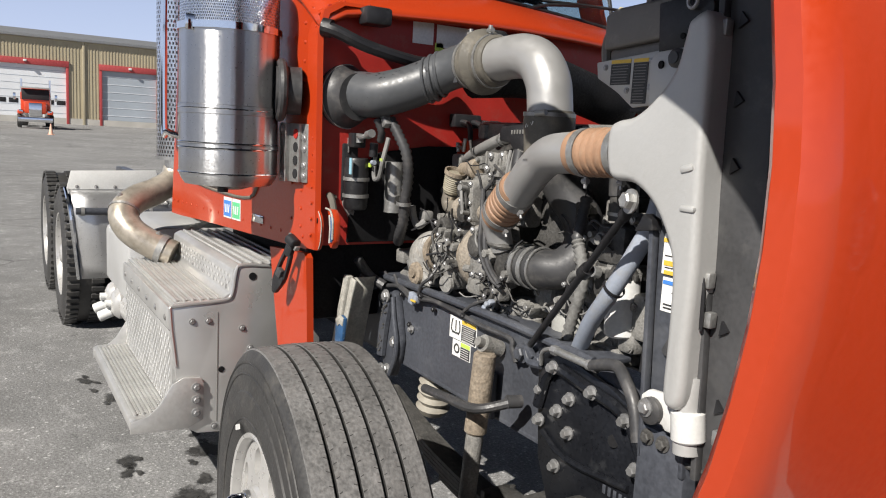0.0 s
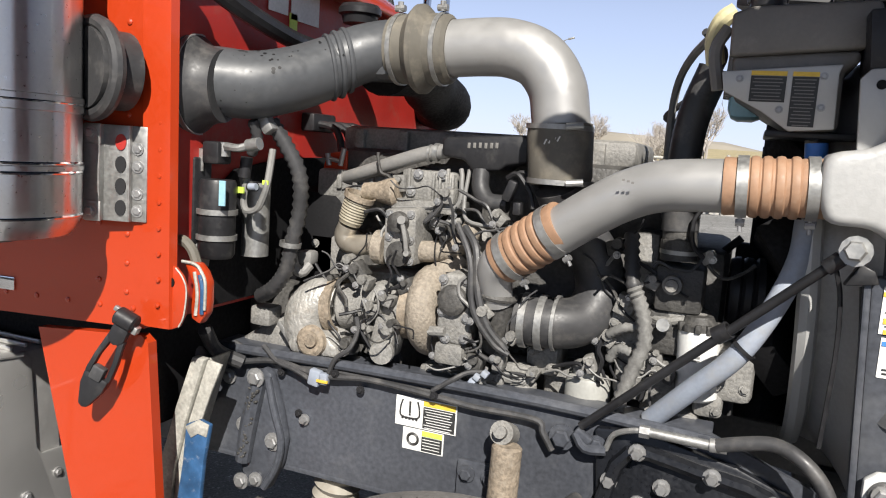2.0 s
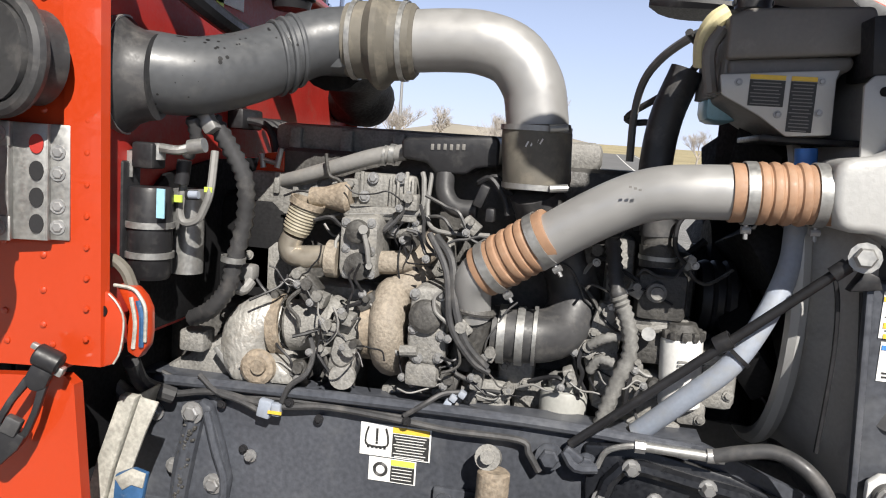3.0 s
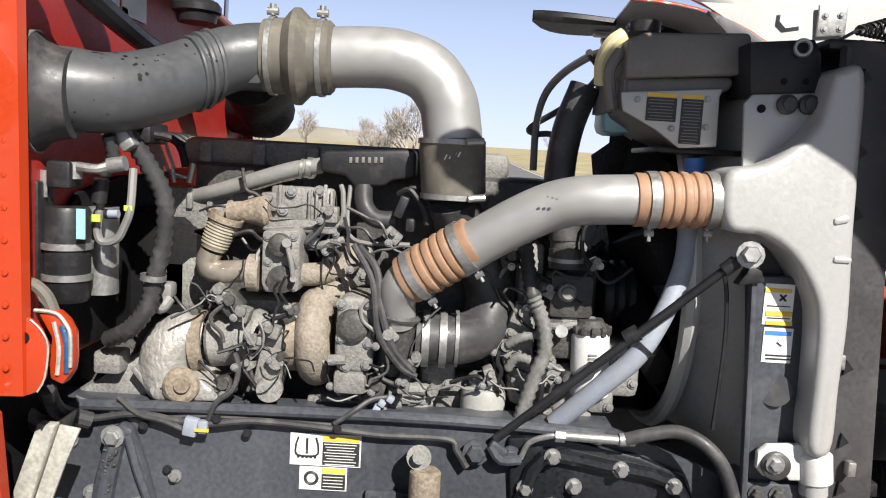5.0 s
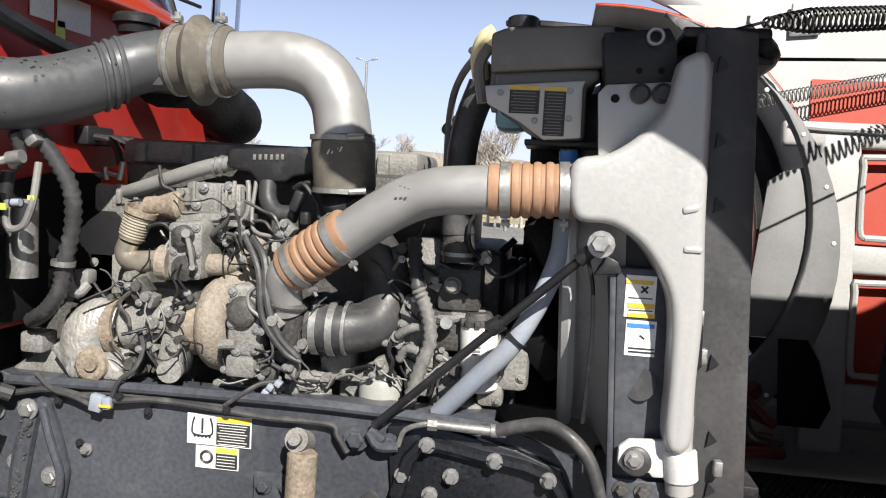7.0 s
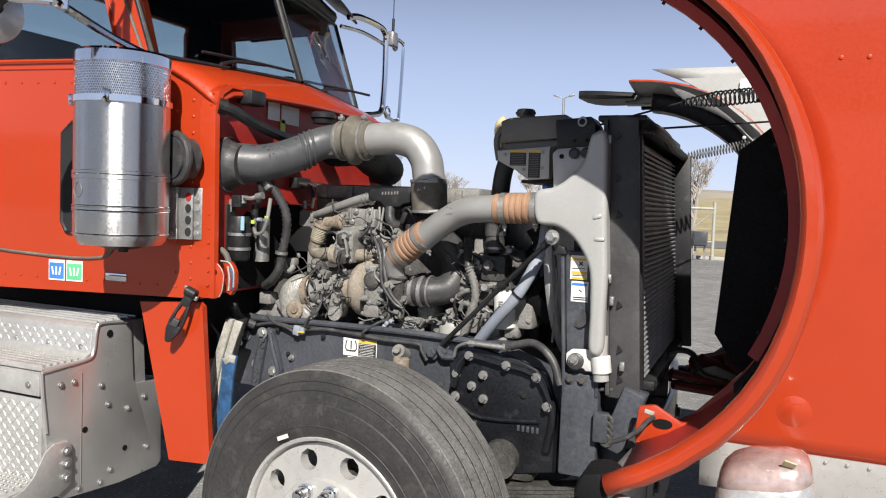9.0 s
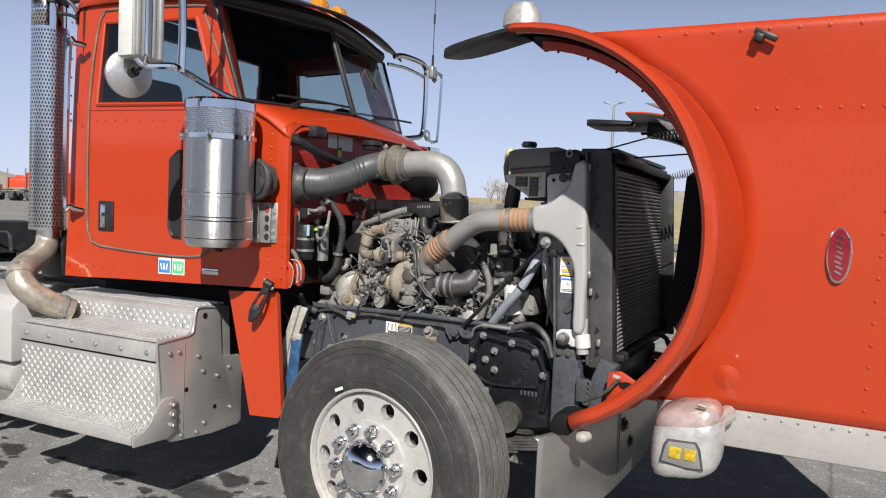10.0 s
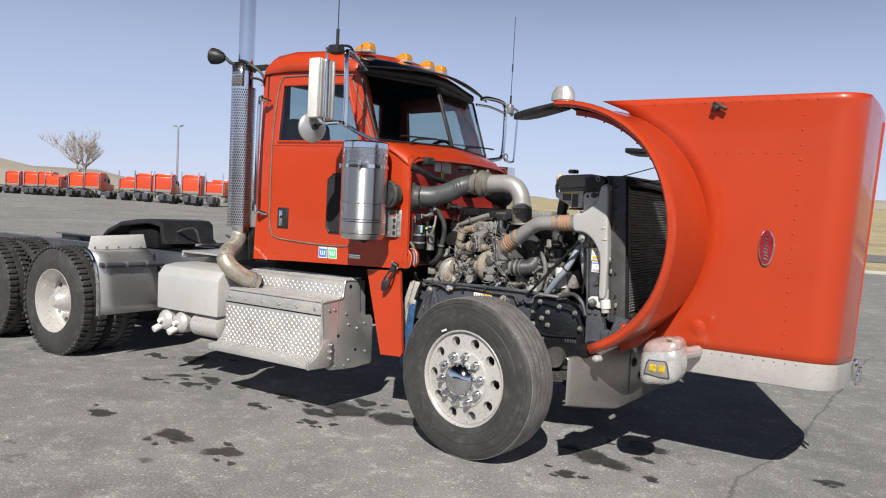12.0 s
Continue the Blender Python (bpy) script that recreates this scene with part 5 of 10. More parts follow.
def pod_ring(z, hx, hy, s, dx=0.0, n=40):
    """A rounded square level of the lamp pod."""
    ring = []
    for i in range(n):
        a = 2 * math.pi * i / n
        c, q = math.cos(a), math.sin(a)
        ring.append((1.185 + dx + hx * math.copysign(abs(c) ** 0.62, c), s * (0.957 + hy * math.copysign(abs(q) ** 0.62, q)), z + 0.05 * (hx / 0.115) * c * 0.5))
    return ring


def headlamp(s):
    """A pod that now points down; the amber signal faces outward."""
    low = [(0.655, 0.05, 0.05), (0.658, 0.085, 0.085), (0.672, 0.106, 0.104), (0.70, 0.117, 0.112), (0.75, 0.121, 0.114), (0.80, 0.119, 0.112), (0.838, 0.115, 0.108), (0.842, 0.112, 0.105)]
    top = [(0.840, 0.111, 0.104), (0.846, 0.113, 0.106), (0.865, 0.111, 0.103), (0.887, 0.102, 0.095), (0.903, 0.086, 0.080), (0.913, 0.062, 0.058), (0.917, 0.03, 0.028), (0.918, 0.0, 0.0)]
    pod = part("headlamp", grid([pod_ring(z, hx, hy, s) for z, hx, hy in low], True), PODSHELL, hood, "worn polished headlamp pod with amber signal", angle=50)
    part("pod_cover", grid([pod_ring(z, hx, hy, s) for z, hx, hy in top], True), PODTOP, pod, "glossy pod back, the red paint's reflection put in as pink", angle=50)
    part("pod_face", grid([pod_ring(0.656, k * 0.05, k * 0.05, s) for k in (0.0, 0.5, 1.0)], True), GREYPL, pod)
    part("cover_slot", moved(box((0, 0, 0), (0.030, 0.070, 0.004), 0.0019, (0, 0, 0), 3), pose(1.235, s * 1.035, 0.905, -38 * -s, 12, 0)), PUTTY, pod, "pale cover strip")
    # signal: an arched window with a dark gasket and two amber reflectors
    for name, grow, y, mat in (("signal_gasket", 0.007, 1.0715, RUBBER), ("signal_frame", 0.0, 1.0745, GREYPL)):
        w, h = 0.066 + grow, 0.040 + grow
        outline = [(1.180 - w, 0.748 - h + 0.008), (1.180 - w + 0.012, 0.748 + h * 0.55), (1.180 - w * 0.66, 0.748 + h), (1.180 + w * 0.66, 0.748 + h + 0.004), (1.180 + w - 0.010, 0.748 + h * 0.55), (1.180 + w + 0.002, 0.748 - h), (1.180 + 0.02, 0.748 - h - 0.004)]
        part(name, plate(outline, "y", s * 1.05, s * y, 0.004), mat, pod)
    for dx in (-0.024, 0.026):
        part("signal_lens", box((1.184 + dx, s * 1.0755, 0.752), (0.040, 0.006, 0.040), 0.0028, (0, 4, 0)), YELLOW, pod)
    part("lamp_arm", tube([(1.22, s * 0.9, 0.80), (1.25, s * 0.75, 0.80), (1.28, s * 0.6, 0.80)], 0.035, 10, 4), BRUSHED, pod)


headlamp(-1)
headlamp(1)

# hood springs and cables
def coil(p0, p1, R, r, turns):
    p0, p1 = Vector(p0), Vector(p1)
    d, u, w = frame_of(p1 - p0)
    n = turns * 10
    pts = []
    for i in range(n + 1):
        t = i / n
        a = 2 * math.pi * turns * t
        k = R * min(1, 6 * t + 0.3, 6 * (1 - t) + 0.3)
        pts.append(p0.lerp(p1, t) + (u * math.cos(a) + w * math.sin(a)) * k)
    return tube(pts, r, 5, 1)


part("hood_spring", join(coil((0.84, -0.20, 1.955), (1.85, 0.42, 2.19), 0.027, 0.0036, 66), tube([(0.61, -0.48, 1.825), (0.84, -0.20, 1.955)], 0.004, 6, 1)), BLACK, hood, "black coil spring with cable")
part("hood_spring", join(coil((0.73, 0.54, 1.855), (1.85, 0.585, 2.105), 0.021, 0.0024, 90), tube([(0.62, 0.40, 1.82), (0.73, 0.54, 1.855)], 0.004, 6, 1)), GREYPL, hood, "grey coil spring with cable")
part("hood_cable", tube([(0.62, -0.48, 1.80), (1.8, 0.35, 2.03)], 0.004, 6, 1), BLACK, hood)

# the tilted hood hangs a little lower on its far side
for o in [hood] + list(hood.children_recursive):
    if o.data.users == 1:
        for q in o.data.vertices:
            q.co.z -= 0.075 * max(0.0, q.co.y + 0.55)

# bumper behind the tilted hood: a flat face, its lower edge rising towards the ends
def bumper_x(y):
    return 0.84 - 0.095 * (abs(y) / 1.23) ** 2 - 0.025 * max(0.0, (abs(y) - 1.12) / 0.11)


def bumper_low(y):
    return 0.36 + 0.122 * min(1.0, max(0.0, (abs(y) - 0.62) / 0.61))


ends = [-1.23, -1.20, -1.12, -1.0, -0.8, -0.64, -0.60, -0.4, -0.2, 0.0]
rows = []
for t, k in ((0.0, 0.022), (0.02, 0.006), (0.05, 0.0), (0.5, 0.0), (0.94, 0.0), (0.98, 0.006), (1.0, 0.022)):
    row = [(bumper_x(y) - k, y, bumper_low(y) + (0.765 - bumper_low(y)) * t) for y in ends]
    rows.append(row + [(x, -y, z) for x, y, z in row[-2::-1]])
bumper = part("bumper", grid(rows), BUMPERM, truck, "satin steel front bumper with upswept ends", solid=0.006)
for y in (-0.42, 0.42):
    part("bumper_seam", box((bumper_x(y) + 0.001, y - 0.05, 0.565), (0.004, 0.006, 0.34)), RAILB, bumper)
    for dy, z in ((0.02, 0.635), (0.14, 0.53)):
        part("bumper_bolt", join(bolt((bumper_x(y) + 0.002, y + dy, z), (1, 0, 0), 0.022, 0.018), cyl((bumper_x(y) - 0.02, y + dy, z), (bumper_x(y) + 0.006, y + dy, z), 0.034, n=16)), BLACK, bumper)
    part("bumper_bracket", box((0.70, y, 0.6), (0.22, 0.05, 0.2), 0.01), RAILB, truck)

# ---- steps and tool box ----
XA, XB = -2.30, -1.275
XM = (XA + XB) / 2
stepbox = part("step_box", plate([(-1.115, 0.385), (-1.115, 0.845), (-0.93, 0.852), (-0.898, 0.885), (-0.888, 0.985), (-0.86, 1.0), (-0.62, 0.992), (-0.58, 0.385)], "x", XA, XB, 0.006), BRUSHED, truck, "aluminium tread plate step and tool box")
lozenges = []
for face, u0, w0, cols, lines in ((0, XA + 0.02, 0.452, 41, 12), (1, XA + 0.02, 0.905, 41, 3)):
    for i in range(cols):
        for j in range(lines):
            k = 1 if (i + j) % 2 else -1
            cx, cz = u0 + 0.0245 * i, w0 + 0.0245 * j
            cy = -1.1155 if face == 0 else -0.8975 + (cz - 0.885) * 0.10
            a, b = 0.0105, 0.0038
            q = [(a, a * k), (-b * k, b), (-a, -a * k), (b * k, -b)]
            lozenges.append(([(cx + p, cy, cz + r) for p, r in q] + [(cx + p * 0.45, cy - 0.0026, cz + r * 0.45) for p, r in q], [(0, 1, 5, 4), (1, 2, 6, 5), (2, 3, 7, 6), (3, 0, 4, 7), (4, 5, 6, 7)]))
tagged(part("tread_lozenge", join(*lozenges), BRUSHED, stepbox, "raised lozenges of the tread plate"), kind="stuff")
ridge = mesh_of("step_rib", box((0, 0, 0), (XB - XA - 0.04, 0.010, 0.012), 0.003), BRUSHED)
tooth = mesh_of("grip_tooth", join(*[box((XA - XM + 0.04 + 0.021 * i, 0, 0), (0.010, 0.013, 0.008), 0.002, seg=1) for i in range(46)]), BRUSHED)
tops = part("top_step", box((XM, -1.012, 0.857), (XB - XA - 0.02, 0.19, 0.012), 0.004), BRUSHED, stepbox, "ribbed aluminium tread")
for i in range(6):
    share("rib", ridge, tops, pose(XM, -1.092 + 0.031 * i, 0.866))
    share("grip_strip", tooth, tops, pose(XM, -1.078 + 0.031 * i, 0.866))
for i in range(6):
    share("rib", ridge, stepbox, pose(XM, -0.845 + 0.04 * i, 1.002))
part("lid_trim", box((XM, -1.121, 0.805), (XB - XA, 0.012, 0.085), 0.004), BRUSHED, stepbox, "aluminium trim strip with bolts")
part("lid_joint", box((XM, -1.1165, 0.757), (XB - XA - 0.01, 0.004, 0.008)), LINER, stepbox)
low = part("low_step", plate([(-1.263, 0.385), (-1.263, 0.425), (-1.248, 0.432), (-1.10, 0.440), (-1.10, 0.40)], "x", XA - 0.025, XB + 0.005, 0.004), BRUSHED, stepbox, "ribbed aluminium low step")
for i in range(5):
    share("rib", ridge, low, pose(XM, -1.240 + 0.028 * i, 0.435 + 0.0014 * i))
    share("grip_strip", tooth, low, pose(XM, -1.226 + 0.028 * i, 0.436 + 0.0014 * i))
for x in (XA - 0.004, XB + 0.004):
    wing = part("step_bracket", plate([(-1.266, 0.38), (-1.266, 0.424), (-1.205, 0.440), (-1.165, 0.475), (-1.115, 0.555), (-1.075, 0.576), (-1.012, 0.570), (-0.998, 0.545), (-1.0, 0.40), (-1.06, 0.372)], "x", x + 0.012, x + 0.02, 0.002), BRUSHED, stepbox, "bent aluminium step bracket")
    for z in (0.535, 0.485, 0.432):
        part("bolt", bolt((x + 0.021, -1.027, z), (1, 0, 0), 0.012, 0.013), ZINC, stepbox)
endp = part("end_plate", plate([(-1.085, 0.45), (-1.105, 0.62), (-1.128, 0.832), (-1.105, 0.860), (-0.93, 0.872), (-0.897, 0.892), (-0.882, 0.98), (-0.855, 1.008), (-0.715, 0.999), (-0.695, 0.975), (-0.680, 0.742), (-0.665, 0.722), (-0.55, 0.716), (-0.522, 0.68), (-0.515, 0.345), (-0.54, 0.325), (-0.75, 0.32), (-1.02, 0.342), (-1.06, 0.37), (-1.075, 0.41)], "x", XB, XB + 0.010, 0.003), ENDPL, stepbox, "bolted aluminium end plate with soft reflections")
part("end_rim", tube([(XB + 0.009, y, z) for y, z in ((-1.10, 0.62), (-1.122, 0.828), (-1.10, 0.853), (-0.93, 0.865), (-0.890, 0.889), (-0.876, 0.975), (-0.852, 1.001), (-0.72, 0.992))], 0.007, 8, 3), ENDPL, endp)
part("end_seam", box((XB + 0.0105, -0.945, 0.60), (0.003, 0.003, 0.44)), LABELGREY, endp)
for y, z in ((-1.041, 0.79), (-0.981, 0.79), (-0.85, 0.75), (-0.815, 0.665), (-0.71, 0.625), (-0.62, 0.655), (-0.80, 0.39), (-0.85, 0.352), (-0.955, 0.362), (-0.60, 0.43)):
    part("bolt", bolt((XB + 0.010, y, z), (1, 0, 0), 0.009, 0.008), ZINC, endp)
for y, z, r in ((-0.811, 0.955, 0.015), (-0.929, 0.59, 0.012), (-0.725, 0.46, 0.012)):
    part("hole", cyl((XB + 0.008, y, z), (XB + 0.0125, y, z), r), LINER, endp)
for i in range(6):
    part("bolt", bolt((XA + 0.06 + 0.182 * i, -1.127, 0.80), (0, -1, 0), 0.009, 0.006), ZINC, stepbox)
    part("bolt", bolt((XA + 0.06 + 0.182 * i, -0.893, 0.905), (0, -1, 0), 0.009, 0.006), ZINC, stepbox)

# red lower panel under the cab corner, with rubber strap
lowp = part("lower_panel", skin([(-1.10, 1.095), (-0.862, 1.110), (-0.845, 1.095), (-0.80, 0.50), (-0.815, 0.475), (-0.97, 0.47)], -1, 0.025), RED, truck, "orange-red lower cab panel with black strap")
lowp.location.y = -0.006
# rubber strap: a hinge barrel, two arms round a slot, a pointed pull
def strap_piece(g):
    u = Vector((-0.092, -0.030, -0.205)).normalized()
    o = Vector((0.25, -0.968, 0.0))
    w = o.cross(u).normalized()
    o = u.cross(w)
    c = Vector((-0.866, -0.779, 1.152))
    return [tuple(c + u * a * 0.95 + w * b * 0.86 + o * h) for a, b, h in g[0]], g[1]


strap = part("hood_strap", strap_piece(join(cyl((0, -0.027, 0.016), (0, 0.027, 0.016), 0.021, n=16, b=0.004), plate([(0.01, -0.021), (0.05, -0.023), (0.06, -0.012), (0.064, 0.0), (0.06, 0.012), (0.05, 0.023), (0.01, 0.021)], "z", 0.008, 0.026, 0.004),
    plate([(0.045, -0.024), (0.10, -0.033), (0.14, -0.036), (0.17, -0.033), (0.165, -0.020), (0.14, -0.021), (0.10, -0.019), (0.058, -0.009)], "z", 0.008, 0.024, 0.004), plate([(0.045, 0.024), (0.10, 0.033), (0.14, 0.036), (0.17, 0.033), (0.165, 0.020), (0.14, 0.021), (0.10, 0.019), (0.058, 0.009)], "z", 0.008, 0.024, 0.004),
    plate([(0.145, -0.034), (0.175, -0.032), (0.222, -0.013), (0.228, 0.0), (0.222, 0.013), (0.175, 0.032), (0.145, 0.034)], "z", 0.010, 0.028, 0.005))), BLACK, lowp, "black rubber hood strap")
part("strap_keeper", strap_piece(box((0.137, 0, 0.024), (0.034, 0.034, 0.020), 0.005)), RUBBER, strap)
part("strap_bolt", strap_piece(join(box((-0.008, -0.034, 0.008), (0.012, 0.020, 0.012), 0.003), box((0.012, 0.030, 0.012), (0.018, 0.016, 0.02), 0.003))), GALV, strap)
part("fender_brace", join(plate([(-0.850, 1.03), (-0.815, 1.028), (-0.865, 0.87), (-0.895, 0.75), (-0.93, 0.45), (-0.99, 0.45), (-0.94, 0.75), (-0.895, 0.90)], "y", -0.61, -0.585, 0.004), plate([(-0.812, 1.026), (-0.772, 1.02), (-0.80, 0.95), (-0.842, 0.83), (-0.87, 0.75), (-0.90, 0.45), (-0.928, 0.45), (-0.893, 0.75), (-0.862, 0.87)], "y", -0.600, -0.592, 0.002)), PALEST, truck, "pale painted steel fender brace")
part("brace_web", grid([[(x, y, z) for y in (-0.602, -0.55, -0.492)] for x, z in ((-0.834, 1.02), (-0.872, 0.90), (-0.917, 0.75), (-0.955, 0.50))]), PALEST, bpy.data.objects["fender_brace"], solid=0.005)
part("brace_foot", plate([(-0.838, 0.877), (-0.80, 0.895), (-0.769, 0.888), (-0.785, 0.794), (-0.80, 0.60), (-0.84, 0.40), (-0.90, 0.40), (-0.845, 0.784)], "y", -0.64, -0.625, 0.004), BLUEP, truck, "worn blue painted brace")
part("foot_wear", plate([(-0.838, 0.872), (-0.80, 0.896), (-0.770, 0.889), (-0.776, 0.858), (-0.80, 0.862), (-0.82, 0.848)], "y", -0.643, -0.638, 0.002), PALEST, bpy.data.objects["brace_foot"], "bare worn edge")
latch = part("hood_latch", plate([(-0.828, 1.266), (-0.807, 1.272), (-0.790, 1.264), (-0.773, 1.248), (-0.760, 1.219), (-0.766, 1.163), (-0.779, 1.137), (-0.80, 1.128), (-0.829, 1.126)], "y", -0.738, -0.728, 0.003), RED, truck, "orange-red hood latch plate with a hole and worn guide")
part("worn_rim", tube([(-0.790, -0.739, 1.264), (-0.773, -0.739, 1.248), (-0.760, -0.739, 1.219), (-0.766, -0.739, 1.163), (-0.779, -0.739, 1.137)], 0.0018, 6, 3), PALEST, latch, "bare chipped edge")
part("latch_hole", cyl((-0.803, -0.7385, 1.232), (-0.803, -0.741, 1.232), 0.011), LINER, latch)
guide = part("latch_guide", join(plate([(-0.800, 1.275), (-0.762, 1.274), (-0.745, 1.258), (-0.733, 1.235), (-0.732, 1.190), (-0.735, 1.166), (-0.752, 1.140), (-0.775, 1.150), (-0.778, 1.186), (-0.772, 1.225)], "y", -0.706, -0.68, 0.006)), RED, latch, "curved guide worn through to blue and white")
part("guide_wear", join(tube([(-0.800, -0.708, 1.274), (-0.764, -0.708, 1.271), (-0.747, -0.708, 1.255), (-0.737, -0.708, 1.232), (-0.737, -0.708, 1.175)], 0.0035, 6, 3), tube([(-0.766, -0.708, 1.255), (-0.757, -0.708, 1.21), (-0.760, -0.708, 1.16)], 0.004, 6, 3)), PALEST, guide, "bare worn metal")
part("guide_paint", join(tube([(-0.752, -0.708, 1.25), (-0.744, -0.708, 1.22), (-0.744, -0.708, 1.165)], 0.005, 6, 3)), BLUEP, guide)
part("latch_cable", tube([(-0.838, -0.66, 1.306), (-0.829, -0.685, 1.316), (-0.807, -0.69, 1.314), (-0.787, -0.69, 1.296), (-0.776, -0.688, 1.268)], 0.0115, 8, 4), BOOT, latch, "grey cable sleeve")

# exhaust stack
SX, SY = -2.485, -0.835
stack = part("exhaust_pipe", cyl((SX + 0.02, SY, 1.30), (SX + 0.02, SY, 4.1), 0.066, n=32), CHROME, truck, "polished exhaust stack with perforated guard")
gu = part("heat_guard", cyl((SX, SY, 1.345), (SX, SY, 2.50), 0.100, n=40), PERF, stack, "perforated stainless heat guard")
uv_round(gu, (SX, SY), 0.100)
gu = part("guard_top", grid([[(SX + 0.100 * math.cos(radians(a)), SY + 0.100 * math.sin(radians(a)), z) for a in range(85, 316, 10)] for z in (2.50, 2.60, 2.70)]), PERF, stack, solid=0.003)
uv_round(gu, (SX, SY), 0.100)
for z in (1.352, 2.495):
    part("guard_band", band((SX, SY, z), (0, 0, 1), 0.100, 0.018, 0.003), CHROME, stack)
part("stack_clamp", join(band((SX + 0.02, SY, 2.66), (0, 0, 1), 0.076, 0.04, 0.008), box((SX + 0.16, SY + 0.01, 2.66), (0.22, 0.035, 0.045), 0.005), tube([(SX, SY - 0.06, 2.72), (SX + 0.10, SY - 0.08, 2.70), (SX + 0.22, SY - 0.03, 2.62), (SX + 0.27, SY, 2.52)], 0.011, 6, 4), tube([(SX + 0.10, SY - 0.02, 2.58), (SX + 0.20, SY, 2.56), (SX + 0.27, SY, 2.50)], 0.011, 6, 3)), BLACK, stack, "black stack clamp and bracket")
part("work_lamp", rev([(0, 0.02), (0.03, 0.045), (0.07, 0.062), (0.12, 0.068), (0.13, 0.060), (0.13, 0.0)], (SX - 0.10, SY - 0.12, 2.735), (-0.93, -0.3, 0.14), 20), BLACK, stack, "small black work lamp")
part("lamp_stalk", tube([(SX - 0.10, SY - 0.11, 2.735), (SX - 0.06, SY - 0.10, 2.70), (SX + 0.02, SY - 0.075, 2.67)], 0.014, 8, 3), BLACK, stack)
elbow_pts = [(SX + 0.005, SY, 1.40), (SX + 0.008, SY - 0.004, 1.32), (-2.455, -0.865, 1.24), (-2.405, -0.955, 1.185), (-2.350, -1.065, 1.145), (-2.300, -1.125, 1.085), (-2.240, -1.10, 1.01), (-2.185, -1.01, 0.945), (-2.140, -0.925, 0.905)]
part("exhaust_elbow", tube(elbow_pts, 0.07, 22, 5, radii=[0.060, 0.061, 0.064, 0.068, 0.070, 0.070, 0.069, 0.068, 0.066]), TAN, stack, "dusty heat-tinted exhaust elbow")
for q, w in ((0.60, 0.012), (0.93, 0.03)):
    p, d = along(elbow_pts, 5, q)
    part("elbow_clamp", band(p, d, 0.070, w, 0.004), GALV, stack)
    part("clamp_screw", box(p + Vector((0, -0.02, 0.077)), (0.03, 0.02, 0.016), 0.003), GALV, stack)

# air cleaner on the cab's side
AX, AY, AR = -1.04, -0.975, 0.165
ac = part("air_cleaner", rev([(1.335, 0.10), (1.335, 0.145), (1.35, 0.156), (1.37, AR), (1.46, AR), (1.462, AR + 0.003), (1.47, AR + 0.003), (1.472, AR), (1.57, AR), (1.572, AR + 0.003), (1.60, AR + 0.003), (1.602, AR), (1.845, AR), (1.845, AR - 0.003)], (AX, AY, 0), (0, 0, 1), 64), CANISTER, truck, "polished stainless air cleaner canister")
scr = part("intake_screen", rev([(1.855, AR - 0.002), (1.985, AR - 0.002)], (AX, AY, 0), (0, 0, 1), 64), PERF_FINE, ac, "fine perforated intake screen")
uv_round(scr, (AX, AY), AR)
part("cleaner_lid", rev([(1.98, AR), (1.982, AR + 0.002), (2.02, AR), (2.03, AR - 0.012), (2.035, 0.0)], (AX, AY, 0), (0, 0, 1), 64), CHROME, ac)
part("cleaner_bead", join(*[torus((AX, AY, z), (0, 0, 1), AR + 0.001, 0.0032, 64, 6) for z in (1.375, 1.458, 1.476, 1.588)]), CHROME, ac)
part("cleaner_band", join(band((AX, AY, 1.852), (0, 0, 1), AR, 0.022, 0.008), box((AX + 0.08, AY - 0.152, 1.857), (0.016, 0.03, 0.05), 0.004), box((AX - 0.13, AY - 0.112, 1.852), (0.016, 0.02, 0.04), 0.004)), CHROME, ac)
part("drain", join(cyl((AX + 0.04, AY - 0.03, 1.31), (AX + 0.04, AY - 0.03, 1.336), 0.018), rev([(0, 0.05), (0.03, 0.14)], (AX, AY, 1.318), (0, 0, 1), 32)), BLACK, ac)
part("cleaner_mark", join(torus((AX - 0.04, AY - AR + 0.0045, 1.53), (0.2, 1, 0), 0.026, 0.0015, 24, 4)), LABELGREY, ac)
def on_side(x, z, out):
    """A place on the sloping cab side."""
    return (x + 0.25 * out, side_y(x, z) - 0.968 * out, z)


br = part("cleaner_bracket", join(box(on_side(-0.872, 1.455, 0.007), (0.034, 0.006, 0.20), 0.002, (0, 0, 14.5)), box(on_side(-0.890, 1.455, 0.016), (0.006, 0.018, 0.20), 0.001, (0, 0, 14.5)), box(on_side(-0.917, 1.455, 0.027), (0.056, 0.005, 0.20), 0.002, (0, 0, 14.5)), box(on_side(-0.945, 1.455, 0.038), (0.005, 0.024, 0.20), 0.001, (0, 0, 14.5)), box(on_side(-0.962, 1.455, 0.045), (0.040, 0.005, 0.20), 0.002, (0, 0, 14.5)), box(on_side(-0.958, 1.375, 0.049), (0.036, 0.006, 0.042), 0.002, (0, 0, 14.5)), box(on_side(-0.958, 1.535, 0.049), (0.036, 0.006, 0.042), 0.002, (0, 0, 14.5))), GALV, ac, "bright zinc-plated bracket with round holes")
for i in range(4):
    part("hole", moved(rev([(0, 0.0145), (0.003, 0.0145)], (0, 0, 0), (0.25, -0.968, 0), 20), Matrix.Translation(on_side(-0.904, 1.384 + 0.0455 * i, 0.028)) @ Matrix.Diagonal((0.78, 1, 1.15, 1))), SHADE if i < 3 else RED_IN, br)
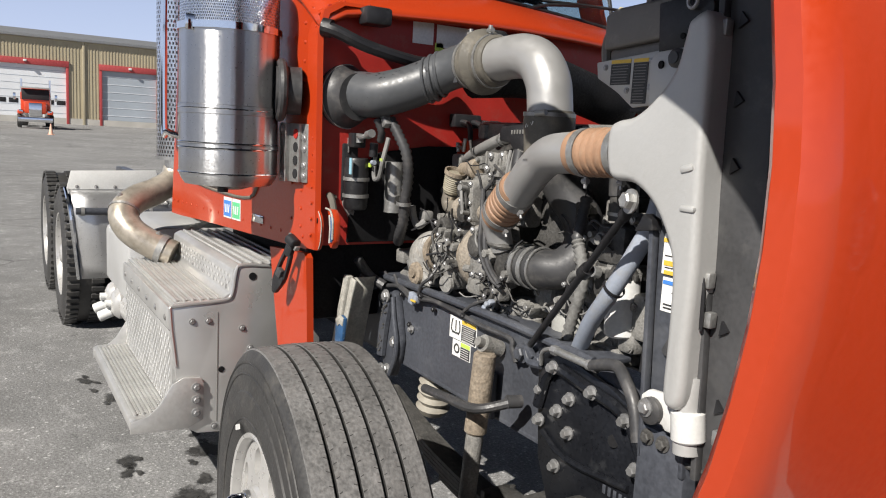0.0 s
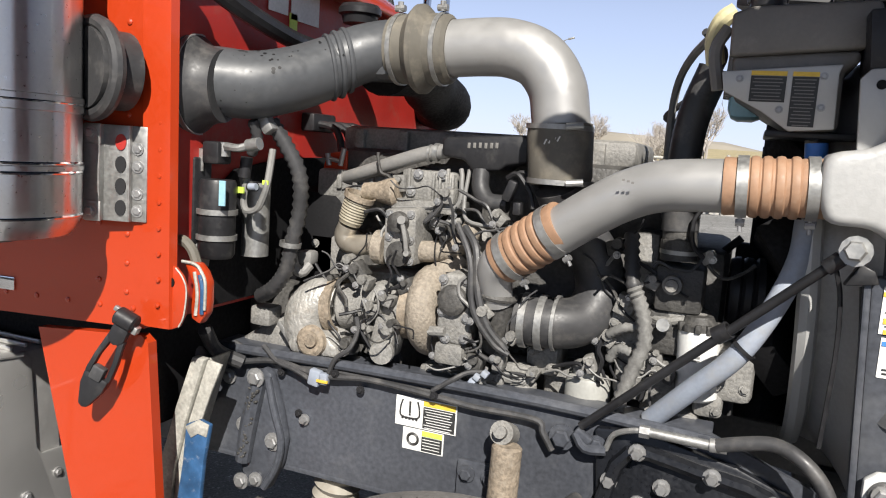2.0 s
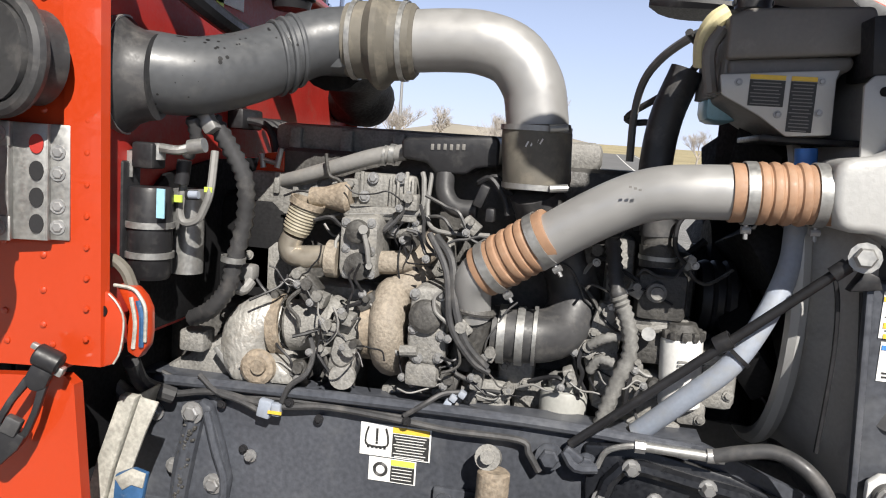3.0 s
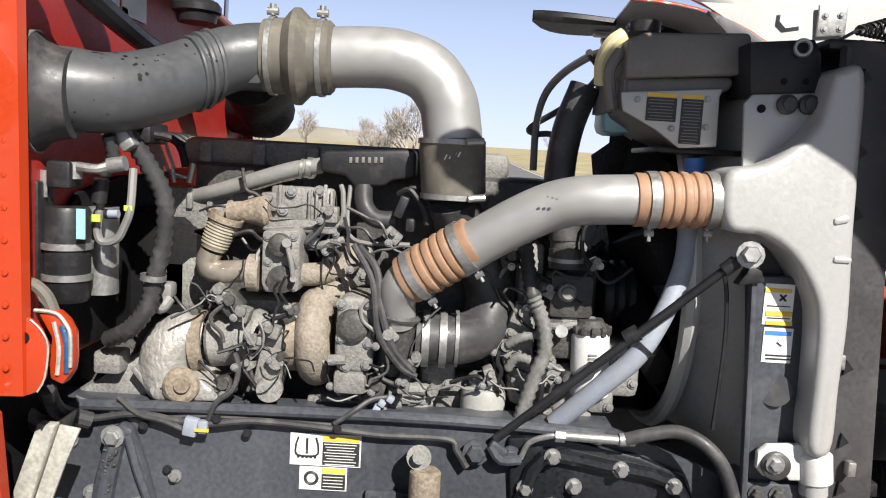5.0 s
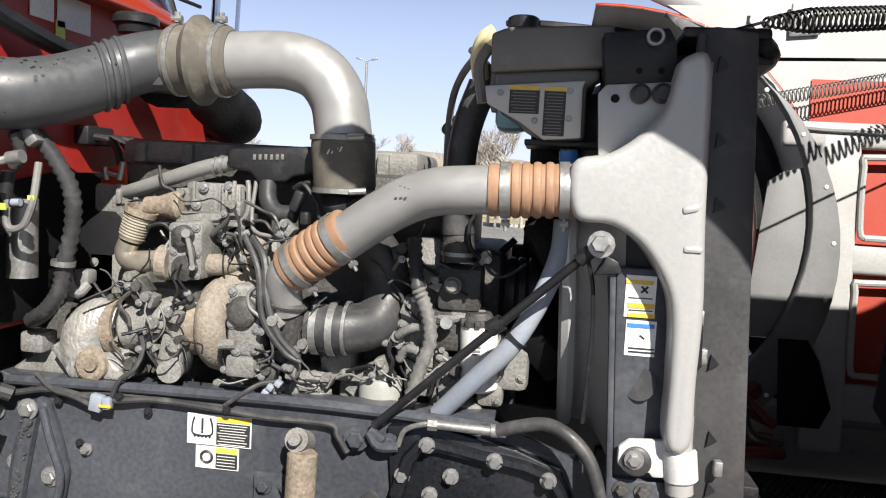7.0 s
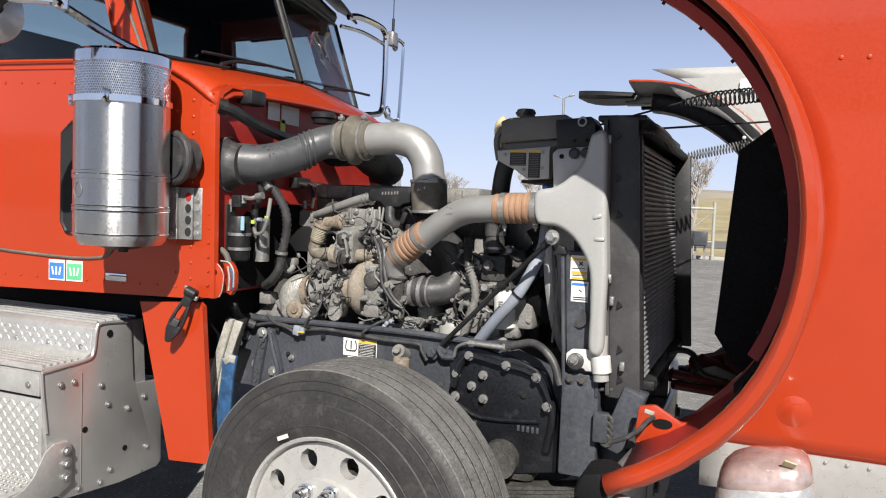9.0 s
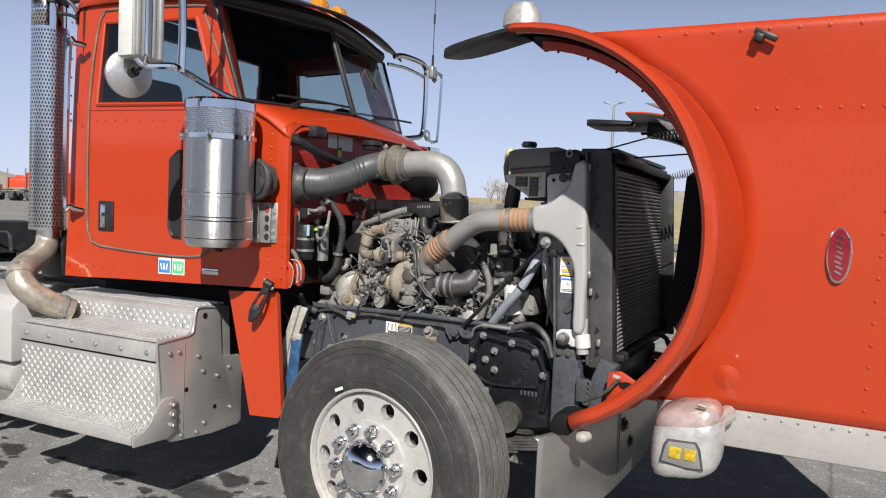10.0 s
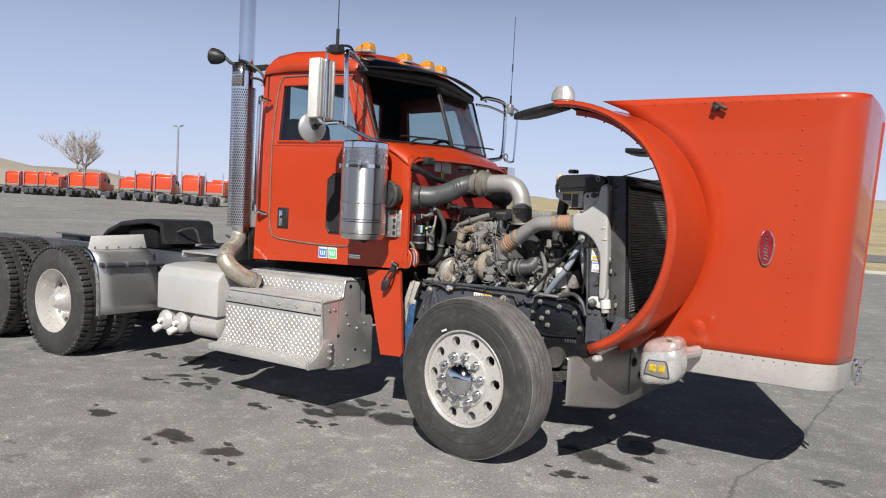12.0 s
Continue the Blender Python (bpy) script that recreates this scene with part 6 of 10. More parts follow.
for i in range(4):
    part("bolt", bolt(on_side(-0.875, 1.378 + 0.0365 * i + (0.02 if i > 1 else 0), 0.010), (0.25, -0.968, 0), 0.009, 0.006), ZINC, br)
for z in (1.375, 1.535):
    part("bolt", bolt(on_side(-0.960, z, 0.052), (0.25, -0.968, 0), 0.010, 0.010), ZINC, br)
part("cleaner_hose", torus((-0.925, -0.835, 1.664), (0.22, 0.975, 0), 0.090, 0.016, 32, 10), RUBBER, ac, "black rubber cleaner outlet hose")
part("cleaner_outlet", cyl((-0.93, -0.85, 1.664), (-0.905, -0.77, 1.664), 0.080, n=28), RUBBER, ac)

# mirrors
for s in (-1, 1):
    if s > 0:
        # the far bracket carries no mirror head
        mir = part("mirror_arm", join(tube([(-1.15, 0.80, 2.60), (-1.12, 0.88, 2.615), (-1.11, 1.10, 2.615), (-1.10, 1.165, 2.585), (-1.10, 1.18, 2.52), (-1.10, 1.183, 2.33), (-1.10, 1.172, 2.18), (-1.10, 1.15, 2.10), (-1.11, 1.08, 2.07), (-1.15, 0.86, 2.04)], 0.019, 10, 5), tube([(-1.20, 0.80, 2.55), (-1.14, 0.95, 2.545), (-1.11, 1.17, 2.52)], 0.012, 8, 4)), CHROME, truck, "polished C-shaped mirror bracket without mirror head")
        part("mirror_rod", tube([(-1.10, 1.33, 2.585), (-1.10, 1.405, 2.575), (-1.10, 1.43, 2.53), (-1.10, 1.40, 2.12), (-1.10, 1.375, 2.07), (-1.10, 1.30, 2.06)], 0.011, 8, 5), CHROME, mir)
        part("rod_bracket", join(tube([(-1.10, 1.15, 2.12), (-1.09, 1.22, 2.075), (-1.10, 1.31, 2.06)], 0.012, 8, 4), torus((-1.10, 1.235, 2.10), (1, 0, 0), 0.035, 0.008, 18, 6)), CHROME, mir)
        part("antenna_base", join(box((-1.10, 1.27, 2.57), (0.05, 0.07, 0.09), 0.012), torus((-1.10, 1.31, 2.555), (1, 0.2, 0), 0.045, 0.010, 18, 6)), ZINC, mir)
        part("antenna", join(tube([(-1.10, 1.275, 2.62), (-1.10, 1.285, 3.45)], 0.0035, 5, 1), cyl((-1.10, 1.275, 2.60), (-1.10, 1.277, 2.70), 0.009), cyl((-1.10, 1.279, 2.93), (-1.10, 1.28, 3.0), 0.007)), BLACK, mir)
        continue
    mir = part("mirror", join(tube([(-1.06, -0.79, 2.045), (-1.02, -1.05, 2.075), (-0.966, -1.30, 2.115), (-0.985, -1.345, 2.125), (-1.04, -1.43, 2.115), (-1.065, -1.462, 2.15)], 0.015, 8, 4), tube([(-0.966, -1.30, 2.105), (-0.962, -1.30, 2.30), (-0.972, -1.30, 2.56), (-1.00, -1.26, 2.615), (-1.06, -1.12, 2.62), (-1.20, -0.82, 2.585)], 0.017, 10, 5)), CHROME, truck, "tall west coast mirror on polished bracket")
    part("mirror_head", box((-1.078, -1.415, 2.338), (0.09, 0.17, 0.40), 0.014, (0, 0, 0), 3), BRUSHED, mir, "ribbed stainless mirror back")
    for i in range(4):
        part("mirror_rib", box((-1.032, -1.475 + 0.040 * i, 2.338), (0.012, 0.016, 0.375), 0.004), BRUSHED, mir)
    # White plate on the outer side: sunlight put in as colour.
    part("mirror_edge", box((-1.078, -1.5005, 2.338), (0.080, 0.006, 0.385), 0.002), WHITE, mir, "sunlit side face of the mirror head, painted white")
    part("mirror_glass", box((-1.126, -1.415, 2.338), (0.006, 0.155, 0.38)), MIRROR, mir)
    part("head_stay", tube([(-1.028, -1.44, 2.12), (-1.018, -1.445, 2.16), (-1.018, -1.445, 2.56), (-1.03, -1.44, 2.60)], 0.008, 8, 4), CHROME, mir)
    part("convex_mirror", rev([(0, 0.022), (0.004, 0.040), (0.012, 0.080), (0.024, 0.100), (0.034, 0.103), (0.04, 0.098), (0.036, 0.0)], (-1.135, -1.415, 2.088), (-0.94, 0.34, 0), 32), QUARTER, mir, "round convex mirror seen from its back")
    part("convex_stem", join(cyl((-1.135, -1.415, 2.088), (-1.105, -1.425, 2.09), 0.020, n=16), tube([(-1.105, -1.425, 2.09), (-1.08, -1.43, 2.10), (-1.05, -1.43, 2.115)], 0.010, 8, 3)), BLACK, mir)
    part("antenna", join(tube([(-1.05, -1.31, 2.66), (-1.05, -1.31, 3.55)], 0.004, 5, 1), cyl((-1.05, -1.31, 2.62), (-1.05, -1.31, 2.76), 0.011)), BLACK, mir)
    part("antenna_base", join(box((-1.05, -1.32, 2.62), (0.09, 0.08, 0.06), 0.014), tube([(-1.03, -1.30, 2.65), (-1.03, -1.20, 2.66), (-1.10, -1.05, 2.63), (-1.10, -0.92, 2.60)], 0.009, 6, 4)), BLACK, mir)

# ---- behind the cab ----
cover = part("battery_cover", plate([(-1.08, 0.60), (-1.08, 0.90), (-1.02, 0.97), (-0.90, 0.99), (-0.5, 0.99), (-0.5, 0.60)], "x", -3.22, -2.44, 0.012), TANK_W, truck, "smooth aluminium box cover")
for x in (-3.12, -2.92):
    bt = part("air_tank", rev([(0, 0.04), (0.015, 0.07), (0.04, 0.088), (0.6, 0.088), (0.62, 0.0)], (x, -1.10, 0.50), (0, 1, 0), 24), ALU, truck, "small round aluminium air tank")
    part("tank_fitting", join(cyl((x, -1.10, 0.50), (x, -1.13, 0.50), 0.022), cyl((x - 0.02, -1.09, 0.45), (x - 0.03, -1.16, 0.42), 0.030, n=16, b=0.005)), WHITE, bt)
part("air_tank", rev([(0, 0.06), (0.02, 0.095), (0.34, 0.095), (0.36, 0.06)], (-2.80, -0.98, 0.50), (1, 0, 0), 28), ALU, truck, "small round aluminium air tank")
deck = part("deck_plate", join(box((-2.95, 0, 1.075), (0.75, 1.5, 0.02), 0.004), box((-3.32, 0, 1.05), (0.02, 1.5, 0.06), 0.003)), TREADPL, truck, "tread plate deck behind the cab")
part("deck_box", box((-2.5, -0.2, 1.2), (0.2, 1.2, 0.28), 0.02), BLACK, truck)
prof = [(-4.085, 1.05), (-4.03, 1.025), (-3.985, 0.975), (-3.96, 0.90), (-3.95, 0.80), (-3.955, 0.66), (-3.97, 0.54), (-3.99, 0.44)]
rows = [[(x, -1.215 + 0.065 * (1.05 - z) / 0.61 + t * (0.615 + 0.085 * (1.05 - z) / 0.61), z) for t in (0, 0.25, 0.5, 0.75, 1)] for x, z in prof]
fender2 = part("quarter_fender", grid(rows), QUARTER, truck, "polished stainless quarter fender before the drive wheels", solid=0.006)
part("rolled_edge", tube([r[0] for r in rows], 0.016, 8, 2), CHROME, fender2)
part("fender_top_plate", plate([(-1.215, 1.045), (-1.185, 1.172), (-0.64, 1.186), (-0.60, 1.05)], "x", -4.062, -4.056, 0.002), WHITE, fender2, "plain white plate")
for i in range(5):
    part("plate_bolt", bolt((-4.056, -1.15 + 0.12 * i, 1.065), (1, 0, 0), 0.008, 0.006), ZINC, fender2)
part("fender_tube", cyl((-3.93, -1.17, 0.912), (-3.92, -0.50, 0.905), 0.024), RAILB, fender2)
for y in (-1.13, -0.91, -0.70):
    part("tube_clamp", join(band((-3.927, y, 0.909), (0, 1, 0), 0.025, 0.022, 0.004), box((-3.945, y, 0.909), (0.03, 0.022, 0.03), 0.003)), GALV, fender2)
fifth = part("fifth_wheel", plate([(-5.25, 1.10), (-5.15, 1.18), (-4.90, 1.275), (-4.65, 1.31), (-4.42, 1.325), (-4.25, 1.315), (-4.19, 1.28), (-4.17, 1.12), (-4.10, 1.08), (-4.22, 1.07), (-4.25, 1.25), (-4.45, 1.275), (-4.90, 1.225), (-5.12, 1.14), (-5.2, 1.09)], "y", -0.32, 0.32, 0.01), BLACK, truck, "greasy black arched fifth wheel plate")
part("fifth_wheel_stand", box((-4.62, 0, 1.12), (0.5, 0.5, 0.22), 0.03), LINER, fifth)
for piece in (tube([(-2.42, -0.1, 1.6), (-2.7, -0.15, 1.25), (-3.2, -0.1, 1.12), (-3.6, 0.0, 1.2)], 0.012, 6, 6), tube([(-4.3, -0.2, 1.15), (-4.0, -0.1, 1.25), (-3.7, -0.25, 1.12)], 0.012, 6, 5)):
    part("air_line", piece, RUBBER, truck)
# Near-black filler boxes darken the space under the cab.
part("under_cab", join(box((-1.7, -0.1, 0.98), (1.2, 1.0, 0.22), 0.03), box((-2.1, 0.3, 0.7), (1.4, 0.5, 0.35), 0.05)), LINER, truck, "near-black filler boxes under the cab")
part("left_fuel_tank", moved(rev([(0, 0.25), (0.02, 0.30), (1.3, 0.30), (1.32, 0.25), (1.32, 0)], (-2.6, 0.9, 0.66), (1, 0, 0), 32), Matrix.Identity(4)), ALU, truck, "polished round fuel tank")

# ---- radiator group ----
def lean(g, k=0.055, z0=1.37):
    """The radiator leans back a little at the top."""
    return [(x + (z0 - z) * k, y, z) for x, y, z in g[0]], g[1]


rad = part("radiator", lean(box((0.64, 0, 1.37), (0.20, 1.0, 0.86), 0.01)), BLACK, truck, "black radiator with fan shroud and pale bracket")
side_ch = part("side_channel", lean(plate([(0.525, 0.90), (0.525, 1.385), (0.625, 1.385), (0.625, 0.90)], "y", -0.535, -0.50, 0.006)), RAILB, rad, "dusty dark steel side channel")
part("channel_flange", lean(box((0.518, -0.54, 1.14), (0.012, 0.02, 0.49), 0.003)), RAILB, side_ch)
part("channel_flange", lean(box((0.632, -0.535, 1.14), (0.012, 0.04, 0.49), 0.003)), RAILB, side_ch)
# wires and tube down the shroud
part("shroud_wire", tube([(0.469, -0.5, 1.398), (0.484, -0.5, 1.341), (0.49, -0.5, 1.248), (0.487, -0.5, 1.141), (0.483, -0.5, 1.057)], 0.0045, 6, 5), BLACK, rad)
part("shroud_wire", tube([(0.515, -0.525, 1.364), (0.526, -0.525, 1.256), (0.54, -0.525, 1.093)], 0.006, 6, 3), BLACK, rad)
for y in (-0.50, 0.50):
    part("foot_channel", box((0.60, y, 0.79), (0.13, 0.10, 0.36), 0.01), RAILB, rad)
part("seal_strip", lean(join(plate([(0.665, 0.90), (0.665, 1.835), (0.70, 1.845), (0.775, 1.835), (0.775, 0.93), (0.74, 0.90)], "y", -0.545, -0.53, 0.004), box((0.67, -0.553, 1.37), (0.014, 0.02, 0.92), 0.003))), SEAL, rad, "black rubber air seal")
for z in (0.95, 1.05, 1.2, 1.5, 1.62, 1.76):
    part("seal_clip", lean(plate([(0.70, z), (0.72, z + 0.012), (0.705, z + 0.03)], "y", -0.552, -0.545)), BLACK, rad)
part("left_seal", lean(box((0.72, 0.535, 1.37), (0.11, 0.015, 0.92), 0.004)), RUBBER, rad)
part("top_seal", join(lean(box((0.72, 0, 1.835), (0.16, 1.08, 0.02), 0.006)), tube([(0.76, -0.53, 1.82), (0.795, -0.45, 1.805), (0.80, -0.2, 1.80), (0.79, 0.1, 1.79), (0.80, 0.5, 1.78)], 0.018, 8, 5)), BLACK, rad, "torn black rubber top seal")
part("condenser", lean(box((0.745, 0, 1.36), (0.05, 0.98, 0.80), 0.004)), ALUFIN, rad)
fin = mesh_of("cooler_slat", box((0, 0, 0), (0.02, 0.96, 0.0075), 0.0), ALUFIN)
for i in range(44):
    z = 0.975 + 0.0178 * i
    share("slat", fin, rad, pose(0.775 + (1.37 - z) * 0.055, 0, z, 0, 22, 0))
part("cooler_frame", lean(join(box((0.755, -0.49, 1.36), (0.05, 0.03, 0.86), 0.004), box((0.80, 0.49, 1.36), (0.10, 0.03, 0.86), 0.004), box((0.78, 0, 0.945), (0.07, 1.0, 0.03), 0.004), box((0.78, 0, 1.80), (0.07, 1.0, 0.03), 0.004))), BLACK, rad)
# fan shroud: square at the radiator, round at the fan
rows = []
for t in (0, 0.2, 0.5, 0.8, 1.0):
    row = []
    for i in range(48):
        a = 2 * math.pi * i / 48
        c, s_ = math.cos(a), math.sin(a)
        k = 1 / max(abs(c), abs(s_))
        sq = Vector((0.50 * c * k, 0.44 * s_ * k))
        rd = Vector((0.425 * c, 0.425 * s_))
        q = sq.lerp(rd, min(1, t * 1.6))
        row.append((0.545 - 0.105 * t, q.x, 1.36 + q.y))
    rows.append(row)
part("fan_shroud", lean(grid(rows, True)), SHROUD, rad, "grey fan shroud with pale rim", solid=0.006)
part("shroud_rim", lean(torus((0.437, 0, 1.36), (1, 0, 0), 0.428, 0.020, 72, 8)), CASTAL, rad, "pale shroud edge")
part("fan_hub", cyl((0.33, 0, 1.34), (0.45, 0, 1.34), 0.10), LINER, rad, "dark engine fan")
blade = mesh_of("fan_blade", box((0, 0, 0.24), (0.07, 0.13, 0.30), 0.004, (0, 0, 35)), LINER)
for i in range(9):
    share("fan_blade", blade, rad, pose(0.40, 0, 1.34, 40 * i, 0, 0))
part("inner_core", lean(box((0.55, 0, 1.37), (0.02, 0.96, 0.84))), LINER, rad)

# labels on the side channel
lab = part("warning_label", box((0.574, -0.536, 1.33), (0.058, 0.002, 0.082), 0), STICKW, rad, "white and yellow warning label")
part("label_band", box((0.571, -0.538, 1.358), (0.052, 0.001, 0.008)), STICKY, lab)
part("label_band", box((0.576, -0.538, 1.312), (0.052, 0.001, 0.010)), STICKY, lab)
part("label_band", box((0.578, -0.538, 1.293), (0.052, 0.001, 0.008)), STICKY, lab)
part("label_mark", join(box((0.581, -0.538, 1.344), (0.018, 0.001, 0.004), 0, (0, 45, 0)), box((0.581, -0.538, 1.344), (0.018, 0.001, 0.004), 0, (0, -45, 0)), *[box((0.576, -0.538, 1.303), (0.046, 0.001, 0.002)), box((0.574, -0.538, 1.327), (0.046, 0.001, 0.002))]), STICKK, lab)
lab2 = part("coolant_label", box((0.58, -0.536, 1.248), (0.058, 0.002, 0.070), 0), STICKW, rad, "white and blue coolant label")
part("label_band", box((0.579, -0.538, 1.273), (0.052, 0.001, 0.008)), STICKB, lab2)
part("label_mark", join(box((0.583, -0.538, 1.228), (0.05, 0.001, 0.003)), box((0.584, -0.538, 1.221), (0.05, 0.001, 0.003)), box((0.583, -0.538, 1.251), (0.012, 0.001, 0.003), 0, (0, 35, 0))), STICKK, lab2)
part("round_stamp", cyl((0.586, -0.533, 1.157), (0.584, -0.538, 1.158), 0.033, n=28), RUBBER, rad)

# charge air casting
body = [(0.425, 1.578), (0.492, 1.601), (0.542, 1.636), (0.585, 1.688), (0.600, 1.745), (0.612, 1.778), (0.658, 1.776), (0.668, 1.603), (0.673, 1.474), (0.682, 1.32), (0.680, 1.185), (0.678, 1.060), (0.634, 1.058), (0.630, 1.182), (0.626, 1.294), (0.61, 1.36), (0.564, 1.429), (0.506, 1.467), (0.435, 1.48)]


def pillow(outline, y0, y1, r, k=5):
    """A smooth closed outline in (x, z), between y0 (front) and y1, with its front edge rounded by r."""
    n = len(outline)
    pts = []
    for i in range(n):
        a, b, c, d = (Vector(outline[(i + j - 1) % n]) for j in range(4))
        for q in range(k):
            t = q / k
            pts.append(0.5 * (2 * b + (c - a) * t + (2 * a - 5 * b + 4 * c - d) * t * t + (3 * b - a - 3 * c + d) * t ** 3))
    m = len(pts)
    area = sum(pts[i].x * pts[(i + 1) % m].y - pts[(i + 1) % m].x * pts[i].y for i in range(m))
    side = 1 if area > 0 else -1
    norm = []
    for i in range(m):
        t = (pts[(i + 2) % m] - pts[i - 2]).normalized()
        norm.append(Vector((-t.y, t.x)) * side)
    rows = [[(p.x, y1, p.y) for p in pts]]
    for q in range(7):
        a = radians(15 * q)
        ins, y = r * (1 - math.cos(a)), y0 + r * (1 - math.sin(a))
        rows.append([(p.x + e.x * ins, y, p.y + e.y * ins) for p, e in zip(pts, norm)])
    g = grid(rows, True)
    last = len(rows) - 1
    return g[0], g[1] + [tuple(last * m + i for i in range(m)), tuple(range(m))[::-1]]


man = part("charge_air_casting", pillow(body, -0.605, -0.49, 0.017), CASTAL, truck, "pale cast charge-air manifold", angle=50)
part("casting_throat", tube([(0.416, -0.545, 1.527), (0.465, -0.545, 1.53), (0.519, -0.548, 1.531)], 0.05, 24, 4, radii=[0.047, 0.05, 0.056]), CASTAL, man)
part("casting_leg", tube([(0.663, -0.555, 1.11), (0.664, -0.56, 1.042), (0.673, -0.56, 0.957)], 0.027, 16, 4), CASTAL, man)
for piece in (box((0.642, -0.59, 1.506), (0.03, 0.04, 0.014), 0.005, (0, -15, 0)), box((0.652, -0.59, 1.432), (0.035, 0.04, 0.012), 0.005)):
    part("casting_nub", piece, CASTAL, man)
part("leg_collar", cyl((0.666, -0.56, 1.042), (0.674, -0.56, 0.981), 0.033, n=20, b=0.004), WHITE, man)
clampb = part("leg_clamp", plate([(0.551, 1.005), (0.551, 1.038), (0.57, 1.054), (0.684, 1.062), (0.692, 0.987), (0.619, 0.983), (0.612, 0.992), (0.567, 0.989)], "y", -0.568, -0.552, 0.004), WHITE, man, "white painted clamp bracket")
part("rubber_mount", join(rev([(0, 0.028), (0.012, 0.028), (0.016, 0.022)], (0.586, -0.567, 1.015), (0, -1, 0), 24)), RUBBER, clampb)
part("bolt", bolt((0.58, -0.583, 1.021), (0, -1, 0), 0.013, 0.012), ZINC, clampb)
for px_z in ((0.682, -0.56, 1.301), (0.694, -0.56, 1.228), (0.66, -0.56, 1.762), (0.74, -0.56, 1.013)):
    part("clip", box(px_z, (0.016, 0.02, 0.03), 0.003), GALV, man)
part("clip_rod", tube([(0.678, -0.575, 1.31), (0.684, -0.575, 1.277), (0.687, -0.575, 1.209)], 0.004, 6, 3), BLACK, man)

# grey bracket and black bracket over the casting
gb = part("tank_bracket", plate([(0.474, 1.592), (0.465, 1.715), (0.48, 1.732), (0.612, 1.742), (0.619, 1.697), (0.588, 1.642), (0.538, 1.595)], "y", -0.543, -0.533, 0.003), CASTAL, truck, "pale grey tank bracket plate")
for c in ((0.543, -0.545, 1.716), (0.584, -0.545, 1.718)):
    part("rubber_bolt", rev([(0, 0.019), (0.010, 0.019), (0.014, 0.012), (0.018, 0.012), (0.018, 0)], c, (0, -1, 0), 18), RUBBER, gb)
part("hole", cyl((0.498, -0.542, 1.706), (0.497, -0.546, 1.706), 0.008), LINER, gb)
bb = part("spring_bracket", plate([(0.468, 1.83), (0.59, 1.842), (0.606, 1.815), (0.612, 1.738), (0.478, 1.731)], "y", -0.535, -0.40, 0.004), BLACK, truck, "black steel spring bracket")
part("hook_eye", torus((0.564, -0.545, 1.823), (0.2, 1, 0), 0.014, 0.004, 20, 6), ZINC, bb)
for c in ((0.539, -0.534, 1.76), (0.58, -0.534, 1.762)):
    part("hole", cyl(c, Vector(c) + Vector((0, -0.003, 0)), 0.006), LINER, bb)

# coolant surge tank
tank = part("coolant_tank", join(plate([(0.25, 1.835), (0.283, 1.848), (0.489, 1.858), (0.495, 1.845), (0.498, 1.79), (0.474, 1.775), (0.252, 1.757)], "y", -0.475, -0.16, 0.014, 3), plate([(0.256, 1.76), (0.472, 1.774), (0.472, 1.75), (0.447, 1.739), (0.449, 1.63), (0.377, 1.626), (0.262, 1.693)], "y", -0.462, -0.18, 0.012, 3)), TANKPL, truck, "brown-grey plastic coolant tank")
part("tank_cap", join(rev([(0, 0.034), (0.022, 0.034), (0.026, 0.028), (0.026, 0)], (0.308, -0.36, 1.866), (0, 0, 1), 20), box((0.307, -0.36, 1.878), (0.075, 0.02, 0.012), 0.004)), BLACK, tank, "black filler cap")
part("tank_ribs", join(*[tube([(0.245, -0.44, 1.815), (0.225, -0.44, 1.771), (0.237, -0.44, 1.698)], 0.012, 8, 4), *[Gx for Gx in [tube([(0.268 - 0.002 * i, -0.44 + 0.045 * i, 1.83), (0.262 - 0.002 * i, -0.44 + 0.045 * i, 1.70)], 0.014, 8, 1) for i in range(6)]]]), TANKPL, tank)
lp = part("tank_label_plate", plate([(0.243, 1.729), (0.443, 1.746), (0.438, 1.73), (0.441, 1.632), (0.366, 1.625), (0.317, 1.659), (0.249, 1.693)], "y", -0.484, -0.474, 0.003), CASTAL, tank, "pale plate with printed warnings")
for c, w, h in (((0.324, -0.485, 1.699), 0.060, 0.046), ((0.385, -0.485, 1.678), 0.043, 0.088)):
    pl = part("label_panel", box(c, (w, 0.002, h)), STICKK, lp)
    rows_ = int(h / 0.0062)
    random.seed(int(w * 1000))
    part("label_lines", join(*[box((c[0] - w * 0.04 * random.random(), c[1] - 0.0012, c[2] + h / 2 - 0.005 - i * 0.0062), (w * random.uniform(0.6, 0.92), 0.001, 0.0018)) for i in range(rows_)]), LABELGREY, pl)
    part("label_head", box((c[0], c[1], c[2] + h / 2 + 0.005), (w, 0.002, 0.008)), STICKY, lp)
for c in ((0.275, -0.483, 1.716), (0.414, -0.483, 1.724), (0.347, -0.483, 1.663), (0.415, -0.483, 1.669)):
    part("screw", bolt(c, (0, -1, 0), 0.005, 0.006), ZINC, lp)
part("yellow_neck", join(tube([(0.253, -0.42, 1.848), (0.231, -0.42, 1.831), (0.219, -0.4, 1.799), (0.224, -0.38, 1.755)], 0.018, 10, 4)), PUTTY, tank, "yellowed plastic hose neck")
part("washer_bottle", box((0.287, -0.22, 1.7), (0.07, 0.12, 0.09), 0.02), AQUA, truck, "pale blue plastic bottle")
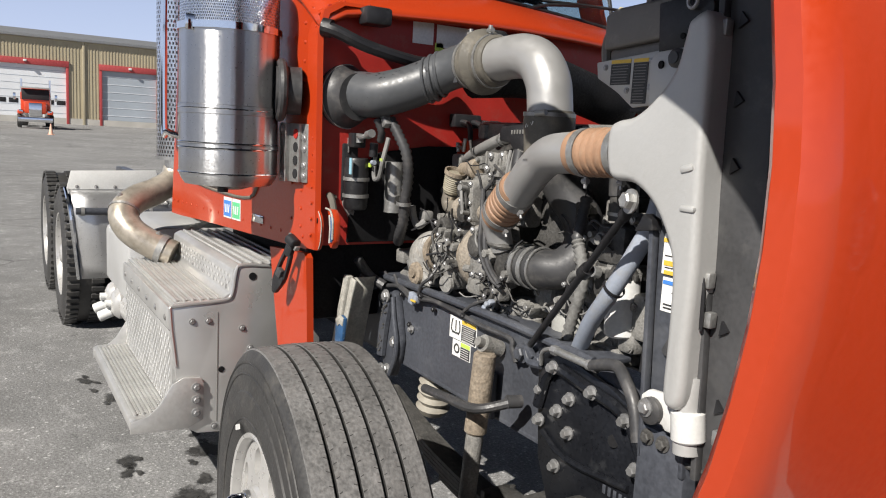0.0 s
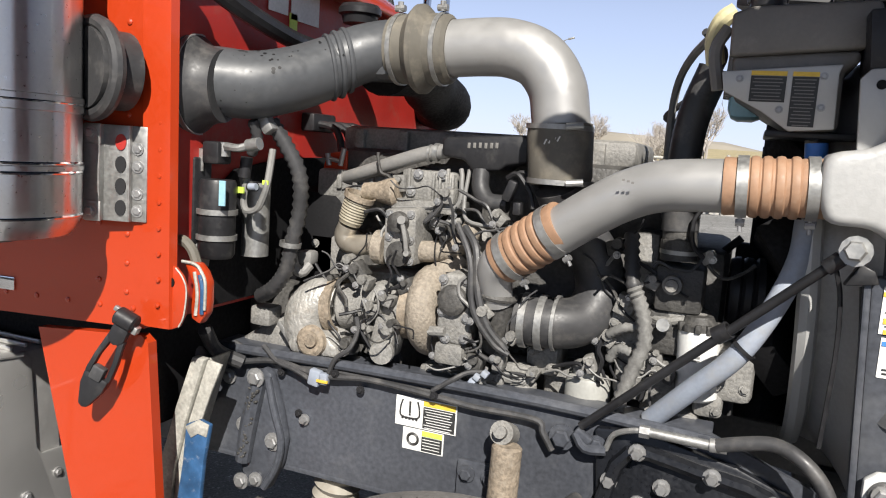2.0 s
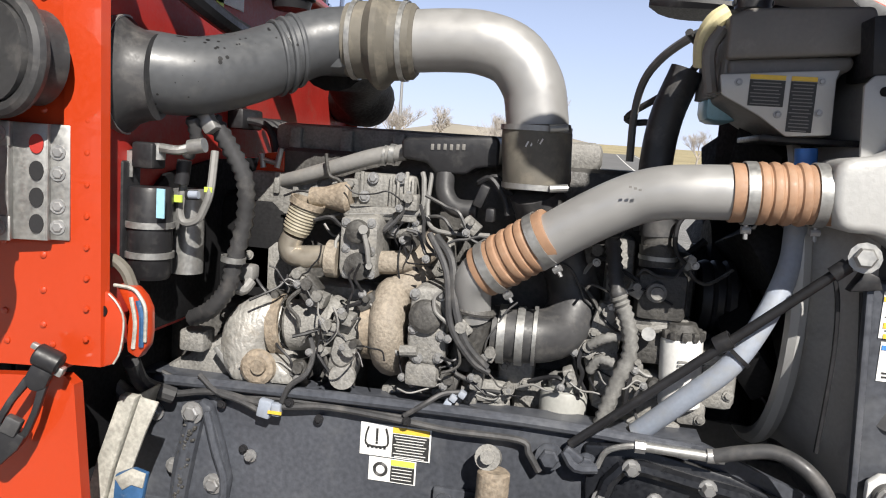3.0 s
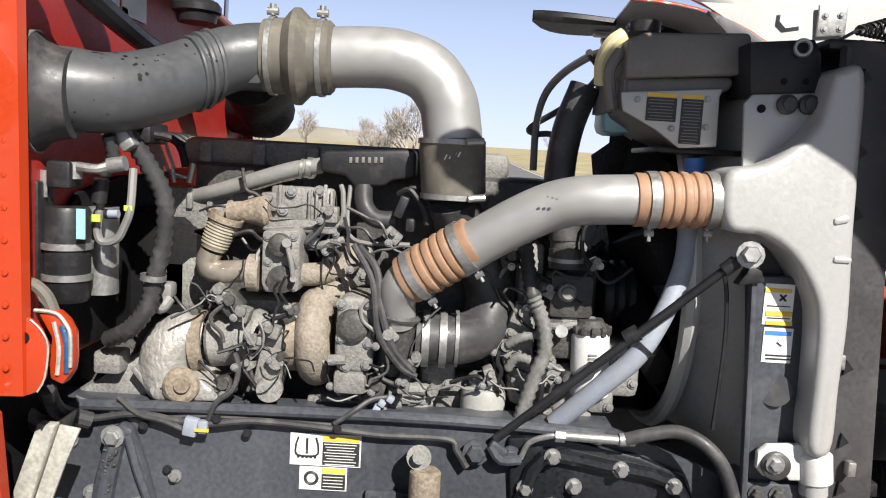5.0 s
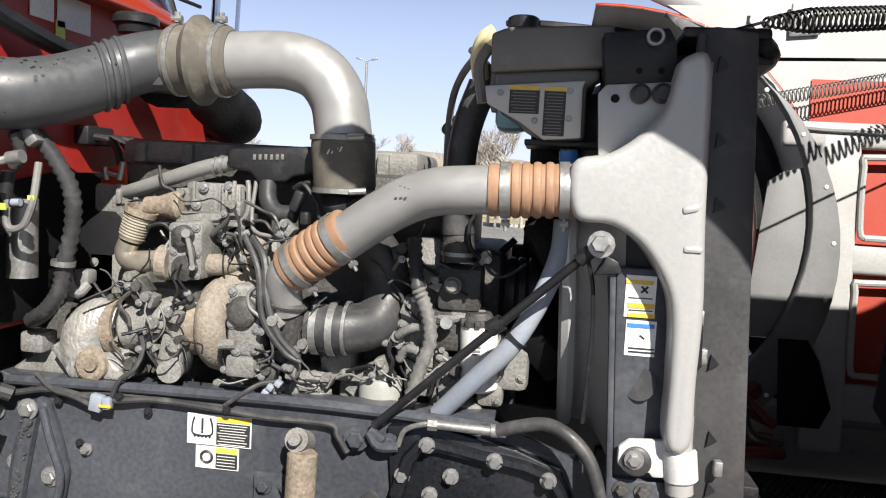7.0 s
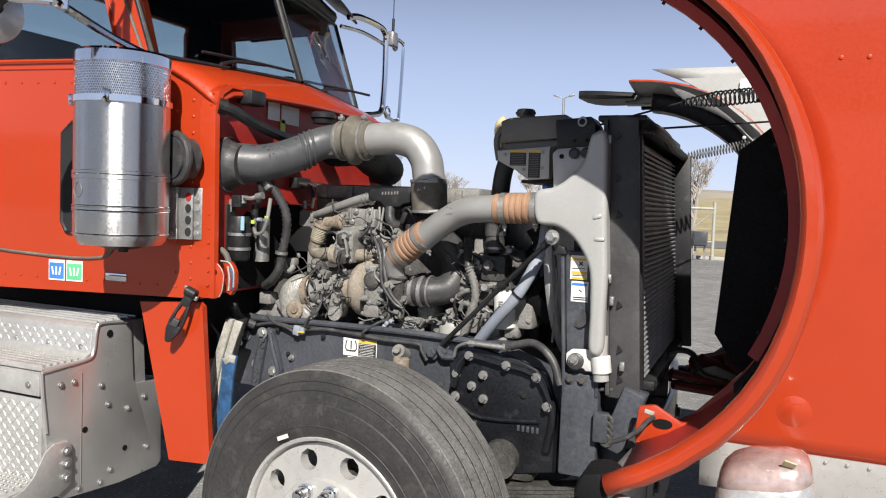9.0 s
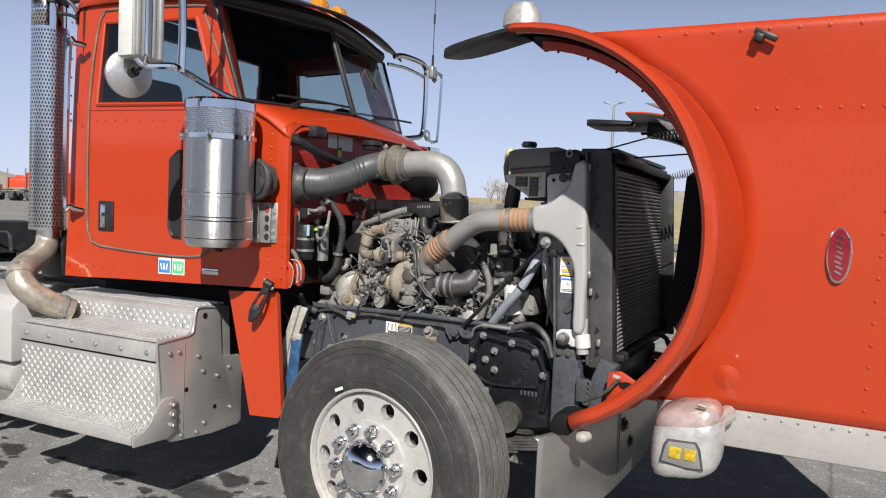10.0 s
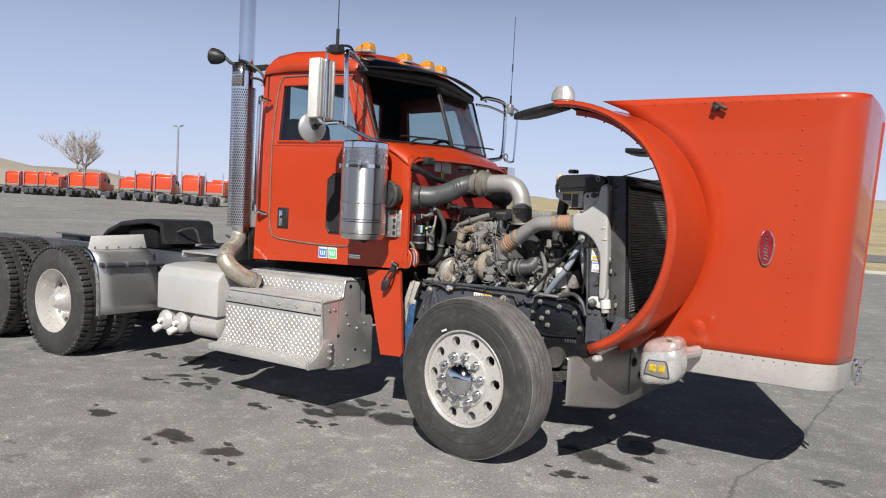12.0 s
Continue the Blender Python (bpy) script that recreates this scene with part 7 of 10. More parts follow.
part("vent_hose", tube([(0.228, -0.42, 1.817), (0.207, -0.3, 1.82), (0.164, -0.2, 1.791), (0.135, -0.13, 1.746), (0.123, -0.1, 1.673), (0.123, -0.1, 1.563)], 0.0095, 8, 6), GREYPL, tank, "pale grey overflow hose")
part("vent_hose", tube([(0.196, -0.35, 1.822), (0.235, -0.28, 1.784), (0.19, -0.16, 1.726), (0.112, -0.08, 1.671), (0.125, -0.08, 1.655), (0.164, -0.1, 1.654), (0.184, -0.15, 1.62)], 0.008, 8, 6), RUBBER, tank)
part("upper_coolant_hose", tube([(0.216, -0.22, 1.764), (0.184, -0.22, 1.665), (0.172, -0.22, 1.559), (0.173, -0.24, 1.413)], 0.036, 14, 5), RUBBER, truck, "thick black upper coolant hose")
part("blue_fitting", cyl((0.42, -0.42, 1.609), (0.423, -0.42, 1.576), 0.02), STICKB, tank)
part("tank_shelf", box((0.428, -0.35, 1.622), (0.20, 0.2, 0.012), 0.003), BLACK, tank)

# ---- charge air pipe ----
cp = [(0.29, -0.545, 1.521), (0.225, -0.54, 1.517), (0.167, -0.53, 1.511), (0.114, -0.515, 1.495), (0.056, -0.5, 1.464), (-0.009, -0.48, 1.421), (-0.064, -0.465, 1.381)]
charge = part("charge_air_pipe", tube(cp, 0.0485, 28, 6), SILVER, truck, "silver charge-air pipe with orange couplings")
part("weld_specks", join(*[box(c, (0.005, 0.002, 0.004), 0) for c in ((0.108, -0.585, 1.516), (0.116, -0.585, 1.514), (0.099, -0.585, 1.518))]), LABELGREY, charge)


def coupling(a, b, r, bands, name="hose_coupling", mat=None, parent=None):
    """A ribbed hose from a to b with clamp bands between its ribs."""
    a, b = Vector(a), Vector(b)
    L = (b - a).length
    prof = [(0, r - 0.004), (0, r + 0.001), (L * 0.02, r + 0.002), (L * 0.11, r + 0.001), (L * 0.25, r + 0.001)]
    for c in (0.30, 0.415, 0.54, 0.68):
        w = L * 0.052
        prof += [(L * c - w, r), (L * c - w * 0.7, r + 0.0035), (L * c, r + 0.005), (L * c + w * 0.7, r + 0.0035), (L * c + w, r)]
    prof += [(L * 0.76, r + 0.001), (L * 0.90, r + 0.001), (L * 0.98, r + 0.002), (L, r + 0.001), (L, r - 0.004)]
    h = part(name, rev(prof, a, b - a, 32), mat or SILICONE, parent, "dusty orange silicone hose coupling")
    for s in bands:
        c = a.lerp(b, s)
        part("clamp", band(c, b - a, r + 0.0025, 0.019, 0.0025), GALV, h)
        d, u, w = frame_of(b - a)
        w = -w if w.z < 0 else w
        part("clamp_screw", join(cyl(c - u * 0.0 - w * (r + 0.004), c - w * (r + 0.030), 0.004, n=8), cyl(c - w * (r + 0.014) - d * 0.008, c - w * (r + 0.014) + d * 0.008, 0.007, n=8)), ZINC, h)
    return h


coupling((0.27, -0.545, 1.52), (0.441, -0.545, 1.528), 0.0505, (0.185, 0.845), parent=charge)
coupling((-0.028, -0.475, 1.416), (-0.164, -0.44, 1.321), 0.0515, (0.16, 0.84), parent=charge)
part("turbo_outlet", tube([(-0.144, -0.445, 1.332), (-0.169, -0.44, 1.312), (-0.181, -0.43, 1.28), (-0.175, -0.41, 1.221)], 0.043, 18, 5, radii=[0.046, 0.046, 0.04, 0.034]), SILVER, charge)

# ---- intake duct ----
dp = [(-0.86, -0.63, 1.655), (-0.812, -0.6, 1.666), (-0.738, -0.56, 1.665), (-0.671, -0.49, 1.69), (-0.618, -0.42, 1.727)]
duct = part("intake_duct", tube(dp, 0.07, 24, 6, radii=[0.078, 0.077, 0.075, 0.072, 0.07]), DUCT, truck, "dusty black moulded intake duct")
part("duct_collar", join(rev([(0, 0.106), (0.006, 0.112), (0.02, 0.112), (0.026, 0.106), (0.034, 0.106), (0.046, 0.092), (0.07, 0.082), (0.09, 0.079)], (-0.865, -0.63, 1.655), (1, 0.2, 0), 44)), RUBBER, duct, "wide rubber collar")
part("collar_band", band((-0.838, -0.625, 1.655), (1, 0.2, 0), 0.107, 0.012, 0.003), GALV, duct)
part("duct_ridge", join(torus((-0.611, -0.415, 1.73), (0.75, 0.65, 0.2), 0.072, 0.007, 36, 8), torus((-0.624, -0.43, 1.721), (0.75, 0.65, 0.2), 0.073, 0.005, 36, 8), torus((-0.597, -0.4, 1.742), (0.75, 0.65, 0.2), 0.070, 0.007, 36, 8)), DUCT, duct)
part("duct_junction", join(tube([(-0.613, -0.42, 1.731), (-0.572, -0.385, 1.757), (-0.52, -0.36, 1.773), (-0.474, -0.35, 1.777)], 0.068, 22, 5), box((-0.54, -0.33, 1.754), (0.14, 0.16, 0.10), 0.03)), DUCT, duct)
bp = [(-0.496, -0.35, 1.776), (-0.342, -0.345, 1.779)]
boot = part("intake_boot", rev([(0, 0.066), (0, 0.076), (0.03, 0.080), (0.045, 0.080), (0.055, 0.092), (0.066, 0.102), (0.078, 0.102), (0.088, 0.092), (0.098, 0.082), (0.14, 0.078), (0.148, 0.07)], bp[0], Vector(bp[1]) - Vector(bp[0]), 36), BOOT, duct, "grey-brown rubber bellows boot")
for s in (0.12, 0.80):
    c = Vector(bp[0]).lerp(Vector(bp[1]), s)
    part("clamp", band(c, (1, 0, 0), 0.080, 0.011, 0.003), GALV, boot)
    part("clamp_screw", join(cyl(c + Vector((0, -0.02, 0.082)), c + Vector((0, -0.02, 0.105)), 0.007, n=10), cyl(c + Vector((-0.012, -0.02, 0.09)), c + Vector((0.012, -0.02, 0.09)), 0.008, n=10)), GALV, boot)
ep = [(-0.361, -0.345, 1.78), (-0.282, -0.345, 1.785), (-0.211, -0.345, 1.783), (-0.144, -0.345, 1.759), (-0.101, -0.345, 1.704), (-0.087, -0.345, 1.644), (-0.082, -0.345, 1.605)]
elb = part("intake_elbow", tube(ep, 0.0645, 30, 6), SILVER, duct, "smooth silver intake elbow")
hs = part("intake_hose", rev([(0, 0.060), (0, 0.070), (0.02, 0.073), (0.09, 0.071), (0.115, 0.071), (0.13, 0.066)], (-0.085, -0.345, 1.622), Vector((-0.074, -0.345, 1.482)) - Vector((-0.085, -0.345, 1.622)), 32), BOOT, elb, "dusty grey rubber hose with chalk marks")
for c, r in (((-0.085, -0.345, 1.615), 0.071), ((-0.075, -0.345, 1.497), 0.071)):
    part("clamp", band(c, (0, 0, 1), r, 0.011, 0.003), GALV, hs)
    part("clamp_screw", cyl(Vector(c) + Vector((0.03, -0.073, 0)), Vector(c) + Vector((0.065, -0.066, 0.004)), 0.008, n=10), GALV, hs)
part("chalk_mark", join(*[box(c, (0.003, 0.002, 0.012), 0, (0, 25, 0)) for c in ((-0.097, -0.416, 1.582), (-0.087, -0.416, 1.584), (-0.078, -0.416, 1.587), (-0.069, -0.416, 1.589))]), WHITE, hs)
# far side duct
part("left_duct", tube([(-0.548, -0.3, 1.755), (-0.56, -0.05, 1.77), (-0.66, 0.25, 1.74), (-0.68, 0.45, 1.70), (-0.85, 0.66, 1.72)], 0.085, 18, 5), LINER, duct, "black far-side intake duct")

# ---- engine ----
eng = part("engine", box((-0.22, 0.02, 1.16), (1.02, 0.46, 0.42), 0.03), IRON_DK, truck, "dusty diesel engine with turbocharger and hoses")
part("cylinder_head", box((-0.26, 0.0, 1.44), (0.92, 0.40, 0.20), 0.03), IRON_DK, eng)
part("flywheel_housing", box((-0.7, 0.0, 1.02), (0.5, 0.6, 0.3), 0.05), IRON_DK, eng)
part("rocker_cover", join(box((-0.34, 0.02, 1.565), (0.80, 0.34, 0.07), 0.02), *[box((-0.68 + 0.13 * i, -0.155, 1.55), (0.03, 0.02, 0.08), 0.004) for i in range(6)]), IRON, eng, "dust-covered rocker cover")
part("breather_cover", join(plate([(-0.38, 1.573), (-0.367, 1.582), (-0.172, 1.596), (-0.162, 1.585), (-0.162, 1.531), (-0.213, 1.523), (-0.231, 1.509), (-0.298, 1.505), (-0.321, 1.529), (-0.376, 1.535)], "y", -0.305, -0.12, 0.010, 3)), BLACK, eng, "black plastic breather cover")
part("cover_lettering", join(*[box(c, (0.007, 0.002, 0.013), 0.0005) for c in ((-0.309, -0.306, 1.564), (-0.295, -0.306, 1.565), (-0.281, -0.306, 1.566), (-0.267, -0.306, 1.566), (-0.253, -0.306, 1.567), (-0.24, -0.306, 1.568))]), LABELGREY, eng)
part("breather_hose", tube([(-0.379, -0.26, 1.548), (-0.45, -0.26, 1.534), (-0.553, -0.26, 1.498), (-0.65, -0.24, 1.466), (-0.751, -0.18, 1.444)], 0.0185, 12, 5), GREYPL, eng, "grey breather hose")
part("breather_clamp", join(band((-0.408, -0.26, 1.543), (1, 0, -0.1), 0.019, 0.012), band((-0.425, -0.26, 1.539), (1, 0, -0.1), 0.019, 0.006)), GALV, eng)
part("coolant_elbow", tube([(-0.279, -0.29, 1.508), (-0.274, -0.3, 1.465), (-0.248, -0.31, 1.437), (-0.201, -0.31, 1.435)], 0.021, 12, 5), RUBBER, eng)
part("sensor_plug", join(box((-0.188, -0.34, 1.468), (0.022, 0.03, 0.05), 0.005, (0, 20, 0)), box((-0.167, -0.34, 1.429), (0.02, 0.03, 0.03), 0.005), tube([(-0.193, -0.34, 1.496), (-0.159, -0.34, 1.511), (-0.126, -0.34, 1.475), (-0.112, -0.34, 1.438)], 0.006, 6, 4), tube([(-0.198, -0.34, 1.496), (-0.171, -0.35, 1.507), (-0.141, -0.35, 1.469), (-0.13, -0.35, 1.432)], 0.006, 6, 4)), BLACK, eng)

# exhaust recirculation pipes
part("egr_bellows", rev([(0.0, 0.030)] + [(0.004 + 0.0036 * i, 0.0362 - 0.0003 * i if i % 2 else 0.0338 - 0.0003 * i) for i in range(17)] + [(0.068, 0.028)], (-0.581, -0.33, 1.415), Vector((-0.609, -0.33, 1.34)) - Vector((-0.581, -0.33, 1.415)), 24), BELLOWS, eng, "yellowed steel bellows joint")
part("bellows_band", band((-0.579, -0.33, 1.42), (0.35, 0, 1), 0.035, 0.014, 0.005), RUST, eng)
part("egr_pipe", tube([(-0.608, -0.33, 1.345), (-0.617, -0.33, 1.319), (-0.598, -0.33, 1.3), (-0.52, -0.34, 1.306)], 0.0255, 16, 6), TAN, eng)
part("egr_flange", rev([(0, 0.036), (0.004, 0.042), (0.026, 0.042), (0.03, 0.038), (0.03, 0.0)], (-0.525, -0.335, 1.302), (1, 0, 0), 28), MOTTLED, eng)
part("egr_neck", rev([(0, 0.022), (0.035, 0.024), (0.07, 0.034), (0.085, 0.036), (0.095, 0.03)], (-0.581, -0.3, 1.433), (1, 0, 0.06), 22), RUST, eng, "flared rusty pipe neck")
part("head_cover", join(box((-0.59, -0.17, 1.43), (0.34, 0.14, 0.10), 0.012), *[box(Vector((-0.688, -0.243, 1.455)) + Vector((0.0476 * i, 0, 0)), (0.014, 0.012, 0.05), 0.003) for i in range(5)]), IRON, eng)
part("lever", join(tube([(-0.426, -0.405, 1.381), (-0.414, -0.408, 1.342), (-0.409, -0.405, 1.304)], 0.0055, 8, 3), cyl((-0.431, -0.38, 1.378), (-0.424, -0.412, 1.382), 0.010, n=14), cyl((-0.414, -0.38, 1.3), (-0.408, -0.41, 1.305), 0.007, n=12)), GREYPL, eng)
egr = part("egr_valve", plate([(-0.486, 1.401), (-0.41, 1.408), (-0.402, 1.394), (-0.401, 1.272), (-0.479, 1.265), (-0.486, 1.289)], "y", -0.375, -0.24, 0.008), IRON, eng, "dusty valve housing with bolts")
part("valve_boss", join(rev([(0, 0.026), (0.02, 0.024), (0.024, 0.018), (0.024, 0)], (-0.445, -0.374, 1.373), (0, -1, 0), 20), rev([(0, 0.030), (0.014, 0.030), (0.016, 0.012), (0.02, 0.0)], (-0.44, -0.374, 1.298), (0, -1, 0), 20), tube([(-0.429, -0.39, 1.37), (-0.415, -0.39, 1.333), (-0.421, -0.39, 1.306)], 0.006, 6, 3)), IRON_DK, egr)
for c in ((-0.472, -0.375, 1.39), (-0.416, -0.375, 1.393), (-0.47, -0.375, 1.335), (-0.414, -0.375, 1.332), (-0.466, -0.375, 1.279), (-0.412, -0.375, 1.282)):
    part("bolt", bolt(c, (0, -1, 0), 0.007, 0.007), ZINC, egr)
part("egr_outlet", tube([(-0.415, -0.33, 1.302), (-0.352, -0.33, 1.31), (-0.304, -0.32, 1.333), (-0.283, -0.3, 1.374)], 0.026, 14, 5), MOTTLED, eng)
part("crossover_pipe", tube([(-0.393, -0.33, 1.211), (-0.361, -0.34, 1.247), (-0.325, -0.33, 1.266), (-0.304, -0.31, 1.29)], 0.03, 14, 5), MOTTLED, eng)
part("unit_ribs", join(*[box(Vector((-0.401, -0.285, 1.455)) + Vector((0.0168 * i, 0, 0)), (0.006, 0.012, 0.075), 0.002) for i in range(4)], tube([(-0.471, -0.29, 1.391), (-0.386, -0.3, 1.394), (-0.335, -0.3, 1.41)], 0.008, 8, 3), tube([(-0.479, -0.28, 1.365), (-0.387, -0.29, 1.363), (-0.315, -0.3, 1.385)], 0.010, 8, 3)), IRON, eng)
part("control_unit", join(box((-0.419, -0.24, 1.449), (0.145, 0.08, 0.095), 0.008), box((-0.416, -0.28, 1.41), (0.17, 0.07, 0.03), 0.006), *[box((-0.469, -0.282, 1.469), (0.008, 0.01, 0.06), 0.002), box((-0.366, -0.282, 1.475), (0.008, 0.01, 0.06), 0.002)]), IRON, eng, "dusty control unit")
for c in ((-0.461, -0.285, 1.443), (-0.443, -0.285, 1.486), (-0.379, -0.285, 1.49), (-0.359, -0.285, 1.45), (-0.385, -0.3, 1.375), (-0.334, -0.3, 1.378)):
    part("bolt", bolt(c, (0, -1, 0), 0.009, 0.008), ZINC, eng)
part("fuel_rail", join(tube([(-0.486, -0.31, 1.402), (-0.41, -0.31, 1.41), (-0.328, -0.31, 1.417), (-0.323, -0.3, 1.481), (-0.33, -0.29, 1.506)], 0.006, 8, 4), tube([(-0.309, -0.29, 1.507), (-0.309, -0.31, 1.419), (-0.279, -0.33, 1.384), (-0.166, -0.33, 1.384)], 0.005, 8, 4)), GREYPL, eng)

# turbocharger
turbo = part("turbocharger", join(torus((-0.364, -0.325, 1.164), (1, 0, 0.05), 0.072, 0.040, 36, 14), cyl((-0.399, -0.325, 1.163), (-0.327, -0.325, 1.166), 0.075, n=28)), MOTTLED, eng, "rust-spotted tan turbocharger housing")
part("turbine_housing", join(cyl((-0.604, -0.34, 1.142), (-0.409, -0.335, 1.162), 0.058, 0.052, n=24, b=0.008), torus((-0.499, -0.33, 1.15), (1, 0, 0), 0.04, 0.03, 24, 10)), IRON, turbo)
part("vee_clamp", band((-0.412, -0.335, 1.162), (1, 0, 0), 0.066, 0.022, 0.010), RUST, turbo, "rusty V-band clamp")
part("vee_clamp", band((-0.619, -0.345, 1.142), (1, 0, 0.1), 0.060, 0.028, 0.010), RUST, turbo, "rusty V-band clamp")
part("actuator_body", join(plate([(-0.308, 1.265), (-0.293, 1.278), (-0.239, 1.277), (-0.228, 1.238), (-0.23, 1.121), (-0.256, 1.113), (-0.305, 1.117), (-0.311, 1.16)], "y", -0.435, -0.30, 0.012, 3), box((-0.276, -0.4, 1.091), (0.07, 0.08, 0.05), 0.010), cyl((-0.321, -0.44, 1.14), (-0.285, -0.44, 1.144), 0.012, n=10)), IRON, turbo, "dusty grey actuator body")
part("actuator_cap", rev([(0, 0.036), (0.012, 0.034), (0.018, 0.026), (0.02, 0.022), (0.02, 0.0)], (-0.273, -0.435, 1.217), (0, -1, 0), 28), IRON_DK, turbo)
for c in ((-0.298, -0.436, 1.262), (-0.243, -0.436, 1.265), (-0.297, -0.436, 1.189), (-0.238, -0.436, 1.18), (-0.285, -0.436, 1.128), (-0.241, -0.436, 1.133)):
    part("bolt", bolt(c, (0, -1, 0), 0.008, 0.008), ZINC, turbo)
part("compressor_outlet", join(tube([(-0.176, -0.4, 1.237), (-0.179, -0.39, 1.172), (-0.194, -0.37, 1.115)], 0.038, 14, 4), torus((-0.178, -0.41, 1.237), (0.1, 0, 1), 0.04, 0.008, 24, 8)), IRON_DK, turbo)
part("compressor_inlet_hose", tube([(-0.076, -0.345, 1.491), (-0.046, -0.3, 1.407), (0.004, -0.27, 1.328), (0.024, -0.28, 1.251), (0, -0.32, 1.194), (-0.06, -0.36, 1.182), (-0.141, -0.365, 1.184)], 0.057, 22, 6), RUBBER, turbo, "black rubber turbo inlet hose")
for c, w in (((-0.119, -0.365, 1.182), 0.016), ((-0.081, -0.363, 1.181), 0.016), ((-0.051, -0.357, 1.183), 0.008)):
    part("clamp", band(c, (1, 0.02, 0), 0.059, w, 0.004), GALV, turbo)
part("actuator_wire", join(tube([(-0.27, -0.4, 1.38), (-0.229, -0.43, 1.337), (-0.211, -0.45, 1.246), (-0.184, -0.45, 1.174), (-0.14, -0.44, 1.125)], 0.009, 8, 5), tube([(-0.28, -0.42, 1.387), (-0.235, -0.45, 1.316), (-0.217, -0.46, 1.211), (-0.17, -0.45, 1.139), (-0.134, -0.44, 1.116)], 0.007, 8, 5)), RUBBER, turbo)

# exhaust elbow in foil
shield = part("exhaust_shield", tube([(-0.622, -0.35, 1.151), (-0.657, -0.36, 1.154), (-0.685, -0.37, 1.124), (-0.689, -0.37, 1.069), (-0.658, -0.36, 1.022)], 0.054, 20, 6, radii=[0.050, 0.056, 0.058, 0.056, 0.05]), FOIL, eng, "crinkled pale foil heat shield")
part("shield_cap", join(rev([(0, 0.040), (0.012, 0.038), (0.018, 0.03), (0.018, 0)], (-0.635, -0.43, 1.065), (0, -1, 0), 24), rev([(0, 0.018), (0.008, 0.016), (0.008, 0)], (-0.628, -0.448, 1.071), (0, -1, 0), 16)), RUST, shield)
part("shield_skirt", plate([(-0.697, 1.026), (-0.71, 1.051), (-0.668, 1.08), (-0.607, 1.087), (-0.57, 1.058), (-0.555, 1.031)], "y", -0.43, -0.33, 0.008), FOIL, shield)
part("bell_housing", join(plate([(-0.91, 1.008), (-0.828, 1.064), (-0.723, 1.135), (-0.578, 1.104), (-0.576, 0.981), (-0.91, 0.962)], "y", -0.37, 0.2, 0.02), box((-0.807, -0.38, 1.097), (0.06, 0.06, 0.05), 0.008)), IRON, eng, "dusty bell housing")
part("steel_bracket", plate([(-0.755, 1.086), (-0.745, 1.093), (-0.693, 1.033), (-0.702, 1.022)], "y", -0.41, -0.36, 0.002), GALV, eng)
part("elbow_fitting", join(tube([(-0.712, -0.42, 1.291), (-0.712, -0.41, 1.246), (-0.695, -0.4, 1.223), (-0.683, -0.38, 1.242)], 0.013, 10, 4), box((-0.695, -0.37, 1.259), (0.04, 0.04, 0.035), 0.008)), GREYPL, eng)
part("actuator", join(box((-0.454, -0.38, 1.097), (0.06, 0.08, 0.10), 0.012, (0, 12, 0)), rev([(0, 0.03), (0.012, 0.028), (0.014, 0)], (-0.449, -0.42, 1.065), (0.2, -1, 0), 18), rev([(0, 0.018), (0.02, 0.016), (0.02, 0)], (-0.433, -0.42, 1.128), (0, -1, 0), 14)), IRON, turbo)

# right end of the engine: thermostat housing, filter, pumps
front = part("thermostat_housing", join(box((0.2, -0.3, 1.29), (0.10, 0.10, 0.10), 0.012), box((0.196, -0.28, 1.193), (0.12, 0.12, 0.10), 0.015), cyl((0.189, -0.3, 1.349), (0.186, -0.3, 1.394), 0.038, n=18)), IRON_DK, eng, "dark dusty coolant housing")
part("housing_boss", join(rev([(0, 0.022), (0.015, 0.02), (0.018, 0.014), (0.026, 0.013), (0.026, 0)], (0.187, -0.355, 1.302), (0, -1, 0), 18)), IRON, front)
# Pipe coloured dark iron to put in the shadow of the pipe above.
part("coolant_pipe", join(cyl((0.183, -0.3, 1.446), (0.19, -0.3, 1.358), 0.036, n=20)), IRON_DK, front)
part("pipe_hose", join(cyl((0.181, -0.3, 1.471), (0.185, -0.3, 1.413), 0.039, n=20)), RUBBER, front)
part("pipe_clamp", band((0.189, -0.3, 1.367), (0, 0, 1), 0.038, 0.009, 0.003), GALV, front)
filt = part("oil_filter", rev([(0, 0.036), (0.006, 0.043), (0.140, 0.043), (0.146, 0.0415), (0.150, 0.04)], (0.258, -0.34, 1.063), (-0.06, 0, 1), 32), WHITE, eng, "white spin-on filter")
part("filter_band", join(*[box(Vector((0.25, -0.384, 1.169)) - Vector((0, 0, 0.008 * i)), (0.018, 0.002, 0.004)) for i in range(3)]), GREYPL, filt)
part("filter_top", join(rev([(0, 0.041), (0.012, 0.041), (0.018, 0.034), (0.030, 0.028), (0.030, 0)], (0.249, -0.34, 1.211), (-0.06, 0, 1), 24), *[box((0.249 + 0.041 * math.cos(a * 0.524), -0.34 + 0.041 * math.sin(a * 0.524), 1.219), (0.012, 0.012, 0.018), 0.002, (0, 0, a * 30)) for a in range(12)]), IRON_DK, filt)
part("filter_head", join(box((0.224, -0.3, 1.223), (0.09, 0.08, 0.04), 0.010), tube([(0.149, -0.33, 1.222), (0.18, -0.34, 1.219), (0.218, -0.34, 1.228)], 0.010, 8, 3)), IRON, eng)
part("small_plug", cyl((0.181, -0.36, 1.213), (0.178, -0.38, 1.218), 0.014), GALV, eng)
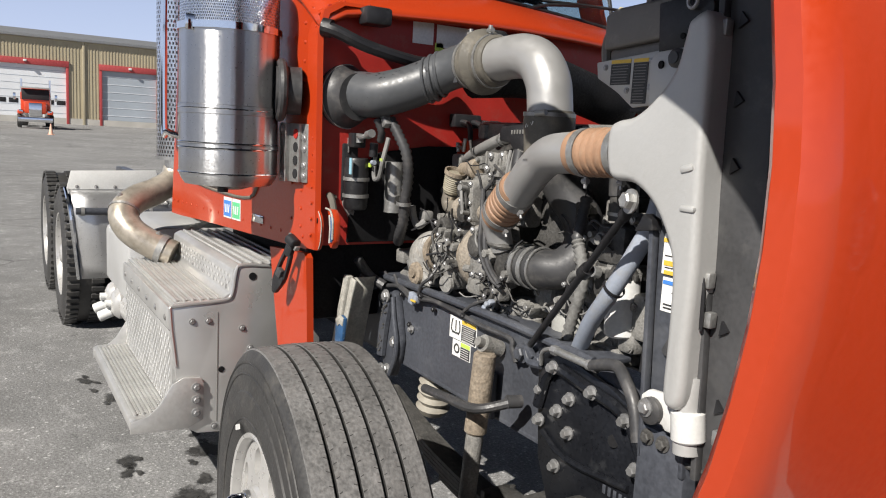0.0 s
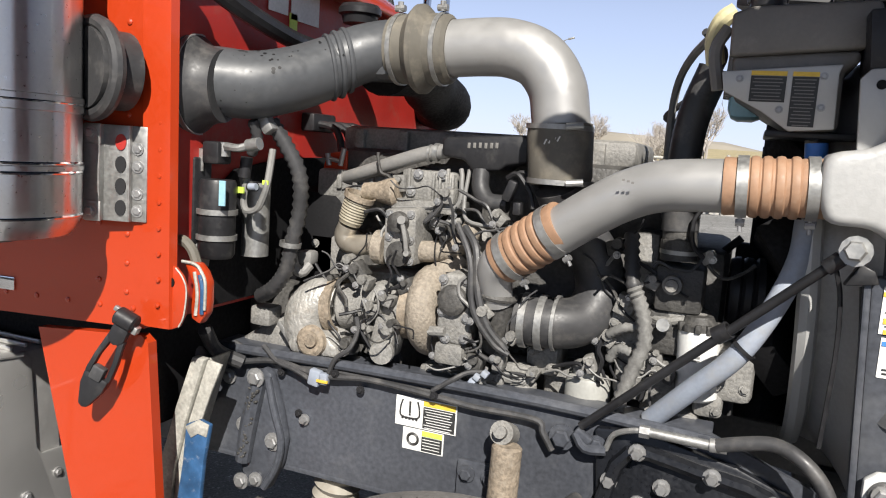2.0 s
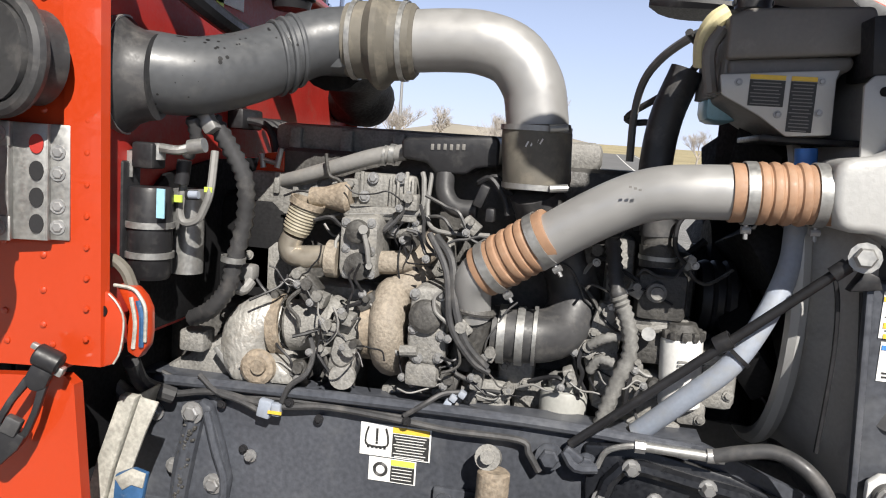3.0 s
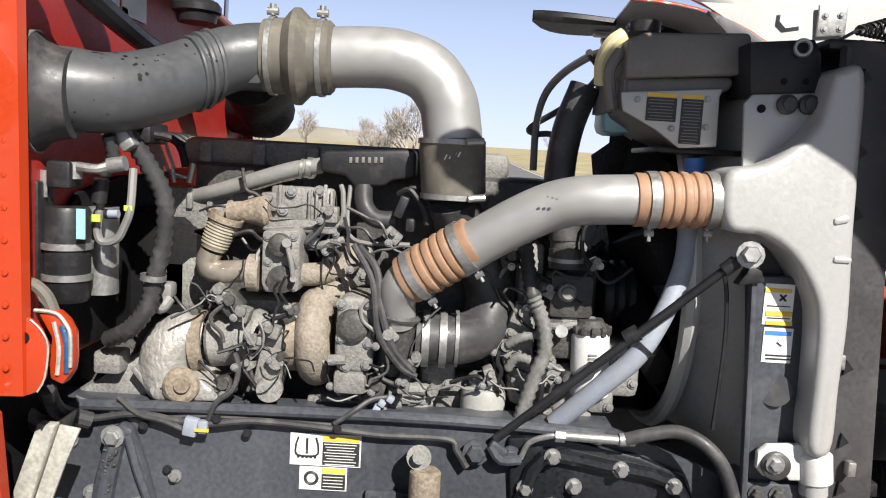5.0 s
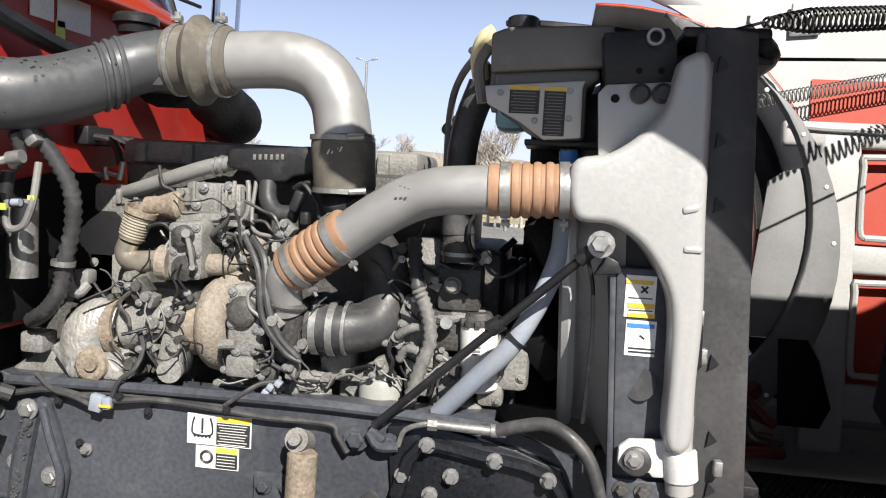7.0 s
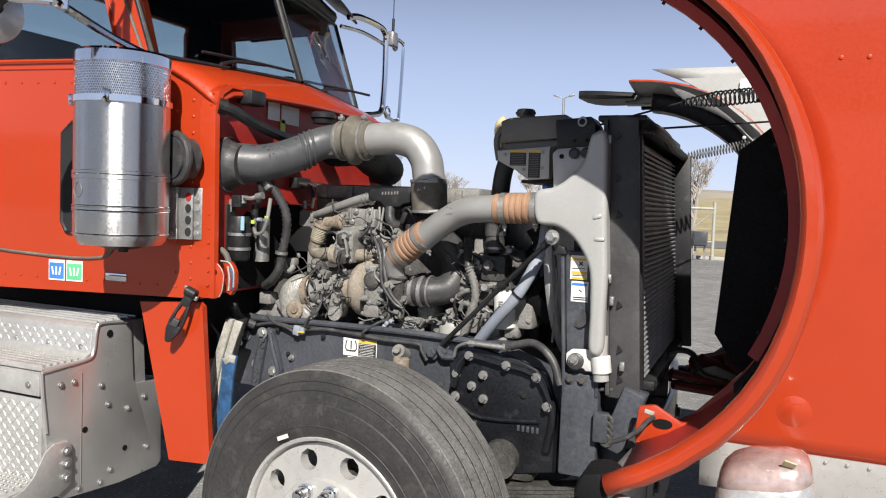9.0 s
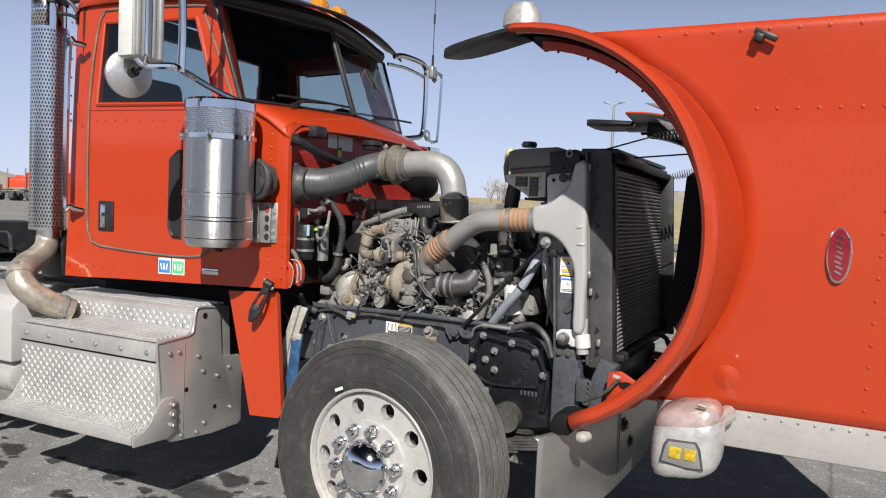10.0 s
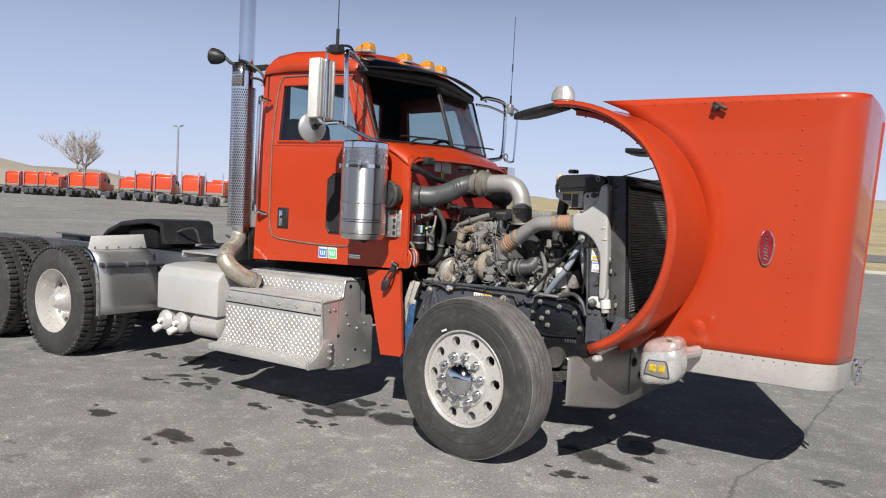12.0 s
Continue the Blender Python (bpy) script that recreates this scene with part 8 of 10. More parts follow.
part("oil_cup", join(rev([(0, 0.052), (0.07, 0.052), (0.085, 0.046), (0.09, 0.03)], (0.021, -0.3, 0.975), (0, 0, 1), 28), rev([(0.088, 0.036), (0.098, 0.036), (0.104, 0.028), (0.104, 0)], (0.021, -0.3, 0.975), (0, 0, 1), 12)), CUPPL, eng, "cloudy pale plastic cup with a ribbed cap")
part("cup_cap", rev([(0, 0.032), (0.018, 0.032), (0.024, 0.024), (0.024, 0)], (0.016, -0.3, 1.07), (0, 0, 1), 8), GREYPL, eng)
part("oil_fill", join(rev([(0, 0.035), (0.02, 0.033), (0.03, 0.02), (0.03, 0)], (-0.127, -0.32, 1.001), (0, 0, 1), 20), box((-0.133, -0.32, 0.978), (0.13, 0.12, 0.03), 0.01)), IRON, eng)
for c, sz in (
    ((-0.151, -0.3, 1.045), (0.1, 0.1, 0.05)),
    ((-0.088, -0.26, 1.084), (0.08, 0.12, 0.08)),
    ((0.092, -0.28, 1.174), (0.07, 0.1, 0.12)),
    ((0.126, -0.26, 1.082), (0.1, 0.12, 0.12)),
    ((0.186, -0.28, 1.057), (0.09, 0.1, 0.14)),
    ((-0.044, -0.22, 1.012), (0.1, 0.1, 0.12)),
    ((-0.214, -0.32, 1.027), (0.1, 0.08, 0.03)),
    ((-0.32, -0.3, 1.015), (0.12, 0.1, 0.03)),
    ((0.116, -0.22, 1.299), (0.06, 0.1, 0.2)),
    ((0.327, -0.25, 1.125), (0.08, 0.2, 0.12)),
    ((0.207, -0.3, 1.003), (0.12, 0.1, 0.05)),
    ((-0.511, -0.24, 1.186), (0.2, 0.1, 0.1)),
    ((-0.7, -0.2, 1.25), (0.16, 0.1, 0.14)),
    ((-0.302, -0.24, 1.32), (0.1, 0.08, 0.1)),
    ((0.283, -0.3, 1.055), (0.06, 0.1, 0.06)),
):
    part("engine_casting", join(box(c, sz, min(sz) * 0.22), bolt((c[0] - sz[0] * 0.3, c[1] - sz[1] / 2, c[2] + sz[2] * 0.2), (0, -1, 0), 0.008, 0.008), bolt((c[0] + sz[0] * 0.3, c[1] - sz[1] / 2, c[2] - sz[2] * 0.2), (0, -1, 0), 0.008, 0.008)), IRON, eng)
part("fan_drive", join(rev([(0, 0.05), (0, 0.080), (0.012, 0.086), (0.02, 0.086), (0.026, 0.080), (0.032, 0.086), (0.046, 0.086), (0.052, 0.080), (0.058, 0.088), (0.072, 0.088), (0.075, 0.06), (0.11, 0.05), (0.11, 0.0)], (0.295, -0.16, 1.269), (1, 0.05, 0), 36), cyl((0.30, 0, 1.32), (0.40, 0, 1.32), 0.055, n=28)), BLACK, eng, "black grooved fan pulley")
part("drive_belt", tube([(0.325, -0.2, 1.196), (0.324, -0.2, 1.111), (0.32, -0.2, 0.997)], 0.012, 6, 3), RUBBER, eng)
part("fan_stay", tube([(0.244, -0.12, 1.334), (0.278, -0.12, 1.362), (0.311, -0.12, 1.395)], 0.009, 8, 2), BLACK, eng)


def conduit(pts, r, mat, name, parent, label=""):
    """A corrugated wiring sleeve."""
    line = spline(pts, 10)
    L = sum((line[i + 1] - line[i]).length for i in range(len(line) - 1))
    k = max(6, 2 * int(L / (r * 1.0)))
    q = [along(line, 1, i / k)[0] for i in range(k + 1)]
    return part(name, tube(q, r, 9, 1, radii=[r * (1.1 if i % 2 else 0.86) for i in range(k + 1)]), mat, parent, label, angle=60)


conduit([(0.111, -0.38, 1.291), (0.126, -0.38, 1.26), (0.14, -0.38, 1.219), (0.144, -0.38, 1.169), (0.126, -0.38, 1.113), (0.111, -0.38, 1.058), (0.1, -0.38, 1.012)], 0.0165, CONDUIT, "wiring_conduit", eng, "dusty grey corrugated conduit")
conduit([(0.134, -0.36, 1.205), (0.091, -0.36, 1.193), (0.064, -0.35, 1.173)], 0.011, CONDUIT, "wiring_conduit", eng)
conduit([(0.119, -0.36, 1.143), (0.088, -0.35, 1.145), (0.068, -0.34, 1.115)], 0.011, CONDUIT, "wiring_conduit", eng)
conduit([(0.091, -0.34, 1.4), (0.099, -0.36, 1.346), (0.111, -0.38, 1.287)], 0.0165, RUBBER, "wiring_conduit", eng)

# brace rod, lower coolant hose
part("brace_rod", join(tube([(0.042, -0.455, 0.994), (0.483, -0.57, 1.425)], 0.0092, 12, 1), band((0.297, -0.515, 1.247), (0.8, -0.2, 0.6), 0.013, 0.03, 0.004), cyl((0.45, -0.562, 1.394), (0.471, -0.566, 1.414), 0.014)), BLACK, truck, "black steel brace rod")
part("rod_bracket", join(plate([(0.481, 1.367), (0.534, 1.375), (0.526, 1.397), (0.503, 1.407)], "y", -0.56, -0.53, 0.003)), BLACK, truck)
part("rod_bolt", bolt((0.489, -0.585, 1.43), (-0.2, -1, 0.1), 0.018, 0.02), GALV, truck)
part("lower_coolant_hose", tube([(0.421, -0.42, 1.463), (0.415, -0.43, 1.386), (0.38, -0.45, 1.291), (0.326, -0.46, 1.193), (0.253, -0.44, 1.11), (0.174, -0.4, 1.016)], 0.0215, 16, 6), COOLANT, truck, "blue-grey silicone coolant hose")
part("hose_tie", band((0.337, -0.458, 1.211), (-0.5, 0, -0.6), 0.026, 0.008, 0.002), BLACK, truck)

# ---- things on the frame rail ----
FY = -0.4345


def sticker(name, x0, x1, z0, z1, y, mats, label):
    return part(name, box(((x0 + x1) / 2, y, (z0 + z1) / 2), (x1 - x0, 0.002, z1 - z0)), mats, right_rail, label)


a, b = (-0.397, -0.434, 0.975), (-0.244, -0.434, 0.904)
s1 = sticker("tyre_pressure_sticker", a[0], b[0], b[2], a[2], FY, STICKW, "white tyre pressure warning sticker")
w, h = b[0] - a[0], a[2] - b[2]
part("sticker_band", box((a[0] + w * 0.72, FY - 0.0015, a[2] - h * 0.12), (w * 0.52, 0.001, h * 0.18)), STICKY, s1)
part("sticker_panel", box((a[0] + w * 0.72, FY - 0.0015, a[2] - h * 0.6), (w * 0.52, 0.001, h * 0.72)), STICKK, s1)
for piece in [box((a[0] + w * 0.71, FY - 0.0025, a[2] - h * (0.3 + 0.09 * i)), (w * (0.46 - 0.04 * (i % 3)), 0.001, 0.0013)) for i in range(8)]:
    part("sticker_line", piece, STICKW, s1)
cx, cz = a[0] + w * 0.24, a[2] - h * 0.45
part("sticker_sign", join(tube([(cx - 0.019, FY - 0.002, cz + 0.024), (cx - 0.024, FY - 0.002, cz + 0.004), (cx - 0.020, FY - 0.002, cz - 0.016), (cx + 0.020, FY - 0.002, cz - 0.016), (cx + 0.024, FY - 0.002, cz + 0.004), (cx + 0.019, FY - 0.002, cz + 0.024)], 0.0022, 6, 4), box((cx, FY - 0.002, cz + 0.008), (0.005, 0.001, 0.028)), box((cx, FY - 0.002, cz - 0.010), (0.005, 0.001, 0.005)), *[box((cx - 0.018 + 0.009 * i, FY - 0.002, cz - 0.020), (0.005, 0.001, 0.005)) for i in range(5)]), STICKK, s1)
a, b = (-0.375, -0.434, 0.901), (-0.272, -0.434, 0.849)
s2 = sticker("wheel_sticker", a[0], b[0], b[2], a[2], FY, STICKW, "small white wheel nut sticker")
w, h = b[0] - a[0], a[2] - b[2]
part("sticker_band", box((a[0] + w * 0.72, FY - 0.0015, a[2] - h * 0.14), (w * 0.50, 0.001, h * 0.24)), LIME, s2)
part("sticker_panel", box((a[0] + w * 0.72, FY - 0.0015, a[2] - h * 0.62), (w * 0.50, 0.001, h * 0.66)), STICKK, s2)
part("sticker_ring", torus((a[0] + w * 0.25, FY - 0.001, a[2] - h * 0.5), (0, 1, 0), 0.013, 0.0035, 28, 4), STICKK, s2)
for piece in [box((a[0] + w * 0.71, FY - 0.0025, a[2] - h * (0.4 + 0.14 * i)), (w * 0.42, 0.001, 0.0013)) for i in range(4)]:
    part("sticker_line", piece, STICKW, s2)

# rail edge bead, wiring and connectors
part("rail_bead", tube([(-0.869, -0.44, 1.013), (-0.491, -0.44, 1.022), (-0.056, -0.44, 1.024), (0.273, -0.44, 1.011)], 0.013, 10, 3), RAILB, right_rail)
part("rail_harness", join(tube([(-0.918, -0.45, 0.98), (-0.846, -0.45, 0.981), (-0.727, -0.45, 1.003), (-0.629, -0.455, 0.994), (-0.558, -0.455, 0.993), (-0.464, -0.45, 1.002), (-0.295, -0.45, 0.993), (-0.199, -0.45, 0.986), (-0.06, -0.45, 0.986), (-0.038, -0.455, 0.962), (-0.015, -0.455, 0.928)], 0.0075, 8, 5), tube([(-0.763, -0.45, 1.037), (-0.719, -0.455, 1.005), (-0.663, -0.46, 0.994), (-0.615, -0.46, 0.976)], 0.006, 8, 4), tube([(-0.568, -0.46, 1.003), (-0.551, -0.46, 1.041), (-0.519, -0.45, 1.07), (-0.517, -0.42, 1.111), (-0.539, -0.4, 1.148)], 0.006, 8, 5), tube([(-0.302, -0.45, 1.005), (-0.261, -0.45, 1.035), (-0.228, -0.43, 1.055), (-0.193, -0.42, 1.06)], 0.006, 8, 4), tube([(-0.857, -0.44, 1.03), (-0.731, -0.44, 0.991), (-0.575, -0.44, 1.002), (-0.297, -0.44, 0.998)], 0.005, 6, 4)), RUBBER, right_rail, "black wiring harness along the rail")
part("wire_connector", join(box((-0.603, -0.462, 0.986), (0.030, 0.02, 0.040), 0.004, (0, 10, 0)), box((-0.577, -0.462, 0.987), (0.02, 0.018, 0.028), 0.003)), COOLANT, right_rail, "pale blue-grey wiring connector")
part("connector_clip", box((-0.577, -0.474, 0.983), (0.03, 0.004, 0.006)), STICKY, right_rail)
part("blue_connector", join(*[box(c, (0.016, 0.02, 0.014), 0.003, (0, 30, 0)) for c in ((-0.204, -0.43, 1.05), (-0.186, -0.43, 1.06), (-0.215, -0.43, 1.037))]), COOLANT, right_rail)
for c in ((-0.711, -0.445, 0.975), (-0.488, -0.445, 0.971), (-0.661, -0.436, 0.876), (-0.55, -0.46, 1.004), (-0.295, -0.455, 0.995)):
    part("clip", bolt(c, (0, -1, 0), 0.007, 0.008), BLACK, right_rail)
# cast spring hanger: a deep pointed body between two raised ribs, one of them knobbly
hang = part("spring_hanger", plate([(-0.775, 0.965), (-0.754, 0.985), (-0.730, 0.972), (-0.700, 0.885), (-0.680, 0.808), (-0.690, 0.745), (-0.725, 0.668), (-0.795, 0.660), (-0.818, 0.735), (-0.808, 0.833)], "y", -0.462, -0.432, 0.010), RAILB, right_rail, "cast grey-black spring hanger with raised ribs")
part("hanger_rib", tube([(-0.758, -0.466, 0.958), (-0.782, -0.470, 0.845), (-0.799, -0.468, 0.735)], 0.020, 10, 4, radii=[0.020, 0.023, 0.020]), RAILB, hang)
part("hanger_rib", tube([(-0.736, -0.466, 0.962), (-0.712, -0.470, 0.885), (-0.688, -0.470, 0.810), (-0.700, -0.468, 0.740), (-0.735, -0.466, 0.675)], 0.0095, 10, 5), RAILB, hang)
random.seed(57)
knobs = []
for i in range(46):
    t = (i + 0.5) / 46
    x = -0.762 - 0.034 * t + random.uniform(-0.014, 0.012)
    knobs.append(box((x, -0.487 + 0.3 * abs(x + 0.762 + 0.034 * t), 0.935 - 0.185 * t), (random.uniform(0.005, 0.010), 0.010, random.uniform(0.004, 0.009)), 0.0015, (0, random.uniform(-30, 30), 0), 1))
part("cast_knobs", join(*knobs), IRON_DK, hang)
for c, r in (((-0.760, -0.482, 0.962), 0.017), ((-0.715, -0.464, 0.800), 0.016), ((-0.819, -0.445, 0.818), 0.014), ((-0.806, -0.464, 0.676), 0.015), ((-0.762, -0.464, 0.690), 0.013), ((-0.873, -0.436, 0.934), 0.014), ((-0.644, -0.436, 0.863), 0.010)):
    part("hanger_pin", bolt(c, (0, -1, 0), r, 0.014), ZINC, hang)
SHT = Vector((-0.102, -0.5, 0.937))
SHB = Vector((-0.105, -0.53, 0.50))
shock = part("shock_absorber", cyl(SHT, SHT.lerp(SHB, 0.55), 0.033, n=20, b=0.006), RUST, right_rail, "rusty tan shock absorber")
part("shock_tube", cyl(SHT.lerp(SHB, 0.5), SHB, 0.026, n=18), IRON, shock)
part("shock_eye", join(cyl((-0.118, -0.44, 0.936), (-0.117, -0.5, 0.961), 0.026, n=18), cyl((-0.117, -0.5, 0.961), (-0.116, -0.52, 0.969), 0.014, n=12)), IRON, shock)
part("shock_bracket", join(plate([(-0.23, 0.72), (-0.23, 0.86), (-0.12, 0.86), (-0.12, 0.72)], "y", -0.45, -0.436, 0.004), bolt((-0.205, -0.452, 0.83), (0, -1, 0), 0.014, 0.014), bolt((-0.15, -0.452, 0.83), (0, -1, 0), 0.014, 0.014)), RAILB, right_rail)

# steering gear plate with raised ribs and bolts
gp = part("frame_extension", plate([(0.07, -0.45, 0.996)[::2], (0.163, -0.45, 1.006)[::2], (0.353, -0.45, 0.97)[::2], (0.454, -0.45, 0.933)[::2], (0.514, -0.45, 0.782)[::2], (0.507, -0.45, 0.576)[::2], (0.185, -0.45, 0.517)[::2], (0.099, -0.45, 0.7)[::2]], "y", -0.452, -0.43, 0.008), GLOSSB, right_rail, "black cast frame extension with large bolts")
part("extension_rib", join(tube([(0.1, -0.46, 0.843), (0.146, -0.46, 0.96), (0.283, -0.46, 0.95), (0.412, -0.46, 0.926), (0.465, -0.46, 0.857), (0.49, -0.46, 0.781), (0.47, -0.46, 0.653)], 0.016, 8, 3), tube([(0.117, -0.455, 0.779), (0.216, -0.455, 0.738), (0.437, -0.455, 0.754)], 0.009, 8, 3)), GLOSSB, gp)
for c in ((-0.004, -0.44, 0.957), (0.111, -0.462, 0.892), (0.163, -0.472, 0.968), (0.309, -0.472, 0.948), (0.424, -0.472, 0.918), (0.468, -0.472, 0.817), (0.172, -0.455, 0.852), (0.216, -0.455, 0.898), (0.22, -0.455, 0.809), (0.179, -0.455, 0.704), (0.11, -0.46, 0.807)):
    part("bolt", bolt(c, (0, -1, 0), 0.0125, 0.020), ZINC, gp)
part("hole", cyl((0.377, -0.451, 0.848), (0.378, -0.454, 0.849), 0.016), LINER, gp)
part("cast_mark", join(*[box((0.36 + 0.018 * i, -0.4535, 0.72), (0.010, 0.003, 0.022), 0.001) for i in range(5)]), RAILB, gp)
part("rod_foot", join(bolt((0.003, -0.45, 0.96), (0, -1, 0), 0.020, 0.02), bolt((0.078, -0.45, 0.959), (0, -1, 0), 0.014, 0.014), tube([(0.033, -0.46, 0.98), (0.056, -0.465, 0.952), (0.098, -0.46, 0.953)], 0.011, 8, 3), box((0.049, -0.46, 0.975), (0.04, 0.02, 0.018), 0.004, (0, 35, 0))), RAILB, right_rail)
acl = part("ac_line", join(tube([(0.098, -0.46, 0.956), (0.113, -0.47, 0.995), (0.152, -0.48, 1.015), (0.182, -0.48, 1.017)], 0.006, 8, 4), cyl((0.17, -0.48, 1.018), (0.303, -0.48, 1.015), 0.010)), GALV, truck, "metal pipe joining a ribbed black hose")
for piece in (cyl((0.164, -0.48, 1.017), (0.184, -0.48, 1.017), 0.013, n=6), cyl((0.298, -0.48, 1.016), (0.33, -0.48, 1.018), 0.014, n=12)):
    part("ac_fitting", piece, ZINC, acl)
part("ac_hose", tube([(0.312, -0.48, 1.017), (0.356, -0.49, 1.034), (0.411, -0.5, 1.047), (0.459, -0.52, 1.033), (0.5, -0.53, 0.991), (0.529, -0.54, 0.919)], 0.0145, 12, 6), RUBBER, acl)
part("power_steering_hose", join(tube([(-0.327, -0.56, 0.766), (-0.162, -0.58, 0.792), (-0.015, -0.58, 0.811), (0.05, -0.5, 0.841)], 0.014, 10, 5), cyl((0.041, -0.52, 0.841), (0.051, -0.48, 0.84), 0.018)), RUBBER, truck, "black steering hose")
part("steering_gear", join(box((0.30, -0.36, 0.62), (0.24, 0.16, 0.22), 0.03), cyl((0.30, -0.5, 0.6), (0.30, -0.28, 0.6), 0.07)), IRON_DK, truck)
part("air_bellows", rev([(0, 0.04)] + [(0.012 + 0.016 * i, 0.062 if i % 2 else 0.05) for i in range(13)] + [(0.22, 0.04)], (-0.60, -0.36, 0.56), (0.15, 0, 1), 20), PALEBOOT, truck, "dusty pale rubber bellows")

# bracket hardware below the radiator
part("pipe_junction", join(bolt((0.564, -0.55, 0.947), (0, -1, 0), 0.012, 0.014), bolt((0.606, -0.55, 0.947), (0, -1, 0), 0.012, 0.014), tube([(0.526, -0.54, 0.925), (0.584, -0.54, 0.922), (0.711, -0.54, 0.926)], 0.008, 8, 3)), IRON_DK, truck)
piv = part("hood_pivot", plate([(0.813, -0.64, 0.912)[::2], (0.862, -0.64, 0.922)[::2], (0.906, -0.64, 0.898)[::2], (0.943, -0.64, 0.876)[::2], (1.018, -0.64, 0.9)[::2], (1.04, -0.64, 0.894)[::2], (0.925, -0.64, 0.778)[::2], (0.811, -0.64, 0.737)[::2], (0.805, -0.64, 0.836)[::2]], "y", -0.655, -0.635, 0.006), RED, truck, "chipped orange-red hood pivot bracket")
part("pivot_hole", moved(rev([(0, 0.03), (0.004, 0.03)], (0, 0, 0), (0, -1, 0), 20), Matrix.Translation((0.889, -0.655, 0.866)) @ Matrix.Diagonal((1.0, 1, 0.5, 1))), LINER, piv)
for piece in (box((0.847, -0.656, 0.897), (0.03, 0.003, 0.014), 0.001, (0, 12, 0)), box((0.827, -0.656, 0.795), (0.02, 0.003, 0.008), 0.001)):
    part("worn_patch", piece, PALEST, piv)
part("pivot_hose", tube([(0.73, -0.68, 0.787), (0.782, -0.69, 0.814), (0.823, -0.69, 0.845), (0.844, -0.68, 0.873), (0.862, -0.66, 0.885)], 0.008, 8, 5), RUBBER, truck, "black hose over the hood pivot")
# dusty cross frame seen through the wheel arch; its dark red holds the shade
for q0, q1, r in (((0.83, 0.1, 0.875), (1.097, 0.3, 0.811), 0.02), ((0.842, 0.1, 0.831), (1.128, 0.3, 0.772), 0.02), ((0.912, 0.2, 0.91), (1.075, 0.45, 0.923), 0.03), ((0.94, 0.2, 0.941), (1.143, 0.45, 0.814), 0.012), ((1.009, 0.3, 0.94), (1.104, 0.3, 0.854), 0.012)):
    part("cross_frame", tube([q0, q1], r, 8, 1), SHADED_RED, truck)
part("frame_strap", tube([(0.824, 0, 0.977), (0.875, 0, 0.992), (0.922, 0, 0.978), (0.957, 0, 0.914), (1.047, 0.05, 0.884)], 0.012, 8, 4), BLACK, truck)
part("lower_bracket", join(box((0.75, -0.52, 0.83), (0.08, 0.1, 0.22), 0.01, (0, 20, 0)), box((0.68, -0.56, 0.80), (0.05, 0.04, 0.10), 0.006)), RAILB, truck)
part("corroded_fitting", join(*[torus((0.70, -0.57, 0.76 + 0.022 * i), (0.2, 1, 0.1), 0.018, 0.008, 14, 6) for i in range(4)]), IRON_DK, truck)

# ---- firewall fittings ----
dr = part("receiver_drier", rev([(0, 0.036), (0.01, 0.042), (0.17, 0.042), (0.178, 0.038), (0.178, 0)], (-0.797, -0.6, 1.271), (0, 0, 1), 24), BLACK, cab, "black receiver drier cylinder")
for c in ((-0.797, -0.6, 1.377), (-0.797, -0.6, 1.319)):
    part("drier_band", band(c, (0, 0, 1), 0.042, 0.012, 0.004), GALV, dr)
part("drier_label", box((-0.749, -0.645, 1.423), (0.016, 0.003, 0.055), 0), AQUA, dr)
part("drier_bracket", join(box((-0.844, -0.61, 1.397), (0.03, 0.06, 0.20), 0.006), box((-0.802, -0.6, 1.509), (0.045, 0.05, 0.05), 0.006), plate([(-0.843, 1.486), (-0.833, 1.518), (-0.807, 1.524), (-0.807, 1.488)], "y", -0.62, -0.60, 0.003)), BLACK, dr)
part("drier_fitting", join(cyl((-0.783, -0.6, 1.502), (-0.783, -0.6, 1.533), 0.014), tube([(-0.771, -0.61, 1.525), (-0.735, -0.61, 1.523), (-0.709, -0.6, 1.533)], 0.009, 8, 3), cyl((-0.719, -0.6, 1.53), (-0.688, -0.6, 1.536), 0.014)), GALV, dr)
part("ac_tube", join(tube([(-0.753, -0.55, 1.5), (-0.758, -0.55, 1.446), (-0.763, -0.55, 1.402), (-0.753, -0.55, 1.38), (-0.725, -0.55, 1.387), (-0.709, -0.55, 1.416), (-0.699, -0.55, 1.449), (-0.702, -0.53, 1.524)], 0.008, 8, 5)), GREYPL, cab, "thin metal refrigerant tubes")
part("service_port", join(cyl((-0.75, -0.56, 1.503), (-0.756, -0.56, 1.457), 0.014), cyl((-0.743, -0.56, 1.436), (-0.721, -0.56, 1.437), 0.010)), BLACK, cab)
for piece in (box((-0.756, -0.57, 1.428), (0.016, 0.004, 0.014)), box((-0.701, -0.555, 1.449), (0.016, 0.004, 0.010))):
    part("yellow_tag", piece, LIME, cab)
part("blue_cap", cyl((-0.73, -0.575, 1.438), (-0.711, -0.575, 1.439), 0.008), COOLANT, cab)
conduit([(-0.718, -0.52, 1.589), (-0.688, -0.5, 1.536), (-0.661, -0.48, 1.47), (-0.662, -0.47, 1.389), (-0.68, -0.47, 1.306), (-0.699, -0.46, 1.238), (-0.74, -0.45, 1.186), (-0.801, -0.42, 1.151)], 0.0185, RUBBER, "engine_harness", cab, "thick black taped engine harness")
